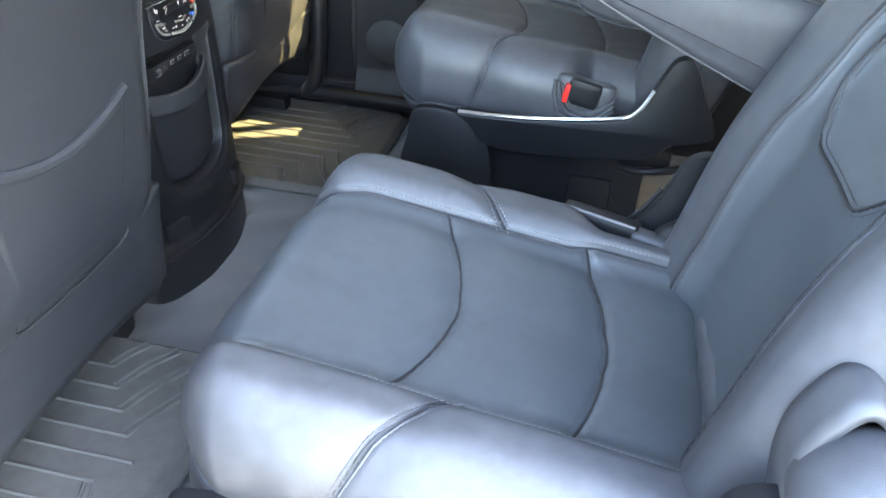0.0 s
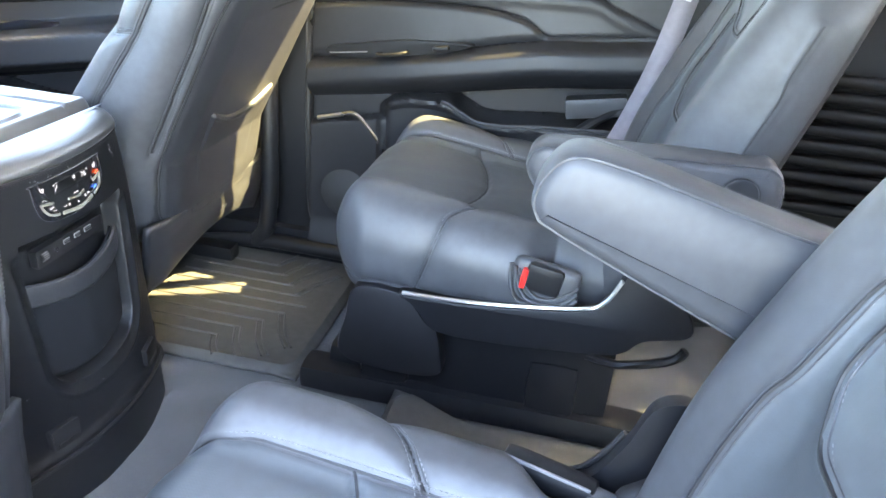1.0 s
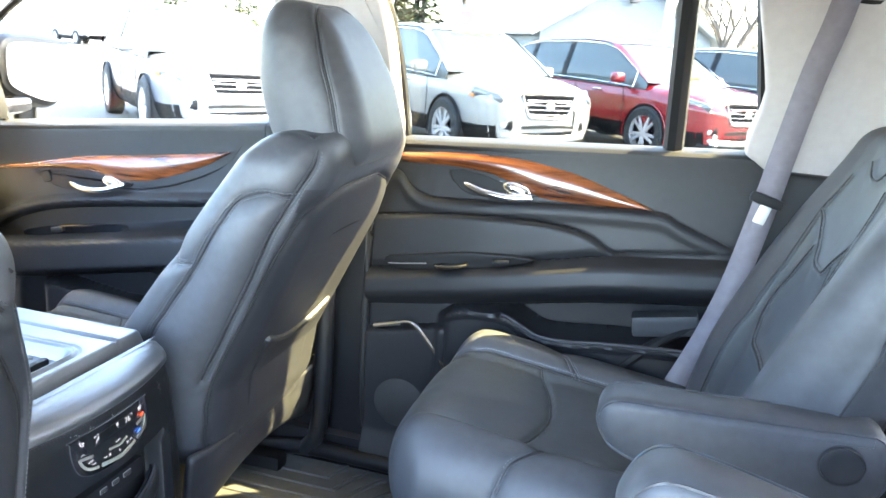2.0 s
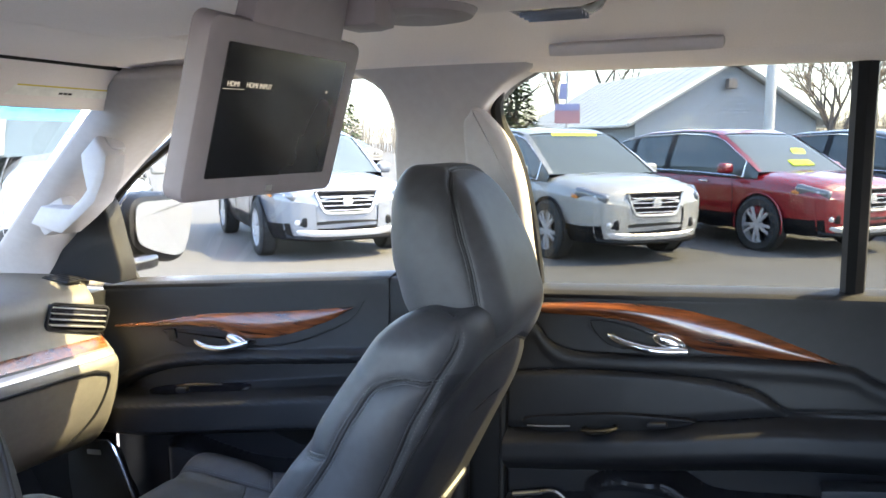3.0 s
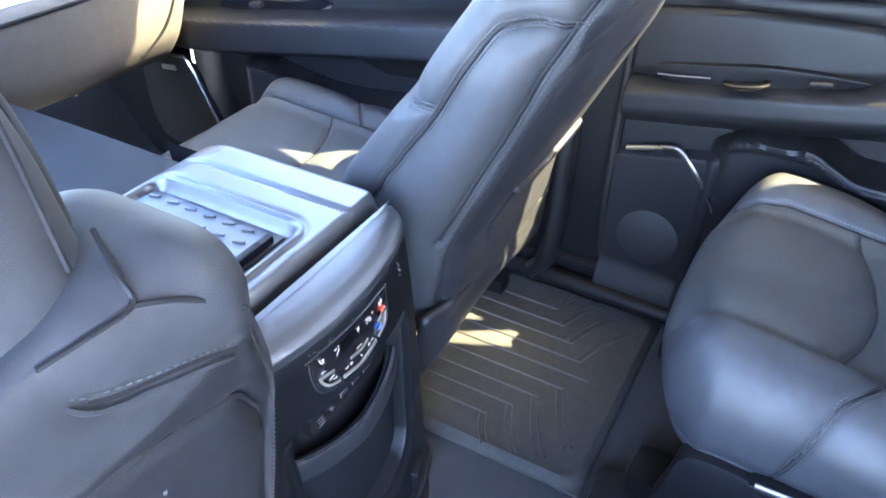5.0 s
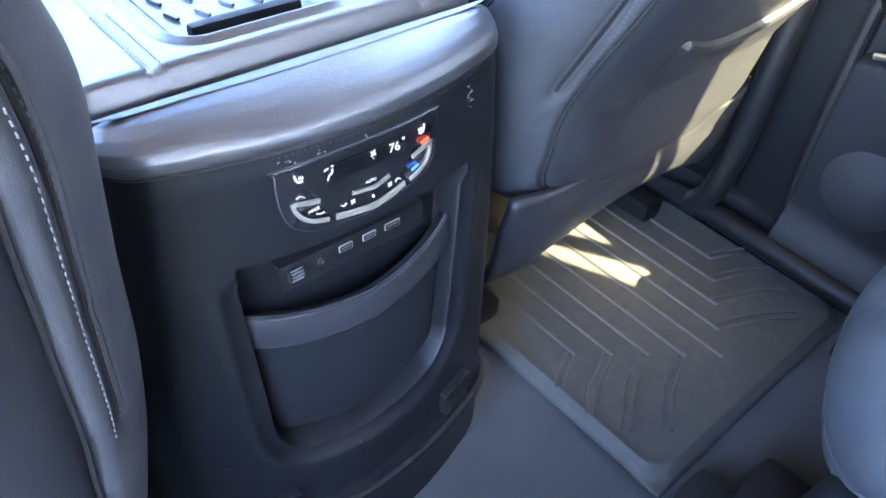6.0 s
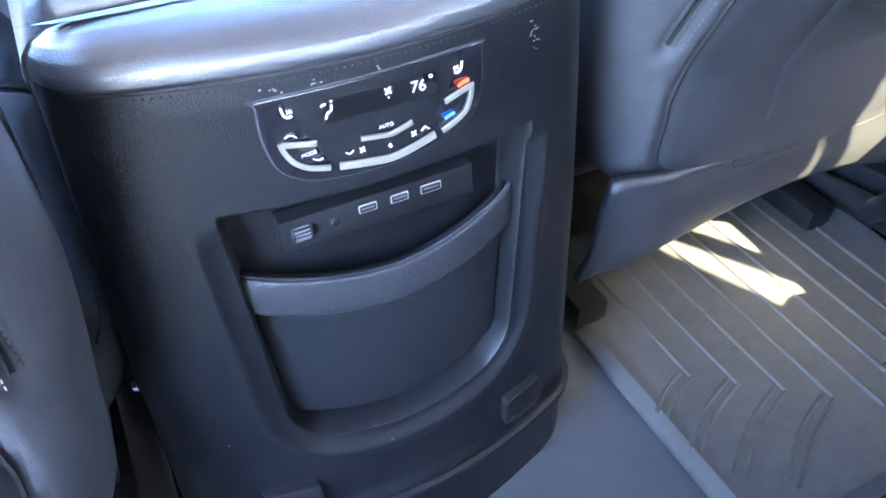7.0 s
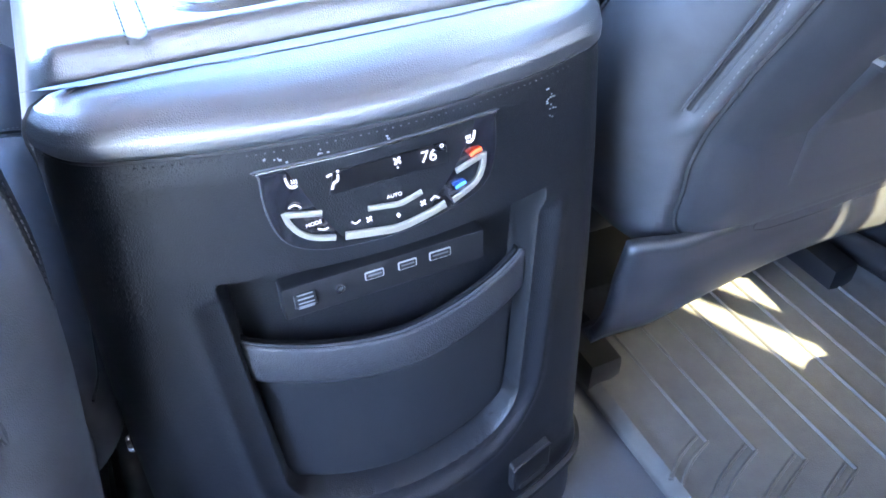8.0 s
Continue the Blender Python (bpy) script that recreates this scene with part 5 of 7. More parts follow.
def rear_y(x, z):
    y = 0.812 + 0.03 * smooth(z, 0.9, 1.2) + 0.0 * x
    y = y - 0.005 * smooth(R_step(x) - z, -0.003, 0.005) - 0.004 * np.exp(-(((z - R_step(x) + 0.016) / 0.014) ** 2)) + 0.003 * np.exp(-(((z - R_step(x)) / 0.003) ** 2))
    pad = smooth(R_bol(x) - z, -0.004, 0.012) * smooth(z - R_top(x), -0.01, 0.02)
    y = y - 0.009 * pad + 0.003 * np.exp(-(((z - R_bol(x)) / 0.004) ** 2))
    a = np.clip((z - R_bot(x)) / (R_top(x) - R_bot(x)), 0, 1)
    y = y - 0.056 * smooth(a, -0.12, 0.5) * (1 - smooth(a, 0.74, 1.0)) * (1 - 0.2 * a) * smooth(a, 0.0, 0.08)
    cave = smooth(R_bot(x) - z, 0.0, 0.012) * smooth(z - R_rim(x), -0.004, 0.006) * smooth(x, -0.24, -0.16)
    y = y + 0.052 * cave
    low = smooth(R_rim(x) - z, -0.002, 0.01) * smooth(x, -0.31, -0.27)
    y = y - 0.034 * low * (1 - 0.25 * smooth(R_rim(x) - z, 0.0, 0.25)) - 0.008 * low * np.exp(-(((R_rim(x) - z - 0.012) / 0.008) ** 2))
    spk = (1 - smooth(x + 0.62 * (0.76 - z) * 0 + x * 0, -0.30, -0.28)) * smooth(0.755 + 0.2 * (x + 0.42) - z, 0.0, 0.012)
    y = y - 0.022 * spk
    return y - 0.02 * smooth(0.50 - z, 0, 0.08)


def door_skin(name, fy, x0, x1, z0, ztop, label, nx, nz):
    d = holder(name, ((x0 + x1) / 2, 0.83, z0), label, "car door", kind="structure")

    def fn(u, v):
        x = x0 + u * (x1 - x0)
        z = z0 + np.minimum(v, 0.94) / 0.94 * (ztop(x) - z0)
        o = np.clip((v - 0.94) / 0.06, 0, 1)
        y = fy(x, z) + 0.045 * o
        return x, y, z + 0.008 * np.sin(o * np.pi / 2) - 0.006 * np.exp(-(((v - 0.935) / 0.006) ** 2))

    ob = part("inner_panel", flipped(sheet(fn, nx, nz)), VINYL, d)
    q = ob.modifiers.new("thick", "SOLIDIFY")
    q.thickness, q.offset = 0.006, -1
    part("outer_panel", slab(x0, x1, 0.905, 0.97, 0.40, float(ztop(x0)) - 0.005, 0.03), PAINT, d)
    return d


def wood_strip(door, fy, top, bot, x0, x1, n=90, m=14, mat=None, thick=0.012, name="wood_inlay", label="glossy reddish burl wood inlay"):
    def fn(u, v):
        x = x0 + u * (x1 - x0)
        z = bot(x) + v * (top(x) - bot(x))
        return x, fy(x, z) - 0.003 - thick * np.sin(np.pi * np.clip(v, 0, 1)) ** 0.7, z

    return part(name, flipped(sheet(fn, n, m)), mat or WOOD, door, label)


def lever(door, fy, pocket, path, lens_at, name="door_handle"):
    o = curve(pocket, 6, True)
    pl = lambda a, b, c: (a, fy(a, b) - c, b)
    h = part(name, prism(o, -0.004, 0.006, 0.004, pl), GLOSS, door, "dark handle recess")
    inner = inset(o if (o[:, 0] * np.roll(o[:, 1], -1) - o[:, 1] * np.roll(o[:, 0], -1)).sum() > 0 else o[::-1], 0.007)
    # flat black sheet paints the shade of a hollow behind the lever
    part("recess", prism(inner, 0.004, 0.0068, 0.0, pl), BLACK, h)
    part("recess_rim", tube(np.stack(pl(inner[:, 0], inner[:, 1], np.full(len(inner), 0.0065)), 1), 0.0014, 6, True), PLASTIC, h)
    p = curve([(x, fy(x, z) - d, z) for x, z, d in path], 10)
    r = np.interp(np.linspace(0, 1, len(p)), [0, 0.12, 0.6, 1], [0.005, 0.009, 0.0105, 0.009])
    part("lever", tube(p, r, 12, flat=0.9), CHROME, h, "curved chrome pull lever")
    bulb = lathe([(0, -1), (0.38, -0.92), (0.71, -0.71), (0.92, -0.38), (1, 0), (0.92, 0.38), (0.71, 0.71), (0.38, 0.92), (0, 1)], 20)
    part("lever_root", moved((bulb[0][:, (2, 1, 0)] * (-0.034, 0.011, 0.0165), bulb[1]), pose(lens_at[0], fy(*lens_at) - 0.012, lens_at[1], 0, 16, 0)), CHROME, h)


LEDGE = material("door_ledge_plastic", (0.026, 0.0265, 0.029), 0.5, spec=0.35, bump=0.15, bump_scale=1000)
door_rear = door_skin("door_2", rear_y, -0.475, 0.34, 0.42, R_sill, "black rear car door panel with wood inlay and armrest", 250, 250)
wt = soft([(-0.425, 1.163), (-0.30, 1.174), (-0.162, 1.176), (-0.08, 1.166), (-0.017, 1.152), (0.07, 1.122), (0.136, 1.098)])
wb = soft([(-0.425, 1.138), (-0.395, 1.138), (-0.30, 1.140), (-0.211, 1.130), (-0.14, 1.104), (-0.09, 1.089), (0.02, 1.089), (0.136, 1.094)])
wood_strip(door_rear, rear_y, wt, wb, -0.425, 0.136)
lever(door_rear, rear_y, [(-0.318, 1.139), (-0.25, 1.139), (-0.18, 1.122), (-0.09, 1.102), (-0.12, 1.088), (-0.178, 1.082), (-0.258, 1.078), (-0.30, 1.10)],
      [(-0.275, 1.108, 0.008), (-0.235, 1.096, 0.016), (-0.18, 1.089, 0.020), (-0.12, 1.0925, 0.016)], (-0.155, 1.106))
edge = np.array([(x, rear_y(np.array([x]), np.array([R_step(x)]))[0] - 0.003, R_step(x) + 0.004) for x in np.linspace(-0.42, 0.33, 80)])
part("trim_edge", tube(edge + (0, 0.003, -0.004), 0.0016, 6), SEAM, door_rear)
# armrest top with bottle ring and window switch
bez = curve([(-0.435, 0.925), (-0.33, 0.947), (-0.237, 0.962), (-0.115, 0.968), (-0.10, 0.963), (-0.156, 0.944), (-0.298, 0.912), (-0.41, 0.903)], 6, True)
bezel = part("switch_bezel", prism(bez, -0.02, 0.006, 0.002, lambda a, b, c: (a, np.minimum(rear_y(a, b + 0 * a), 0.786 + 0 * a) - c, b)), BLACK, door_rear, "dark switch strip on the armrest")
part("cup_rim", tube(np.array([(-0.277 + 0.036 * math.cos(a), 0.768 + 0.02 * math.sin(a), 0.932 + 0.007 * math.cos(a)) for a in np.arange(24) / 24 * 2 * np.pi]), 0.003, 6, True), BLACK, door_rear)
part("cup_well", moved(lathe([(0.0, -0.002), (0.033, -0.001), (0.034, 0.002)], 24), pose(-0.277, 0.768, 0.931, 0, -11, 0)), HOLESHADE, door_rear)
part("ledge_edge", tube(curve([(-0.425, 0.771, 0.915), (-0.39, 0.767, 0.920), (-0.335, 0.767, 0.928)], 6), 0.0016, 6), GREYEDGE, door_rear)
part("window_switch", moved(rbox(0.038, 0.016, 0.012, 0.004, 4, 4, 4), pose(-0.166, 0.772, 0.954, 0, -10, 0)), PLASTIC, door_rear)
part("pull_cup", moved(rbox(0.135, 0.05, 0.045, 0.006, 8, 4, 6), pose(0.19, 0.785, 0.868, 0, -10, 0)), LEDGE, door_rear)
rim = np.array([(x, rear_y(np.array([x]), np.array([R_rim(x) - 0.012]))[0] - 0.002, R_rim(x) - 0.003) for x in np.linspace(-0.155, 0.33, 60)])
part("pocket_rim", tube(rim, 0.0055, 8), LEDGE, door_rear)
part("speaker_trim", tube(curve([(-0.458, 0.785, 0.753), (-0.41, 0.784, 0.766), (-0.366, 0.783, 0.776), (-0.335, 0.782, 0.752), (-0.296, 0.780, 0.705), (-0.27, 0.78, 0.66)], 8), [0.0065] * 41, 8, flat=0.8), CHROME, door_rear, "bright speaker trim strip")
MESH = material("speaker_mesh", (0.012, 0.012, 0.013), 0.6, bump=1.0, bump_scale=500, cells=True)
part("speaker_grille", moved(lathe([(0, 0.012), (0.055, 0.011), (0.068, 0.004), (0.07, -0.004)], 32), pose(-0.385, 0.786, 0.57, 90, 0, 0)), MESH, door_rear)
part("sill_weatherstrip", tube(np.array([(x, 0.889, R_sill(x) + 0.006) for x in np.linspace(-0.475, 0.335, 12)]), 0.007, 6), BLACK, door_rear)
part("lock_pin", moved(lathe([(0, 0.018), (0.004, 0.017), (0.005, 0.0), (0.009, -0.004)], 12), pose(0.235, 0.862, 1.243)), CHROME, door_rear)

RUBSEAL = material("door_seal_rubber", (0.008, 0.008, 0.009), 0.32, spec=0.5)
part("door_seal", tube(curve([(-0.482, 0.806, 1.17), (-0.484, 0.798, 0.95), (-0.484, 0.792, 0.70), (-0.476, 0.788, 0.52), (-0.452, 0.786, 0.455), (-0.405, 0.785, 0.425), (-0.30, 0.785, 0.418), (0.0, 0.785, 0.418)], 8), 0.009, 8), RUBSEAL, door_rear, "black rubber seal round the door edge")
thing("sill_plate", tube(curve([(-0.78, 0.775, 0.372), (-0.62, 0.770, 0.405), (-0.48, 0.762, 0.412), (-0.2, 0.760, 0.410), (0.3, 0.760, 0.410)], 8), 0.020, 10), BLACK, "rolled black sill edge beside the floor mat", "sill", kind="structure")
thing("pillar_edge", tube(curve([(-0.565, 0.758, 1.16), (-0.568, 0.752, 0.9), (-0.57, 0.752, 0.6), (-0.585, 0.76, 0.46), (-0.62, 0.77, 0.40)], 8), 0.022, 10), RUBSEAL, "black rounded edge of the lower door pillar trim", "pillar trim", kind="structure")

# front door
F_sill = ip([(-1.66, 1.105), (-1.571, 1.114), (-0.786, 1.184)])
F_line = soft([(-1.66, 0.80), (-1.60, 0.84), (-1.50, 0.892), (-1.38, 0.928), (-1.2, 0.955), (-1.0, 0.978), (-0.775, 1.006)])
F_top = soft([(-1.66, 0.80), (-1.5, 0.826), (-1.2, 0.875), (-0.868, 0.930), (-0.775, 0.945)])
F_bot = soft([(-1.66, 0.69), (-1.4, 0.735), (-1.1, 0.79), (-0.775, 0.845)])
F_rim = soft([(-1.66, 0.60), (-1.45, 0.70), (-1.35, 0.728), (-1.25, 0.715), (-1.1, 0.705), (-0.775, 0.75)])


def front_y(x, z):
    y = 0.812 + 0.03 * smooth(z, 0.85, 1.15) + 0.0 * x
    y = y - 0.014 * np.exp(-(((z - F_line(x) - 0.006) / 0.010) ** 2)) + 0.02 * smooth(F_line(x) - z, 0.0, 0.015) * smooth(z - F_top(x), -0.005, 0.02)
    a = np.clip((z - F_bot(x)) / (F_top(x) - F_bot(x)), 0, 1)
    y = y - 0.075 * smooth(a, 0, 0.3) * (1 - smooth(a, 0.82, 1.0)) * (1 - 0.2 * a)
    low = smooth(F_rim(x) - z, -0.002, 0.012) * smooth(x, -1.45, -1.36)
    y = y + 0.02 * smooth(F_bot(x) - z, 0, 0.01) * (1 - low) - 0.05 * low
    fr = 1 - smooth(x, -1.66, -1.50)
    return y + 0.03 * fr * smooth(1.0 - z, 0.0, 0.3)


door_front = door_skin("door_1", front_y, -1.655, -0.775, 0.42, F_sill, "black front passenger door panel with wood inlay and chrome lever", 220, 220)
ft = soft([(-1.60, 1.006), (-1.463, 1.030), (-1.30, 1.062), (-1.16, 1.080), (-1.0, 1.098), (-0.866, 1.116)])
fb = soft([(-1.60, 1.000), (-1.463, 1.012), (-1.38, 1.020), (-1.27, 1.024), (-1.20, 1.010), (-1.146, 1.009), (-1.08, 1.020), (-1.0, 1.046), (-0.93, 1.076), (-0.866, 1.112)])
wood_strip(door_front, front_y, ft, fb, -1.60, -0.866)
lever(door_front, front_y, [(-1.45, 1.010), (-1.38, 1.022), (-1.27, 1.024), (-1.20, 1.012), (-1.135, 1.006), (-1.17, 0.992), (-1.26, 0.975), (-1.35, 0.965), (-1.41, 0.982)],
      [(-1.33, 0.990, 0.008), (-1.28, 0.981, 0.018), (-1.22, 0.984, 0.022), (-1.155, 1.004, 0.016)], (-1.195, 1.003))
part("lock_switch", moved(rbox(0.03, 0.012, 0.03, 0.004, 4, 3, 4), pose(-1.405, front_y(np.array([-1.405]), np.array([1.0]))[0] - 0.006, 0.998, 0, -20, 0)), PLASTIC, door_front)
bez = curve([(-1.49, 0.842), (-1.38, 0.868), (-1.25, 0.888), (-1.16, 0.895), (-1.18, 0.872), (-1.30, 0.852), (-1.44, 0.828)], 6, True)
part("switch_bezel", prism(bez, -0.02, 0.012, 0.004, lambda a, b, c: (a, front_y(a, b) - c, b)), GLOSS, door_front)
part("window_switch", moved(rbox(0.035, 0.016, 0.014, 0.004, 4, 4, 4), pose(-1.33, 0.765, 0.875, 0, -10, 0)), PLASTIC, door_front)
# flat near-black sheets on the panel paint the slot's and pocket's inner shade
part("grab_slot", prism(curve([(-1.03, 0.938), (-0.93, 0.952), (-0.83, 0.966), (-0.83, 0.956), (-0.93, 0.94), (-1.02, 0.927)], 5, True), -0.002, 0.004, 0.0, lambda a, b, c: (a, front_y(a, b) - c, b)), HOLESHADE, door_front)
part("pocket_mouth", prism(curve([(-1.10, 0.80), (-0.95, 0.815), (-0.80, 0.83), (-0.80, 0.77), (-0.97, 0.752), (-1.06, 0.762)], 5, True), -0.004, 0.003, 0.0, lambda a, b, c: (a, front_y(a, b) - c, b)), HOLESHADE, door_front)
part("speaker_trim", tube(curve([(-1.72, 0.775, 0.675), (-1.62, 0.772, 0.692), (-1.585, 0.77, 0.685), (-1.54, 0.768, 0.60), (-1.50, 0.766, 0.52)], 8), [0.007] * 33, 8, flat=0.8), CHROME, door_front, "bright speaker trim strip")
grl = part("speaker_grille", prism(curve([(-1.76, 0.665), (-1.60, 0.682), (-1.55, 0.60), (-1.51, 0.52), (-1.53, 0.44), (-1.74, 0.44)], 4, True), 0.0, 0.012, 0.006, lambda a, b, c: (a, 0.79 - c, b)), MESH, door_front)
part("badge", moved(rbox(0.05, 0.004, 0.014, 0.001, 3, 2, 2), pose(-1.665, 0.776, 0.65, 0, -6, 0)), SILVER, grl, "small plain silver badge")
edge = np.array([(-0.795, 0.848, 1.186), (-0.84, 0.838, 1.13), (-0.875, 0.835, 1.085), (-0.95, 0.828, 1.045), (-1.05, 0.822, 1.01), (-1.2, 0.818, 0.985)])
part("trim_edge", tube(curve(edge, 8), 0.003, 6), BLACK, door_front)
part("sill_weatherstrip", tube(np.array([(x, 0.889, F_sill(x) + 0.006) for x in np.linspace(-1.65, -0.78, 12)]), 0.007, 6), BLACK, door_front)

# ---- side glass, frames and dividers ----
def glass_pane(name, outline, label, y_of, thick=0.004, mat=None):
    ob = thing(name, prism(outline, 0.0, thick, 0.0, lambda a, b, c: (a, y_of(a, b) + c, b)), mat or GLASS, label, "window", kind="structure")
    ob.visible_shadow = False
    return ob


gy = lambda x, z: 0.892 - 0.28 * (z - 1.19)
front_ring = curve([(-1.60, 1.10), (-1.64, 1.18), (-1.61, 1.31), (-1.42, 1.455), (-1.243, 1.56), (-1.1, 1.60), (-0.82, 1.635), (-0.745, 1.60), (-0.72, 1.50), (-0.73, 1.35), (-0.74, 1.18)], 6, True)
glass_pane("window_1", front_ring, "clear front side window above the door sill", gy, mat=FRONTGLASS)
glass_pane("window_2", [(-0.47, 1.18), (0.15, 1.22), (0.14, 1.66), (-0.52, 1.66)], "lightly tinted rear side window above the door sill", gy)
glass_pane("window_3", [(0.15, 1.22), (0.34, 1.22), (0.26, 1.66), (0.14, 1.66)], "small tinted quarter window behind the divider", gy)


def frame_bar(name, pts, r, mat, label, flat=1.0):
    return thing(name, tube(curve(pts, 8), r, 8, flat=flat), mat, label, "window frame", kind="structure")


frame_bar("trim_divider", [(0.158, gy(0, 1.21) - 0.012, 1.21), (0.15, gy(0, 1.42) - 0.012, 1.42), (0.142, gy(0, 1.66) - 0.012, 1.66)], 0.021, BLACK, "black upright divider between the rear side windows")
frame_bar("trim_quarter", [(0.345, gy(0, 1.21) - 0.012, 1.21), (0.305, gy(0, 1.42) - 0.012, 1.42), (0.26, gy(0, 1.66) - 0.012, 1.66)], 0.019, BLACK, "black rubber frame of the quarter window")
frame_bar("trim_rear_edge", [(-0.438, gy(0, 1.19) - 0.01, 1.19), (-0.445, gy(0, 1.34) - 0.01, 1.34), (-0.465, gy(0, 1.46) - 0.01, 1.46), (-0.497, gy(0, 1.54) - 0.01, 1.54), (-0.49, gy(0, 1.60) - 0.01, 1.60), (-0.42, gy(0, 1.64) - 0.01, 1.642), (-0.1, gy(0, 1.655) - 0.01, 1.655)], 0.014, BLACK, "black rubber seal round the rear window")
frame_bar("trim_front_edge", [(-1.57, 0.872, 1.12), (-1.60, 0.862, 1.20), (-1.618, 0.843, 1.31), (-1.52, 0.825, 1.40), (-1.38, 0.80, 1.48), (-1.24, 0.78, 1.555), (-1.08, 0.765, 1.608)], 0.012, BLACK, "black rubber seal along the windscreen pillar")
# rear quarter trim with the belt guide
lq = lambda x, z: 0.835 - 0.22 * (z - 1.19)
pillar("pillar_quarter", curve([(0.335, 1.20), (0.31, 1.36), (0.27, 1.52), (0.245, 1.66), (0.8, 1.67), (1.35, 1.66), (1.35, 1.2), (0.8, 1.19)], 4, True), lq, 0.05, TRIMGREY, "pale grey rear quarter trim")
pillar("quarter_lower", [(0.335, 0.36), (1.35, 0.36), (1.35, 1.195), (0.335, 1.205)], lambda x, z: 0.80 + 0 * z, 0.05, PLASTIC, "dark lower quarter panel")


# ---- windscreen pillar, dashboard, visor, roof fittings ----
A0, A1 = np.array([(-1.92, 0.66, 1.16), (-1.803, 0.635, 1.222), (-1.62, 0.62, 1.385), (-1.407, 0.60, 1.56), (-1.28, 0.56, 1.635)]), np.array([(-1.66, 0.845, 1.10), (-1.655, 0.835, 1.22), (-1.60, 0.815, 1.335), (-1.30, 0.755, 1.53), (-1.10, 0.735, 1.63)])


def ap_fn(u, v):
    a = np.stack([np.interp(u, np.linspace(0, 1, 5), A0[:, k]) for k in range(3)], 1)
    b = np.stack([np.interp(u, np.linspace(0, 1, 5), A1[:, k]) for k in range(3)], 1)
    p = a + (b - a) * v[:, None]
    p = p + np.sin(np.pi * v)[:, None] * np.array([0.03, -0.045, 0.0])
    return p[:, 0], p[:, 1], p[:, 2]


for nm, s in (("pillar_windscreen", 1), ("pillar_windscreen_left", -1)):
    d = sheet(ap_fn, 40, 20)
    ob = thing(nm, flipped(d) if s > 0 else flipped(mirror_y(d)), TRIMGREY, "pale grey windscreen pillar trim", "pillar trim", kind="structure")
    q = ob.modifiers.new("thick", "SOLIDIFY")
    q.thickness, q.offset = 0.03, -1
    tri = prism(curve([(-1.515, 1.14), (-1.53, 1.25), (-1.553, 1.345), (-1.572, 1.34), (-1.615, 1.285), (-1.69, 1.21), (-1.75, 1.172), (-1.74, 1.14), (-1.62, 1.14)], 3, True), 0.05, 0.0, 0.006, lambda a, b, c: (a, 0.765 + 0.2 * (a + 1.51) + c, b))
    thing("mirror_trim" if s > 0 else "mirror_trim_left", tri if s > 0 else mirror_y(tri), PLASTIC, "dark triangular trim behind the side mirror", "trim", kind="structure")
grab = holder("grab_handle", (-1.6, 0.66, 1.3), "pale grey grab handle on the windscreen pillar", "grab handle")
go = np.array([(-1.395, 1.509), (-1.444, 1.469), (-1.442, 1.434), (-1.432, 1.388), (-1.455, 1.366), (-1.491, 1.342), (-1.551, 1.346), (-1.585, 1.346), (-1.623, 1.302), (-1.575, 1.287), (-1.521, 1.281), (-1.464, 1.318), (-1.408, 1.359), (-1.373, 1.419), (-1.362, 1.467)])
part("bar", prism(go, 0.055, 0.0, 0.009, lambda a, b, c: (a, 0.60 + c, b)), TRIMGREY, grab)
part("foot", moved(rbox(0.11, 0.05, 0.07, 0.015, 4, 4, 4), pose(-1.60, 0.665, 1.315, 0, -25, 0)), TRIMGREY, grab)
part("foot", moved(rbox(0.06, 0.05, 0.06, 0.015, 4, 4, 4), pose(-1.405, 0.648, 1.485, 0, -40, 0)), TRIMGREY, grab)

# dashboard as a drawn-out section
dash = holder("dashboard", (-1.6, 0.3, 0.7), "black dashboard with wood band, air vents and glovebox", "dashboard")
DS = curve([(-2.02, 1.13), (-1.85, 1.165), (-1.70, 1.165), (-1.585, 1.145), (-1.545, 1.115), (-1.545, 1.07), (-1.535, 1.035), (-1.515, 1.005), (-1.475, 0.97), (-1.472, 0.935), (-1.49, 0.86), (-1.53, 0.78), (-1.60, 0.72), (-1.75, 0.70)], 8)


def dash_fn(u, v):
    y = -0.80 + u * 1.585
    n = len(DS)
    x, z = np.interp(v * (n - 1), np.arange(n), DS[:, 0]), np.interp(v * (n - 1), np.arange(n), DS[:, 1])
    e = 1 - smooth(y, 0.70, 0.785)
    k = 1 - e
    x = x - 0.10 * k * (1 - smooth(z, 1.12, 1.17)) - 0.10 * np.clip(y - 0.45, 0, 1) ** 1.5 * 0.6
    z = z + 0.02 * np.sin(np.pi * np.clip((y + 0.8) / 1.585, 0, 1)) - 0.015
    hood = np.exp(-(((y + 0.45) / 0.22) ** 2)) * smooth(z, 1.0, 1.15)
    return x + 0.03 * hood, y, z + 0.05 * hood


part("dash_pad", flipped(sheet(dash_fn, 120, 110)), DASHPAD, dash)


def dash_at(y, v, lift=0.003):
    x, yy, z = dash_fn(np.array([(y + 0.80) / 1.585]), np.array([v]))
    return np.array([x[0] + lift, yy[0], z[0]])


def dash_band(v0, v1, y0, y1, mat, name, lift, label=""):
    def fn(u, w):
        y = y0 + u * (y1 - y0)
        x, yy, z = dash_fn((y + 0.80) / 1.585, v0 + w * (v1 - v0))
        return x + lift * np.sin(np.pi * np.clip(w, 0.02, 0.98)) ** 0.4, yy, z

    return part(name, flipped(sheet(fn, 60, 8)), mat, dash, label)


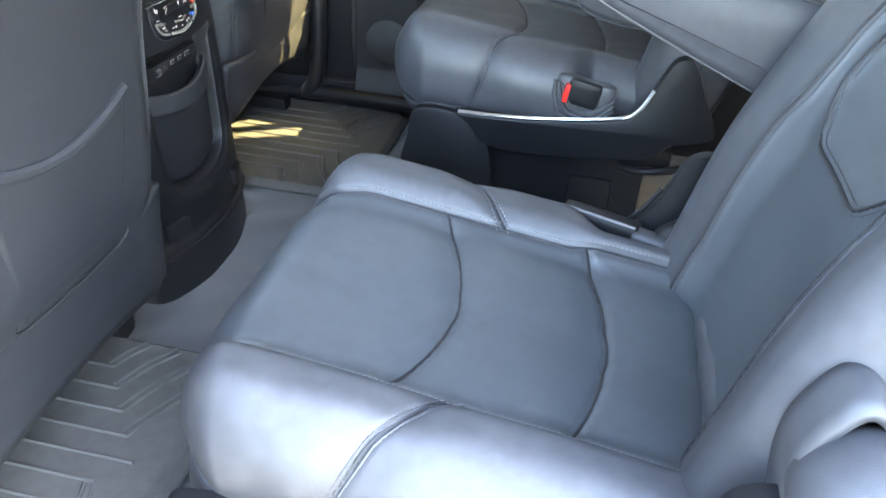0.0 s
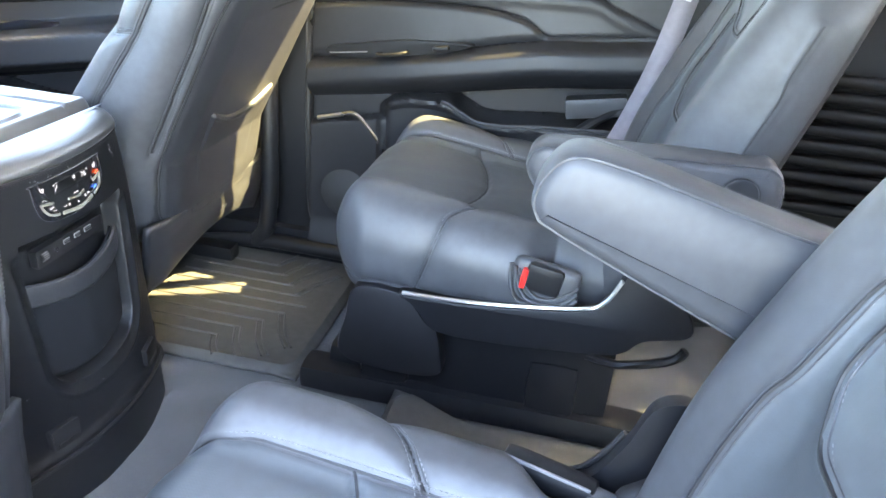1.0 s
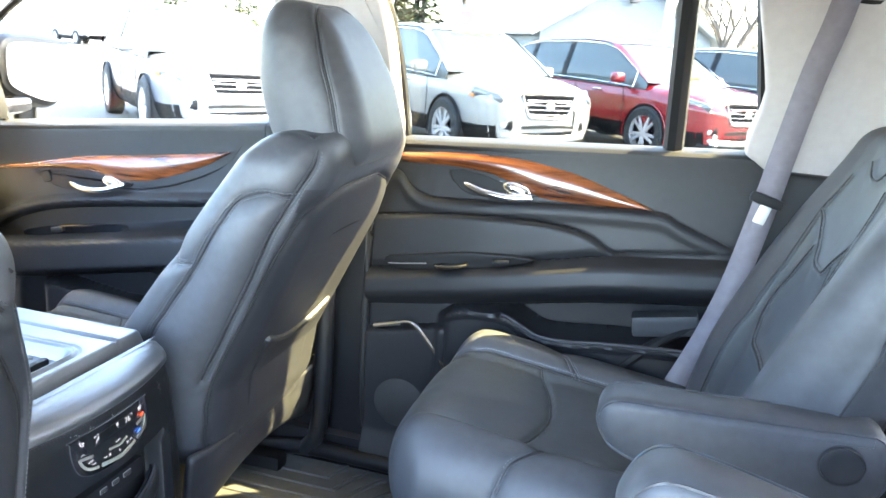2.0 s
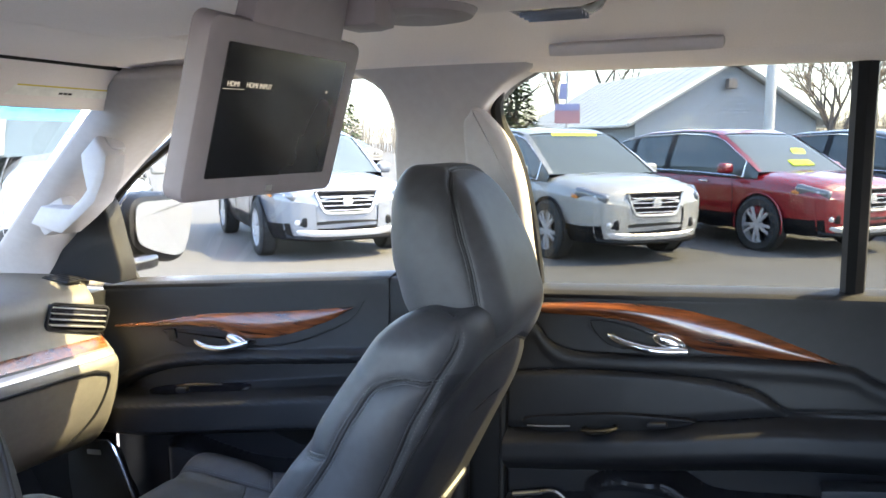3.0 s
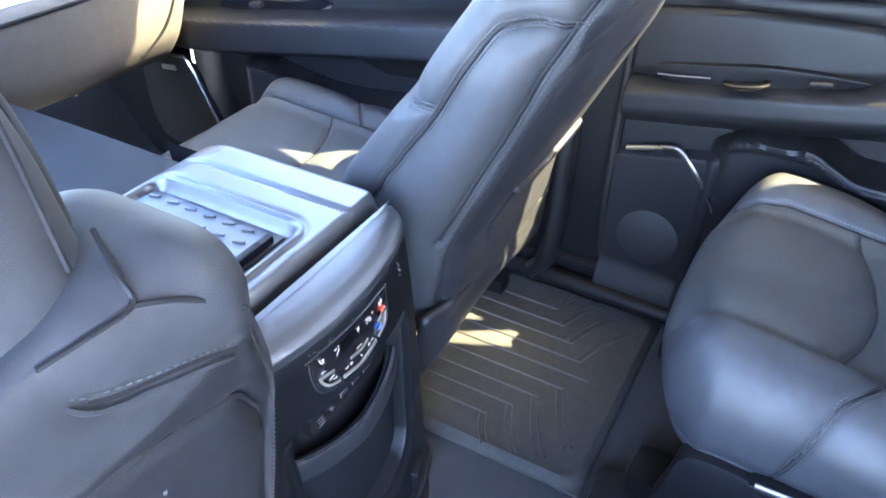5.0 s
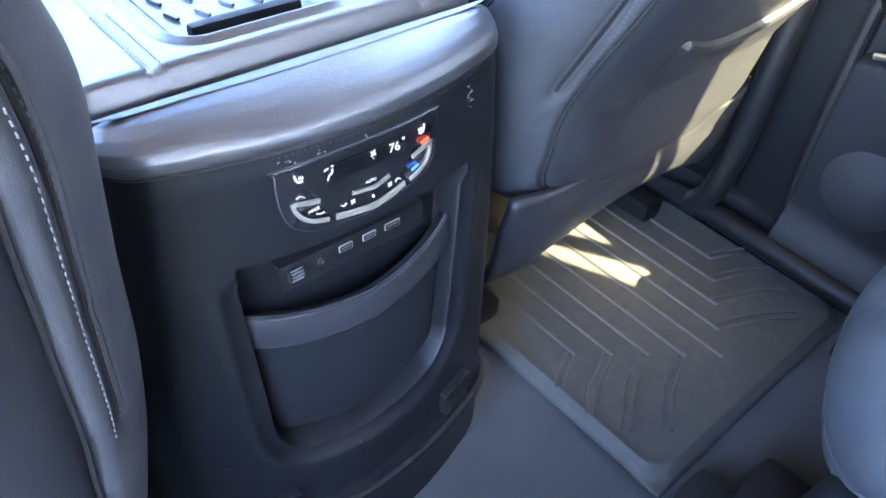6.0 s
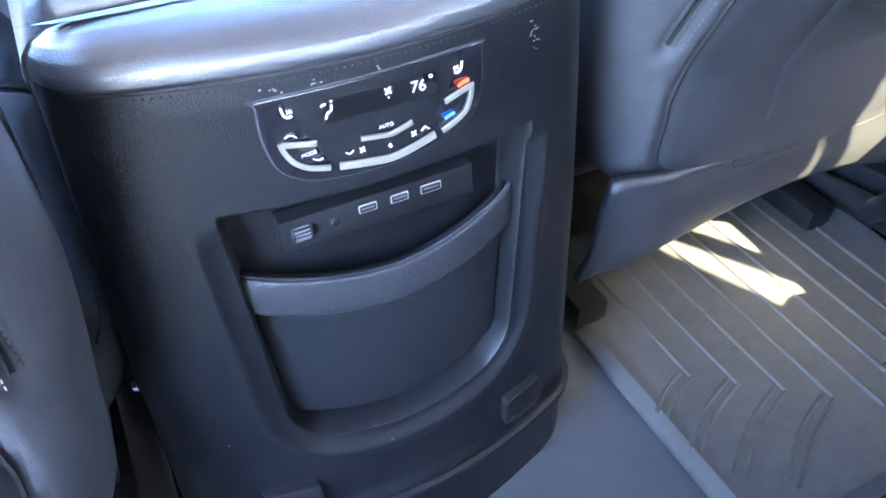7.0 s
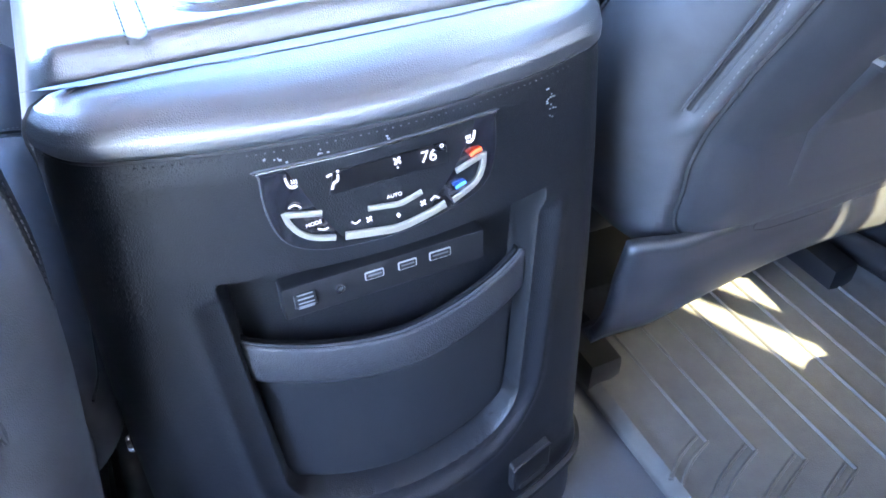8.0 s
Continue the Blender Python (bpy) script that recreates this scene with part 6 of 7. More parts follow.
dash_band(0.50, 0.56, -0.75, 0.755, WOOD, "wood_band", 0.006, "glossy burl wood band")
dash_band(0.57, 0.60, -0.75, 0.755, SILVER, "silver_band", 0.004)
gl = [dash_at(y, v, 0.002) for y, v in [(0.05, 0.66), (0.55, 0.655), (0.65, 0.675), (0.675, 0.71), (0.65, 0.79), (0.60, 0.85)]]
part("glovebox_gap", tube(curve(gl, 8), 0.004, 6), BLACK, dash)
vent = part("air_vent", moved(rbox(0.024, 0.16, 0.062, 0.011, 4, 8, 6), pose(-1.545, 0.645, 1.07, -14, 8, -8)), GLOSS, dash)
part("vent_frame", moved((lambda q_: tube(np.stack([0 * q_[:, 0] + 0.012, q_[:, 0], q_[:, 1]], 1), 0.004, 6, True))(loop2(0.08, 0.032, 0.012)), pose(-1.545, 0.645, 1.07, -14, 8, -8)), BLACK, dash)
for k in range(4):
    part("vent_slat", moved(rbox(0.012, 0.15, 0.003, 0.001, 2, 4, 2), pose(-1.534, 0.645 + 0.003 * (k - 1.5), 1.07 + 0.014 * (k - 1.5), -14, 10, -8)), SILVER, vent)
dv = part("demist_vent", moved(rbox(0.09, 0.06, 0.006, 0.002, 4, 4, 2), pose(-1.64, 0.70, 1.149, 0, 5, 0)), BLACK, dash)
for k in range(4):
    part("vent_slat", moved(rbox(0.085, 0.004, 0.006, 0.001, 2, 2, 2), pose(-1.64, 0.678 + 0.015 * k, 1.151, 0, 5, 0)), PLASTIC, dv)
thing("wall_front", slab(-2.2, -2.05, -0.85, 0.85, 0.3, 1.13, 0.01), BLACK, "dark bulkhead behind the dashboard", "bulkhead", kind="structure")
thing("kick_panel", slab(-2.05, -1.64, 0.78, 0.84, 0.36, 1.10, 0.01), PLASTIC, "dark footwell side panel", "kick panel", kind="structure")
# windscreen
ws = prism([(-0.66, 0.0), (0.66, 0.0), (0.585, 1.0), (-0.585, 1.0)], 0.0, 0.005, 0.0, lambda a, b, c: (-1.93 + 0.60 * b - 0.06 * (1 - (a / 0.66) ** 2) + c * 0.6, a, 1.155 + 0.475 * b + c))
wsob = thing("windscreen", ws, SCREENGLASS, "clear windscreen with a blue shade band", "windscreen", kind="structure")
wsob.visible_shadow = False
BLUEBAND = pane_glass("blue_shade_band", (0.12, 0.45, 0.8))
bd = prism([(-0.61, 0.80), (0.61, 0.80), (0.588, 1.0), (-0.588, 1.0)], 0.002, 0.004, 0.0, lambda a, b, c: (-1.93 + 0.60 * b - 0.06 * (1 - (a / 0.66) ** 2) - 0.006 + c * 0.6, a, 1.155 + 0.475 * b + 0.006 + c))
bo = part("shade_band", bd, BLUEBAND, wsob, "blue tinted band")
bo.visible_shadow = False

# sun visor
visor = holder("sun_visor", (-1.33, 0.45, 1.6), "pale grey sun visor with a printed label", "sun visor")
vo = curve([(0.16, 1.005), (0.16, 0.85), (0.62, 0.83), (0.71, 0.86), (0.762, 0.92), (0.768, 0.97), (0.73, 1.0)], 5, True)
vpl = lambda a, b, c: (-1.295 - 0.075 * (1 - b) / 0.17 + c * 0.8, a, 1.648 - 0.08 * (1 - b) / 0.17 - c * 0.5)
part("pad", prism(vo, -0.008, 0.010, 0.006, vpl), LINER, visor)
PAPER = material("label_paper", (0.75, 0.73, 0.68), 0.7)
YEL = material("yellow_print", (0.65, 0.5, 0.05), 0.7)
lb = part("label", prism([(0.345, 0.880), (0.625, 0.886), (0.638, 0.918), (0.357, 0.918)], 0.008, 0.0106, 0.0, vpl), PAPER, visor, "white warning label with a yellow band")
part("label_band", prism([(0.362, 0.918), (0.594, 0.918), (0.594, 0.923), (0.362, 0.923)], 0.008, 0.0107, 0.0, vpl), YEL, visor)
for k in range(3):
    part("print_bar", prism([(0.462 + 0.011 * k, 0.892), (0.471 + 0.011 * k, 0.892), (0.471 + 0.011 * k, 0.900), (0.462 + 0.011 * k, 0.900)], 0.0105, 0.0112, 0.0, vpl), BLACK, lb)
part("edge_gap", tube(curve([vpl(0.16, 1.012, 0.006), vpl(0.45, 1.012, 0.006), vpl(0.74, 1.008, 0.006)], 6), 0.0045, 6), BLACK, visor)

# drop-down screen
scr = holder("drop_down_screen", (-0.46, 0.0, 1.64), "grey fold-down screen showing an input message", "screen")
U_, N_ = Vector((0.28, 0, 0.96)).normalized(), Vector((0.96, 0, -0.28)).normalized()


def sp(a, b, c):
    return (-0.468 + U_.x * b + N_.x * c, a + 0 * b, 1.522 + U_.z * b + N_.z * c)


SHELL = material("screen_shell", (0.205, 0.178, 0.186), 0.55, bump=0.15, bump_scale=1300, vary=0.05)
part("bezel", prism(loop2(0.132, 0.089, 0.014) + (0.0, 0), -0.020, 0.002, 0.006, sp), SHELL, scr)
part("rear_cover", prism(loop2(0.128, 0.085, 0.014) + (0.0, 0), -0.021, -0.027, 0.006, sp), SHELL, scr)
PANEL = material("screen_glass", (0.010, 0.010, 0.011), 0.22, vary=0.05)
disp = part("display", prism(loop2(0.1035, 0.0655, 0.002, 2) + (-0.001, 0.001), 0.0005, 0.0032, 0.0004, sp), PANEL, scr)
part("hinge_neck", prism([(-0.075, 0.07), (0.09, 0.07), (0.085, 0.14), (-0.07, 0.14)], -0.022, 0.0, 0.005, sp), SHELL, scr)
for y in (-0.105, 0.125):
    part("hinge_block", moved(rbox(0.06, 0.055, 0.04, 0.01, 4, 4, 4), pose(-0.435, y, 1.643)), SHELL, scr)
TEXT = glowing("screen_text", (0.95, 0.85, 0.65), 0.028)
q = Matrix(((0, U_.x, N_.x), (1, 0, 0), (0, U_.z, N_.z)))
e = q.to_euler()
tr = [math.degrees(a) for a in e]
words("lettering", "HDMI", sp(-0.0892, 0.0282, 0.0036), 0.0072, TEXT, disp, tr)
words("lettering", "HDMI INPUT", sp(-0.0497, 0.0286, 0.0036), 0.0072, TEXT, disp, tr)
part("underline", prism([(-0.1036, 0.0230), (-0.072, 0.0238), (-0.072, 0.0242), (-0.1036, 0.0234)], 0.003, 0.0036, 0.0, sp), TEXT, disp)
part("lamp_dot", prism(loop2(0.0014, 0.0014, 0.0006) + (0.0724, 0.030), 0.003, 0.0037, 0.0, sp), TEXT, disp)
part("badge", prism(loop2(0.005, 0.003, 0.001) + (0.002, -0.079), 0.0015, 0.003, 0.0, sp), SILVER, scr, "small plain emblem")
# overhead console, roof vent and courtesy lamp
oc = holder("overhead_console", (-0.45, 0, 1.68), "pale grey overhead console round the screen", "overhead console")
part("shell", moved(rbox(0.80, 0.52, 0.05, 0.024, 24, 20, 6), pose(-0.58, 0.03, 1.682)), LINER, oc)
part("lamp_lens", moved(lathe([(0, -0.006), (0.05, -0.012), (0.07, -0.008), (0.078, 0.004)], 28), pose(-0.405, 0.205, 1.656)), SHELL, oc)
thing("headliner_panel", moved(rbox(0.34, 1.10, 0.035, 0.016, 10, 20, 4), pose(-1.10, 0.0, 1.672, 0, -3, 0)), LINER, "raised pale grey headliner panel behind the visors", "headliner panel", kind="structure")
av = holder("roof_air_vent", (-0.27, 0.30, 1.69), "black gloss round roof air vent", "air vent")
part("housing", moved(lathe([(0, -0.012), (0.05, -0.014), (0.062, -0.008), (0.075, 0.014)], 30), pose(-0.265, 0.335, 1.676)), GLOSS, av)
for k in range(3):
    part("blade", moved(rbox(0.085, 0.006, 0.012, 0.002, 3, 2, 2), pose(-0.265, 0.315 + 0.02 * k, 1.662, 30, 0, 0)), CHROME, av)
HANDLE = material("roof_handle_plastic", (0.46, 0.42, 0.41), 0.6, bump=0.2, bump_scale=1200, vary=0.05)
rh = holder("grab_handle", (-0.2, 0.68, 1.655), "flush grey grab handle above the rear window", "grab handle")
part("bar", moved(rbox(0.29, 0.055, 0.024, 0.008, 12, 5, 4), pose(-0.215, 0.668, 1.660, 22, 0, 0)), HANDLE, rh)
# belt cover on the pillar, belt webbing
pillar("pillar_belt_cover", curve([(-0.535, 1.545), (-0.515, 1.558), (-0.465, 1.50), (-0.438, 1.42), (-0.430, 1.30), (-0.432, 1.19), (-0.51, 1.19), (-0.515, 1.38), (-0.545, 1.42), (-0.547, 1.52)], 5, True), lambda x, z: lean(x, z) - 0.045, 0.045, TRIMGREY, "pale grey belt cover on the pillar")


def webbing(name, pts, wid, label, across=(1, 0, 0)):
    p = curve(pts, 10)
    h = holder(name, tuple(pts[-1]), label, "seat belt")
    A = np.array(across, float)
    V = np.concatenate([p - A * wid / 2, p + A * wid / 2])
    n = len(p)
    ob = part("webbing", (V, [[i, i + 1, n + i + 1, n + i] for i in range(n - 1)]), BELT, h)
    q = ob.modifiers.new("thick", "SOLIDIFY")
    q.thickness = 0.0016
    return h


belt = webbing("seat_belt", [(0.425, 0.752, 1.62), (0.405, 0.748, 1.50), (0.378, 0.742, 1.385), (0.350, 0.728, 1.24), (0.328, 0.718, 1.12), (0.298, 0.712, 0.98), (0.262, 0.715, 0.86), (0.225, 0.725, 0.76)], 0.047, "grey seat belt webbing hanging beside the chair", (0.93, -0.1, -0.3))
part("belt_stop", moved(rbox(0.062, 0.016, 0.02, 0.005, 4, 3, 3), pose(0.335, 0.717, 1.160, 0, 16, 0)), BLACK, belt)
part("tongue", moved(rbox(0.022, 0.005, 0.036, 0.002, 3, 2, 4), pose(0.330, 0.710, 1.134, 0, 16, 0)), SILVER, belt, "chrome belt tongue")
part("retractor_mouth", tube(curve([(0.375, 0.772, 1.575), (0.40, 0.765, 1.535), (0.45, 0.765, 1.525), (0.49, 0.768, 1.53)], 8), 0.006, 6), BLACK, belt)
part("loop_guard", tube(curve([(0.10, 0.775, 0.74), (0.15, 0.772, 0.80), (0.22, 0.77, 0.86), (0.27, 0.775, 0.88)], 8), 0.012, 8), BLACK, belt)
# third row in the dark behind the chairs
row3 = holder("third_row_bench", (0.95, 0.0, 0.40), "black third-row bench folded in the shadow", "car seat")
part("seat_block", moved(rbox(0.55, 1.4, 0.30, 0.06, 10, 20, 8), pose(1.12, 0, 0.60)), LEATHER, row3)
part("backrest", moved(rbox(0.14, 1.4, 0.55, 0.05, 8, 20, 14), pose(1.33, 0, 0.95, 0, 12, 0)), LEATHER, row3)
bel = holder("ribbed_panel", (0.8, 0.76, 0.75), "black ribbed plastic panel behind the chair", "trim panel")
for k in range(9):
    part("rib", moved(rbox(0.40, 0.03, 0.026, 0.011, 4, 3, 3), pose(0.78, 0.748, 0.72 + 0.034 * k)), BLACK, bel)
thing("wall_rear", slab(1.42, 1.48, -0.85, 0.85, 0.35, 1.2, 0.01), BLACK, "dark tailgate trim", "tailgate", kind="structure")
# tailgate glass and left quarter trim: unseen, added to keep rear daylight out
thing("window_tailgate", moved(rbox(0.006, 1.5, 0.52, 0.002, 2, 2, 2), pose(1.44, 0, 1.45, 0, -8, 0)), PRIVACY, "dark privacy glass of the tailgate", "window", kind="structure")
pillar("pillar_quarter_left", curve([(0.335, 1.20), (0.31, 1.36), (0.27, 1.52), (0.245, 1.66), (0.8, 1.67), (1.35, 1.66), (1.35, 1.2), (0.8, 1.19)], 4, True), lq, 0.05, TRIMGREY, "pale grey rear quarter trim", -1)
# plain closing walls on the side where the door stands open
thing("wall_left_front", slab(-1.66, -0.775, -0.95, -0.86, 0.36, 1.18, 0.02), PLASTIC, "closed black driver door panel", "car door", kind="structure")
thing("wall_left_rear", slab(0.60, 1.45, -0.92, -0.82, 0.36, 1.2, 0.02), PLASTIC, "dark rear quarter panel", "quarter panel", kind="structure")

# open door out of view, added to cut daylight from the front left
ajar = holder("door_3", (-0.47, -0.90, 0.42), "black rear car door standing wide open", "car door", kind="structure")
swing = pose(-0.47, -0.90, 0.0, 0, 0, -68)
part("inner_panel", moved(rbox(0.82, 0.10, 0.80, 0.035, 10, 4, 10), swing @ pose(0.41, 0.0, 0.82)), VINYL, ajar)
part("outer_panel", moved(rbox(0.84, 0.05, 0.84, 0.022, 8, 3, 8), swing @ pose(0.42, -0.065, 0.82)), PAINT, ajar)
part("window_frame", moved(tube(curve([(0.03, -0.03, 1.2), (0.04, 0.01, 1.45), (0.10, 0.05, 1.62), (0.40, 0.06, 1.65), (0.68, 0.05, 1.62), (0.74, 0.0, 1.45), (0.78, -0.03, 1.2)], 8), 0.024, 8), swing), BLACK, ajar)

# side mirror outside
mir = holder("side_mirror", (-1.6, 1.05, 1.15), "black side mirror on the passenger door", "side mirror")
mo = curve([(0.92, 1.345), (1.0, 1.352), (1.17, 1.34), (1.185, 1.30), (1.16, 1.20), (1.10, 1.14), (0.98, 1.165), (0.90, 1.21), (0.89, 1.30)], 5, True)
part("housing", prism(mo, -1.72, -1.60, 0.03, lambda a, b, c: (c - 0.1 * (a - 0.9), a, b)), BLACK, mir)
MIRROR = material("mirror_glass", (0.85, 0.87, 0.88), 0.03, metal=1.0, vary=0.0, rough_vary=0.01)
mm = inset(mo if (mo[:, 0] * np.roll(mo[:, 1], -1) - mo[:, 1] * np.roll(mo[:, 0], -1)).sum() > 0 else mo[::-1], 0.022)
part("mirror_pane", prism(mm, -1.602, -1.597, 0.0, lambda a, b, c: (c - 0.1 * (a - 0.9), a, b)), MIRROR, mir, "mirror glass")
part("arm", moved(rbox(0.10, 0.12, 0.05, 0.02, 4, 4, 4), pose(-1.64, 0.93, 1.16)), GLOSS, mir)


# ---- outside: lot, parked cars, building, trees ----
ASPHALT = material("sunlit_asphalt", (0.085, 0.08, 0.072), 0.9, bump=0.8, bump_scale=90, vary=0.22, scale=25, blotch=0.25)
g = 2500.0
rings = [0.0, 1.0, 3.0, 8.0, 20.0, 60.0, 200.0, 700.0, g]
gv, gf = [], []
for r in rings:
    for k in range(48):
        a = k / 48 * 2 * math.pi
        gv.append((r * math.cos(a), r * math.sin(a), 0.0 if r < 90 else -0.002 * (r - 90) * 0.2))
for i in range(len(rings) - 1):
    for k in range(48):
        gf.append([i * 48 + k, (i + 1) * 48 + k, (i + 1) * 48 + (k + 1) % 48, i * 48 + (k + 1) % 48])
thing("ground", (np.array(gv), gf), ASPHALT, "pale worn asphalt of a car lot in sun", "ground", kind="structure")

TYRE = material("tyre_rubber", (0.02, 0.02, 0.02), 0.8)
ALLOY = material("alloy_wheel", (0.50, 0.50, 0.51), 0.34, metal=0.45, coat=0.4)
# glass base lightened to stand in for the bright sky it reflects
SKYGLASS = material("dark_car_glass", (0.075, 0.092, 0.092), 0.06, spec=0.5, rough_vary=0.02)
LAMP = material("headlamp_lens", (0.13, 0.14, 0.155), 0.12, metal=0.3, coat=1.0)
AMBER = material("amber_lens", (0.6, 0.2, 0.03), 0.3)
HIVIS = material("bright_tag", (0.62, 0.80, 0.03), 0.6, vary=0.05)


def paint(name, c):
    return material(name, c, 0.32, coat=1.0, vary=0.03, rough_vary=0.04)


CX = np.array([-3.95, -3.88, -3.7, -3.2, -2.8, -1.5, -0.6, -0.2, 0.2, 0.5, 0.70, 0.82, 0.90, 0.95, 0.985])
C_hw = np.array([0.66, 0.80, 0.90, 0.945, 0.955, 0.955, 0.95, 0.945, 0.935, 0.91, 0.872, 0.81, 0.72, 0.60, 0.42])
C_sh = np.array([0.90, 1.0, 1.05, 1.06, 1.05, 1.03, 1.02, 1.01, 0.985, 0.955, 0.925, 0.885, 0.84, 0.79, 0.73])
C_tp = np.array([0.95, 1.04, 1.07, 1.07, 1.06, 1.05, 1.05, 1.10, 1.09, 1.06, 1.025, 0.985, 0.935, 0.875, 0.80])
C_sl = np.array([0.60, 0.48, 0.38, 0.30, 0.28, 0.27, 0.27, 0.27, 0.28, 0.28, 0.27, 0.28, 0.29, 0.31, 0.34])


def car_body(u, v):
    """u: from the tail (0) to the nose (1); v: from the right sill over the bonnet (0.5) to the left sill."""
    x = CX[0] + u * (CX[-1] - CX[0])
    hw, sh, tp, sl = (np.interp(x, CX, c) for c in (C_hw, C_sh, C_tp, C_sl))
    t = np.abs(v - 0.5) * 2
    ks = np.array([0.0, 0.28, 0.40, 0.46, 0.60, 0.78, 0.92, 1.0])
    yy = np.array([0.0, 0.62, 0.86, 0.955, 1.0, 0.995, 0.965, 0.90])
    y = hw * np.interp(t, ks, yy) * np.sign(0.5 - v)
    z = np.interp(t, ks, np.arange(8))
    lv = np.stack([tp, sh + 0.8 * (tp - sh), sh + 0.25 * (tp - sh), sh - 0.05, 0.45 * sh + 0.55 * 0.72, 0.58 + 0 * x, sl + 0.12, sl], 1)
    k = np.clip(z.astype(int), 0, 6)
    f = z - k
    i = np.arange(len(x))
    return x, y, lv[i, k] * (1 - f) + lv[i, k + 1] * f


GX = np.array([-3.86, -3.7, -3.4, -2.8, -1.9, -1.3, -0.95, -0.45, -0.12])
G_r = np.array([1.10, 1.36, 1.56, 1.66, 1.70, 1.68, 1.60, 1.30, 1.08])


def cabin(u, v):
    x = GX[0] + u * (GX[-1] - GX[0])
    hw = np.interp(x, CX, C_hw) * 0.94
    r = np.interp(x, GX, G_r)
    b = np.interp(x, CX, C_sh) - 0.03
    t = np.abs(v - 0.5) * 2
    narrow = 1 - 0.20 * (r - b) / 0.7
    y = np.interp(t, [0, 0.45, 0.58, 0.66, 1.0], [0, 0.78, 0.93, 1.0, 1.0]) * hw * (narrow + (1 - narrow) * smooth(t, 0.6, 1.0)) * np.sign(0.5 - v)
    z = np.interp(t, [0, 0.45, 0.58, 0.66, 1.0], [1.0, 0.985, 0.95, 0.88, 0.0])
    return x, y, b + z * np.maximum(r - b, 0.02)


def lifted(fn, u, v, nu, nv, d):
    """A patch of a skin, raised by d."""
    V, F = sheet(fn, nu, nv, u, v)
    return V + normals(V, F) * d, F


def wheel_mesh(r=0.39, w=0.23):
    tyre = lathe([(r * 0.66, -w / 2), (r * 0.90, -w / 2), (r * 0.985, -w * 0.38), (r, -w * 0.2), (r, w * 0.2), (r * 0.985, w * 0.38), (r * 0.90, w / 2), (r * 0.66, w / 2)], 36)
    rim = lathe([(r * 0.70, w * 0.44), (r * 0.655, w * 0.47), (r * 0.63, w * 0.30), (r * 0.60, 0.0)], 36)
    sp = [moved(rbox(r * 0.62, 0.046, 0.03, 0.010, 4, 3, 2), pose(0, 0, w * 0.40, 0, 0, 36 * k + (6 if k % 2 else -6)) @ pose(r * 0.37, 0, 0)) for k in range(10)]
    hub = lathe([(0, w * 0.43), (0.05, w * 0.43), (0.06, w * 0.36), (0.06, 0)], 20)
    back = lathe([(0, w * 0.05), (r * 0.62, w * 0.05)], 24)
    return tyre, rim, unite(*sp), hub, back


WHEEL = wheel_mesh()


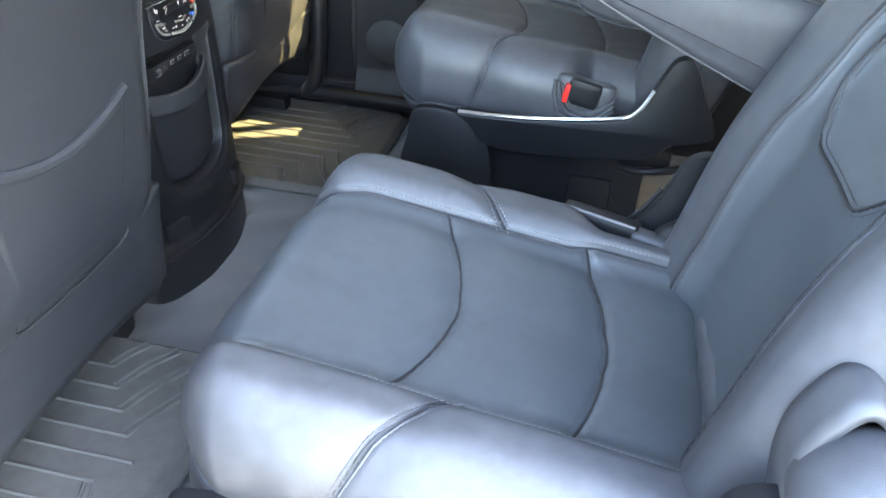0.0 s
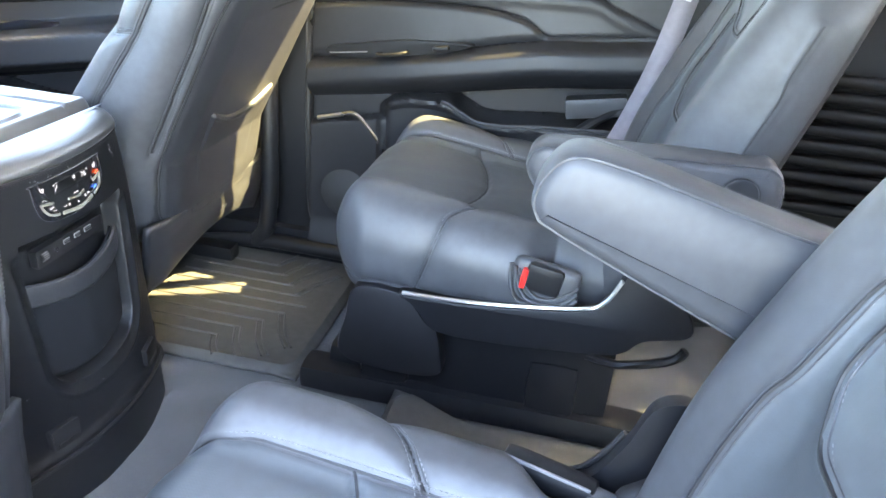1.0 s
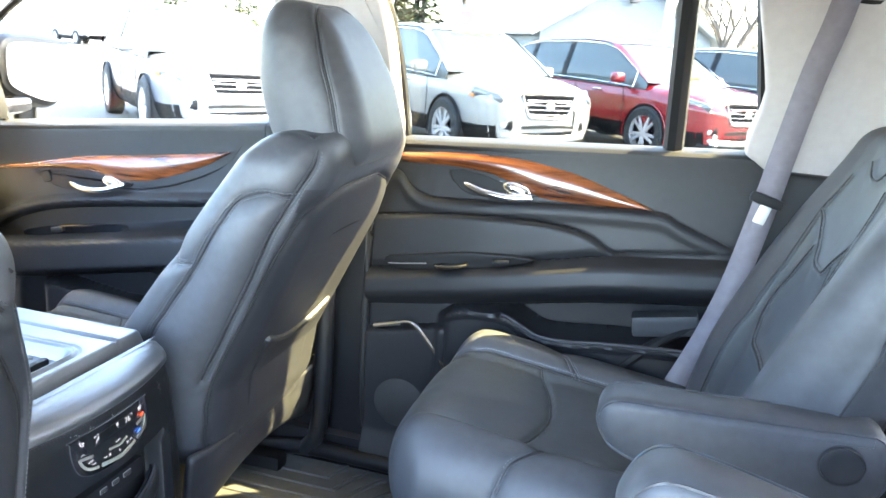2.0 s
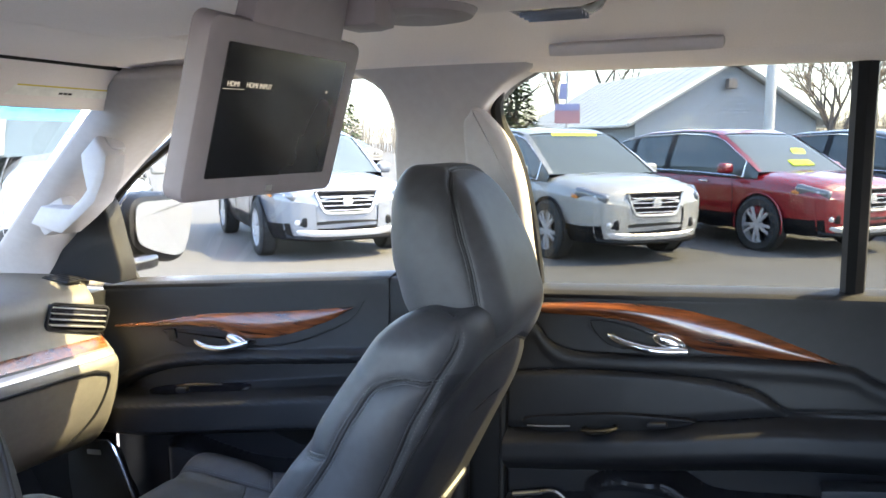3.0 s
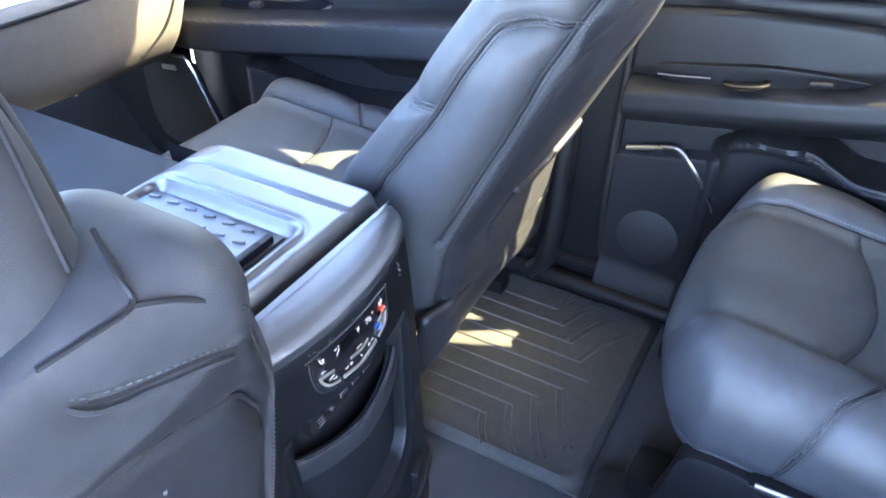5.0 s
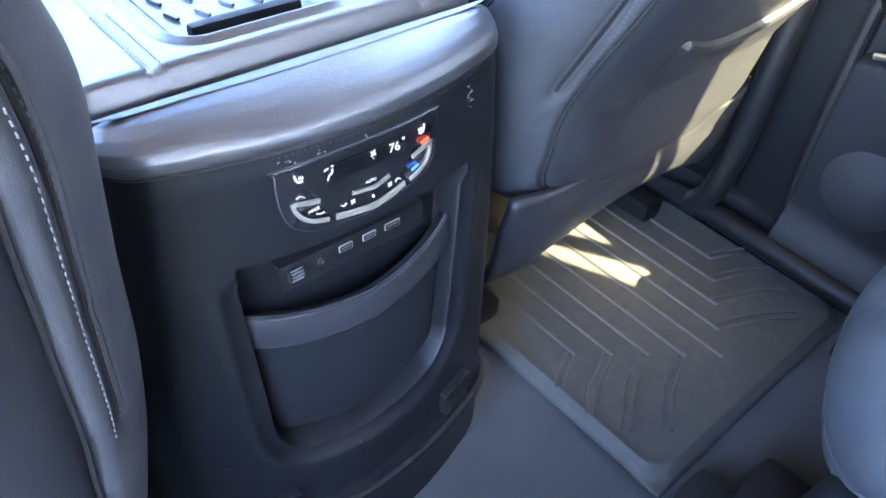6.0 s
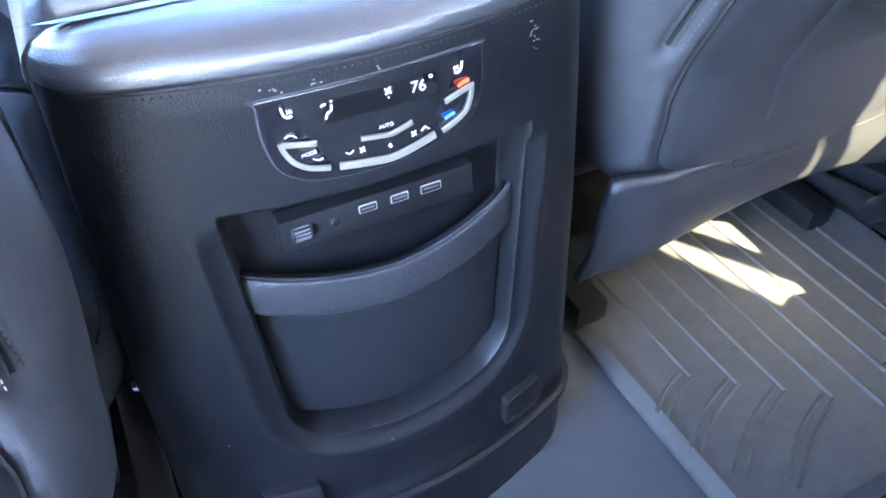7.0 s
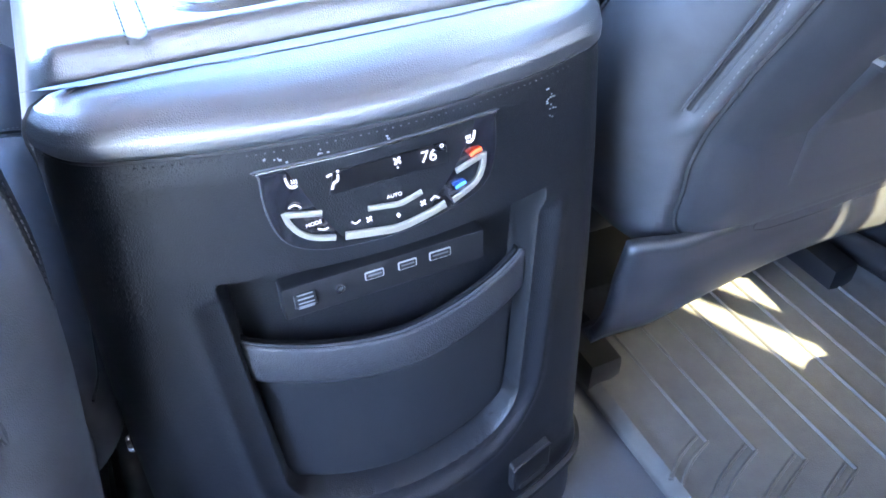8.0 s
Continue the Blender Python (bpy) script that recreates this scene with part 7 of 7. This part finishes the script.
def parked_car(at, heading, colour, label, clad=True, group="parked cars"):
    a = radians(heading)
    c = 0.80
    M = Matrix.Translation((at[0] + c * math.sin(a), at[1] + c * math.cos(a), 0)) @ Matrix.Rotation(-a, 4, "Z")
    body_lip = BLACK if clad else colour
    car = holder("parked_car", M.translation, label, "car", group)
    P = lambda n, d, m, par=None, lab="": part(n, moved(d, M), m, par or car, lab)
    body = P("body", flipped(sheet(lambda u, v: car_body(1 - (1 - u) ** 1.7, v), 110, 64)), colour)
    P("lower_cladding", unite(flipped(lifted(car_body, (0.02, 0.98), (0.0, 0.075), 40, 4, -0.012)), flipped(lifted(car_body, (0.02, 0.98), (0.925, 1.0), 40, 4, -0.012))), BLACK)
    P("nose", moved(rbox(0.14, 0.90, 0.46, 0.065, 5, 14, 8), pose(0.905, 0, 0.575)), colour)
    P("tail", moved(rbox(0.12, 1.35, 0.42, 0.05, 4, 10, 8), pose(-3.91, 0, 0.78)), colour)
    gl = P("glasshouse", flipped(sheet(cabin, 60, 50)), SKYGLASS)
    P("roof_skin", flipped(lifted(cabin, (0.12, 0.76), (0.20, 0.80), 30, 24, -0.012)), colour)
    for v in (0.19, 0.81):
        P("window_post", flipped(lifted(cabin, (0.74, 1.0), (v - 0.022, v + 0.022), 20, 3, -0.014)), colour)
        lo, hi = (0.0, 0.20) if v < 0.5 else (0.80, 1.0)
        P("window_post", flipped(lifted(cabin, (0.0, 0.09), (lo, hi), 6, 10, -0.014)), colour)
        P("door_post", flipped(lifted(cabin, (0.475, 0.505), (lo, hi), 3, 10, -0.01)), BLACK)
        P("door_post", flipped(lifted(cabin, (0.22, 0.245), (lo, hi), 3, 10, -0.01)), BLACK)
        w = [cabin(np.array([u]), np.array([0.012 if v < 0.5 else 0.988])) for u in np.linspace(0.08, 0.93, 30)]
        w2 = [cabin(np.array([u]), np.array([0.175 if v < 0.5 else 0.825])) for u in np.linspace(0.93, 0.10, 30)]
        ln = np.array([[q[0][0], q[1][0] * 1.012, q[2][0]] for q in w + w2])
        P("window_trim", tube(ln, 0.010, 5, True), CHROME)
        s = -1 if v < 0.5 else 1
        P("wing_mirror", moved(rbox(0.16, 0.20, 0.15, 0.05, 5, 6, 5), pose(-0.55, -s * -1.06, 1.12)), colour)
        for x in (0.0, -2.82):
            wh = P("wheel", moved(WHEEL[0], pose(x, s * 0.872, 0.37, -90 * s, 0, 0)), TYRE)
            P("rim", moved(unite(*WHEEL[1:4]), pose(x, s * 0.872, 0.37, -90 * s, 0, 0)), ALLOY, wh)
            P("brake_disc", moved(WHEEL[4], pose(x, s * 0.872, 0.37, -90 * s, 0, 0)), BLACK, wh)
            arch = np.array([(x + 0.43 * math.cos(q), s * (0.962 if x == 0 else 0.972), 0.37 + 0.43 * math.sin(q)) for q in np.linspace(-0.25, math.pi + 0.25, 26)])
            P("arch_liner", moved(lathe([(0.30, -0.02), (0.412, -0.018), (0.418, -0.008)], 36), pose(x, s * (0.968 if x == 0 else 0.978), 0.385, -90 * s, 0, 0)), BLACK)
            P("arch_lip", tube(arch, 0.011, 6), body_lip)
        for x0 in (-0.75, -1.85):
            hd = car_body(np.array([(x0 - CX[0]) / (CX[-1] - CX[0])]), np.array([0.24 if s < 0 else 0.76]))
            P("door_handle", moved(rbox(0.2, 0.03, 0.03, 0.012, 4, 3, 3), pose(x0 - 0.35, s * 0.955, 0.92)), CHROME)
            P("door_gap", tube(np.array([(x0 + 0.25, s * 0.962, 0.42), (x0 + 0.27, s * 0.968, 0.7), (x0 + 0.22, s * 0.945, 1.0)]), 0.006, 4), BLACK)
        hl = P("headlamp", moved(rbox(0.44, 0.16, 0.135, 0.045, 10, 5, 5), pose(0.715, s * 0.745, 0.845, 0, 13, s * -33)), LAMP, None, "clear wraparound headlamp")
        for k in range(2):
            P("projector", moved(lathe([(0, 0.03), (0.022, 0.026), (0.036, 0.012), (0.042, 0.0)], 16), pose(0.80 - 0.105 * k, s * (0.755 + 0.055 * k), 0.835 + 0.022 * k, 0, 90, s * 40)), ALLOY, hl)
        P("indicator", moved(rbox(0.10, 0.03, 0.05, 0.012, 3, 3, 3), pose(0.57, s * 0.905, 0.84, 0, 10, s * -16)), AMBER)
        fg = P("fog_lamp", moved(rbox(0.07, 0.24, 0.14, 0.03, 4, 6, 5), pose(0.895, s * 0.62, 0.50, 0, 0, s * 27)), BLACK)
        P("lens", moved(lathe([(0, 0.05), (0.032, 0.048), (0.042, 0.04), (0.045, 0.02)], 16), pose(0.885, s * 0.625, 0.50, 0, 90, s * 27)), ALLOY, fg)
    bowed = lambda r: (lambda p, q, c: (c - 0.20 * np.asarray(p) ** 2 + 0 * q, p, q))
    gr = P("grille", prism(curve([(-0.30, 0.61), (0.0, 0.60), (0.30, 0.61), (0.40, 0.85), (0.38, 0.875), (0.0, 0.885), (-0.38, 0.875), (-0.40, 0.85)], 5, True), 0.93, 1.0, 0.012, bowed(0)), BLACK)
    for k in range(4):
        hw_ = 0.29 + 0.02 * k
        P("grille_bar", tube(np.array([(1.003 - 0.20 * y * y, y, 0.645 + 0.058 * k) for y in np.linspace(-hw_, hw_, 13)]), 0.0065, 5), ALLOY, gr)
    P("grille_frame", tube(curve([(1.0 - 0.20 * y * y, y, z) for y, z in ((-0.41, 0.87), (-0.36, 0.74), (-0.29, 0.62), (-0.12, 0.605), (0.12, 0.605), (0.29, 0.62), (0.36, 0.74), (0.41, 0.87))], 5), 0.019, 8), ALLOY, gr)
    P("grille_emblem", moved(lathe([(0, 0.012), (0.062, 0.010), (0.068, -0.01)], 24), pose(1.0, 0, 0.755, 0, 90, 0)), ALLOY, gr)
    P("lower_intake", prism(curve([(-0.50, 0.40), (0.50, 0.40), (0.42, 0.50), (-0.42, 0.50)], 4, True), 0.90, 1.015, 0.012, bowed(0)), BLACK)
    P("skid_plate", tube(curve([(0.86, -0.68, 0.40), (0.965, -0.46, 0.355), (0.992, 0.0, 0.345), (0.965, 0.46, 0.355), (0.86, 0.68, 0.40)], 6), 0.034, 8, flat=1.3), ALLOY)
    P("chin", tube(curve([(0.80, -0.74, 0.315), (0.93, -0.5, 0.295), (0.96, 0.0, 0.29), (0.93, 0.5, 0.295), (0.80, 0.74, 0.315)], 6), 0.045, 8), BLACK)
    return car, P


WHITE = paint("pearl_white_paint", (0.27, 0.265, 0.25))
REDP = paint("deep_red_paint", (0.20, 0.008, 0.013))
GREYP = paint("silver_paint", (0.15, 0.16, 0.18))
DARKP = paint("midnight_paint", (0.012, 0.014, 0.018))
white_car, Pw = parked_car((-2.52, 8.98), 44, WHITE, "pearl white sport utility car parked at an angle")
Pw("window_tag", moved(rbox(0.01, 0.75, 0.045, 0.003, 2, 2, 2), pose(-0.90, 0, 1.60, 0, -35, 0)), HIVIS, None, "yellow-green strip on the windscreen")
red_car, Pr = parked_car((-0.02, 10.75), 44, REDP, "deep red crossover car parked at an angle", clad=False)
Pr("window_tag", moved(rbox(0.02, 0.26, 0.20, 0.01, 2, 2, 2), pose(-0.50, 0.30, 1.32, 0, -40, 0)), HIVIS, None, "yellow-green price tag on the windscreen")
Pr("window_tag", moved(rbox(0.14, 0.42, 0.03, 0.01, 2, 2, 2), pose(-0.28, 0.10, 1.19, 0, 30, 0)), HIVIS)
parked_car((-6.2, 7.8), 42, GREYP, "silver sport utility car parked beside the white one")
parked_car((-8.9, 6.0), 42, WHITE, "white sport utility car seen through the windscreen")
parked_car((2.35, 12.75), 44, DARKP, "dark blue-black crossover car beside the red one")
parked_car((4.9, 14.9), 44, GREYP, "silver crossover car at the end of the row")
far_white, _ = parked_car((-26.5, 46.0), 15, WHITE, "white car far off across the lot", group="far parked cars")
for x, y, hd in ((-30, 44, 0), (-36, 40, 170), (-41, 34, 15), (-22, 50, 175), (-46, 27, 5), (-52, 20, 160)):
    far = copy_thing(far_white, Matrix.Translation((x, y, 0)) @ Matrix.Rotation(radians(hd), 4, "Z"))

# low building with a gable
SIDING = material("blue_grey_siding", (0.34, 0.375, 0.41), 0.7, bump=0.2, bump_scale=20, vary=0.05)
ROOFM = material("pale_metal_roof", (0.50, 0.51, 0.50), 0.5, vary=0.06)
WTRIM = material("white_wood_trim", (0.75, 0.75, 0.72), 0.6)
BARK_LAMP = material("weathered_lamp_box", (0.20, 0.17, 0.15), 0.7)
bld = holder("low_building", (-6.7, 47.2, 0), "blue-grey sided low building with pale metal gable roof", "building")
ridge = Vector((-9.2, 13.4, 0)).normalized()
gab = Vector((0.824, 0.566, 0))
B0 = Vector((-2.1, 40.5, 0))


def bp3(a, l, z):
    p = B0 + gab * a + ridge * l
    return (p.x, p.y, z)


L_ = 16.5
wv = [bp3(-5, 0, 0), bp3(5, 0, 0), bp3(5, 0, 2.55), bp3(0, 0, 5.35), bp3(-5, 0, 2.55), bp3(-5, L_, 0), bp3(5, L_, 0), bp3(5, L_, 2.55), bp3(0, L_, 5.35), bp3(-5, L_, 2.55)]
part("wall", (np.array(wv), [[0, 1, 2, 3, 4], [9, 8, 7, 6, 5], [0, 4, 9, 5], [1, 6, 7, 2], [0, 5, 6, 1], [4, 3, 8, 9], [3, 2, 7, 8]]), SIDING, bld)
for s in (-1, 1):
    q = [bp3(s * 5.6, -0.5, 2.28), bp3(0, -0.5, 5.44), bp3(0, L_ + 0.5, 5.44), bp3(s * 5.6, L_ + 0.5, 2.28)]
    V = np.array(q + [(x, y, z + 0.14) for x, y, z in q])
    part("roof", (V, [[0, 1, 2, 3], [7, 6, 5, 4], [0, 4, 5, 1], [1, 5, 6, 2], [2, 6, 7, 3], [3, 7, 4, 0]]), ROOFM, bld)
    for k in range(15):
        l = -0.3 + k * 1.2
        part("roof_seam", tube(np.array([bp3(s * 5.6, l, 2.46), bp3(0, l, 5.62)]), 0.016, 4), ROOFM, bld)
    part("barge_board", tube(np.array([bp3(s * 5.6, -0.52, 2.36), bp3(0, -0.52, 5.52)]), 0.13, 4), WTRIM, bld)
    part("gutter", tube(np.array([bp3(s * 5.62, -0.5, 2.30), bp3(s * 5.62, L_, 2.30)]), 0.10, 6), WTRIM, bld)
for k in range(22):
    z = 0.2 + k * 0.22
    w = 5.0 if z < 2.55 else 5.0 * (5.35 - z) / 2.8
    part("siding_board", tube(np.array([bp3(-w, -0.02, z), bp3(w, -0.02, z)]), 0.010, 4), SIDING, bld)
part("gable_lamp", moved(rbox(0.5, 0.35, 0.5, 0.06, 3, 3, 3), pose(*bp3(-0.1, -0.3, 4.35), 0, 0, 34)), BARK_LAMP, bld)

# pole, banner, trees
CONC = material("galvanised_pole", (0.5, 0.5, 0.49), 0.6, vary=0.1)
pole = holder("lamp_post", (-0.13, 25.0, 0), "tall grey steel lamp post in the lot", "lamp post")
part("shaft", tube(np.array([(-0.13, 25, 0), (-0.13, 25, 4.5), (-0.13, 25, 9)]), [0.16, 0.15, 0.12], 14), CONC, pole)
part("footing", moved(lathe([(0, 0.7), (0.3, 0.7), (0.32, 0.0)], 20), pose(-0.13, 25, 0)), CONC, pole)
BANR, BANB = material("banner_red", (0.42, 0.22, 0.24), 0.7), material("banner_blue", (0.26, 0.28, 0.46), 0.7)
ban = holder("banner", (-8.6, 33.5, 0), "red and blue banner on a post beside the building", "banner")
part("post", tube(np.array([(-8.6, 33.5, 0), (-8.6, 33.5, 4.6)]), 0.06, 8), CONC, ban)
part("cloth", moved(rbox(1.15, 0.03, 0.85, 0.01, 4, 2, 4), pose(-8.55, 33.4, 2.75, 0, 0, 24)), BANR, ban)
part("cloth", moved(rbox(1.1, 0.04, 0.3, 0.01, 4, 2, 4), pose(-8.55, 33.38, 3.05, 0, 0, 24)), BANB, ban)
part("flag", moved(rbox(0.35, 0.03, 0.7, 0.01, 4, 2, 4), pose(-8.75, 33.4, 3.75, 0, 6, 24)), BANB, ban)

BARK = material("grey_bark", (0.16, 0.125, 0.10), 0.9, bump=0.6, bump_scale=30, vary=0.3)
TWIG = material("brown_twigs", (0.30, 0.23, 0.16), 0.9, vary=0.3)
NEEDLE = material("evergreen_needles", (0.055, 0.075, 0.03), 0.8, vary=0.4)


def grow(rs, p, d, ln, r, depth, out):
    q = p + d * ln
    m = (p + q) / 2 + Vector((rs.uniform(-1, 1), rs.uniform(-1, 1), rs.uniform(-0.4, 0.4))) * ln * 0.06
    out[0 if depth > 3 else 1].append(tube(np.array([p, m, q]), [r, r * 0.85, r * 0.68], 6 if depth > 3 else 4))
    if depth == 0:
        return
    for _ in range(rs.choice((2, 3, 3) if depth > 2 else (2, 2, 3))):
        ax = Vector((rs.gauss(0, 1), rs.gauss(0, 1), rs.gauss(0, 0.5)))
        nd = (d + ax.normalized() * rs.uniform(0.35, 0.75) + Vector((0, 0, 0.14))).normalized()
        grow(rs, q, nd, ln * rs.uniform(0.62, 0.86), r * 0.62, depth - 1, out)


def bare_tree(at, height, seed, label):
    rs = random.Random(seed)
    t = holder("bare_tree", (*at, 0), label, "tree", "bare trees")
    out = ([], [])
    for _ in range(3 if height < 7 else 1):
        grow(rs, Vector((*at, 0)), Vector((rs.uniform(-0.25, 0.25), rs.uniform(-0.25, 0.25), 1)).normalized(), height * 0.26, height * 0.022, 6, out)
    part("trunk", unite(*out[0]), BARK, t)
    part("twigs", unite(*out[1]), TWIG, t, kind="stuff")


bare_tree((2.6, 36.0), 6.6, 5, "small bare tree with many fine twigs")
bare_tree((5.4, 41.0), 7.0, 6, "small bare tree with many fine twigs")
for k, (x, y, h) in enumerate(((-13.5, 62, 13), (-17, 66, 14), (-9, 66, 12), (-21, 60, 12), (-4, 70, 13))):
    bare_tree((x, y), h, 20 + k, "tall leafless tree behind the building")


def conifer(at, height, seed):
    rs = random.Random(seed)
    t = holder("evergreen_tree", (*at, 0), "dark evergreen tree with ragged outline", "tree", "evergreens")
    part("trunk", tube(np.array([(*at, 0), (*at, height)]), [0.22, 0.03], 8), BARK, t)
    out = []
    for _ in range(1500):
        z = height * (0.12 + 0.88 * rs.random() ** 1.3)
        r = (1 - z / height) * height * 0.24 * (0.35 + 0.65 * rs.random() ** 0.5) + 0.1
        a = rs.uniform(0, 2 * math.pi)
        c = Vector((at[0] + r * math.cos(a), at[1] + r * math.sin(a), z - 0.15 * r))
        u = Vector((math.cos(a), math.sin(a), rs.uniform(-0.5, 0.2))) * rs.uniform(0.25, 0.6)
        w = Vector((-math.sin(a), math.cos(a), rs.uniform(-0.3, 0.3))) * rs.uniform(0.08, 0.2)
        out.append(([c - u * 0.4, c + w, c + u, c - w], [[0, 1, 2, 3]]))
    part("crown", unite(*out), NEEDLE, t, kind="stuff")


conifer((-14.5, 44.5), 7.5, 3)
conifer((-16.8, 46.0), 6.5, 4)
conifer((-36, 60), 9.0, 7)
conifer((-41, 58), 8.0, 8)
rs = random.Random(9)
wood_ = []
for _ in range(5200):
    b = rs.uniform(-1.35, 0.85)
    r = rs.uniform(95, 150)
    x, y, h = r * math.sin(b), r * math.cos(b), rs.uniform(3.0, 7.5)
    dx, dy = rs.uniform(-1.2, 1.2), rs.uniform(-1.2, 1.2)
    w = rs.uniform(0.02, 0.08)
    wood_.append(([(x - w, y, 0), (x + w, y, 0), (x + dx + w * 0.3, y + dy, h), (x + dx - w * 0.3, y + dy, h)], [[0, 1, 2, 3]]))
    for _ in range(4):
        z0 = rs.uniform(0.3, 0.95) * h
        q = (x + dx * z0 / h, y + dy * z0 / h, z0)
        e = (q[0] + rs.uniform(-1.6, 1.6), q[1] + rs.uniform(-1, 1), z0 + rs.uniform(0.2, 1.6))
        wood_.append(([(q[0], q[1], q[2] - 0.03), (e[0], e[1], e[2]), (q[0], q[1], q[2] + 0.05)], [[0, 1, 2]]))
thing("far_woods", unite(*wood_), TWIG, "brown leafless woods along the far edge of the lot", "woods", kind="stuff")
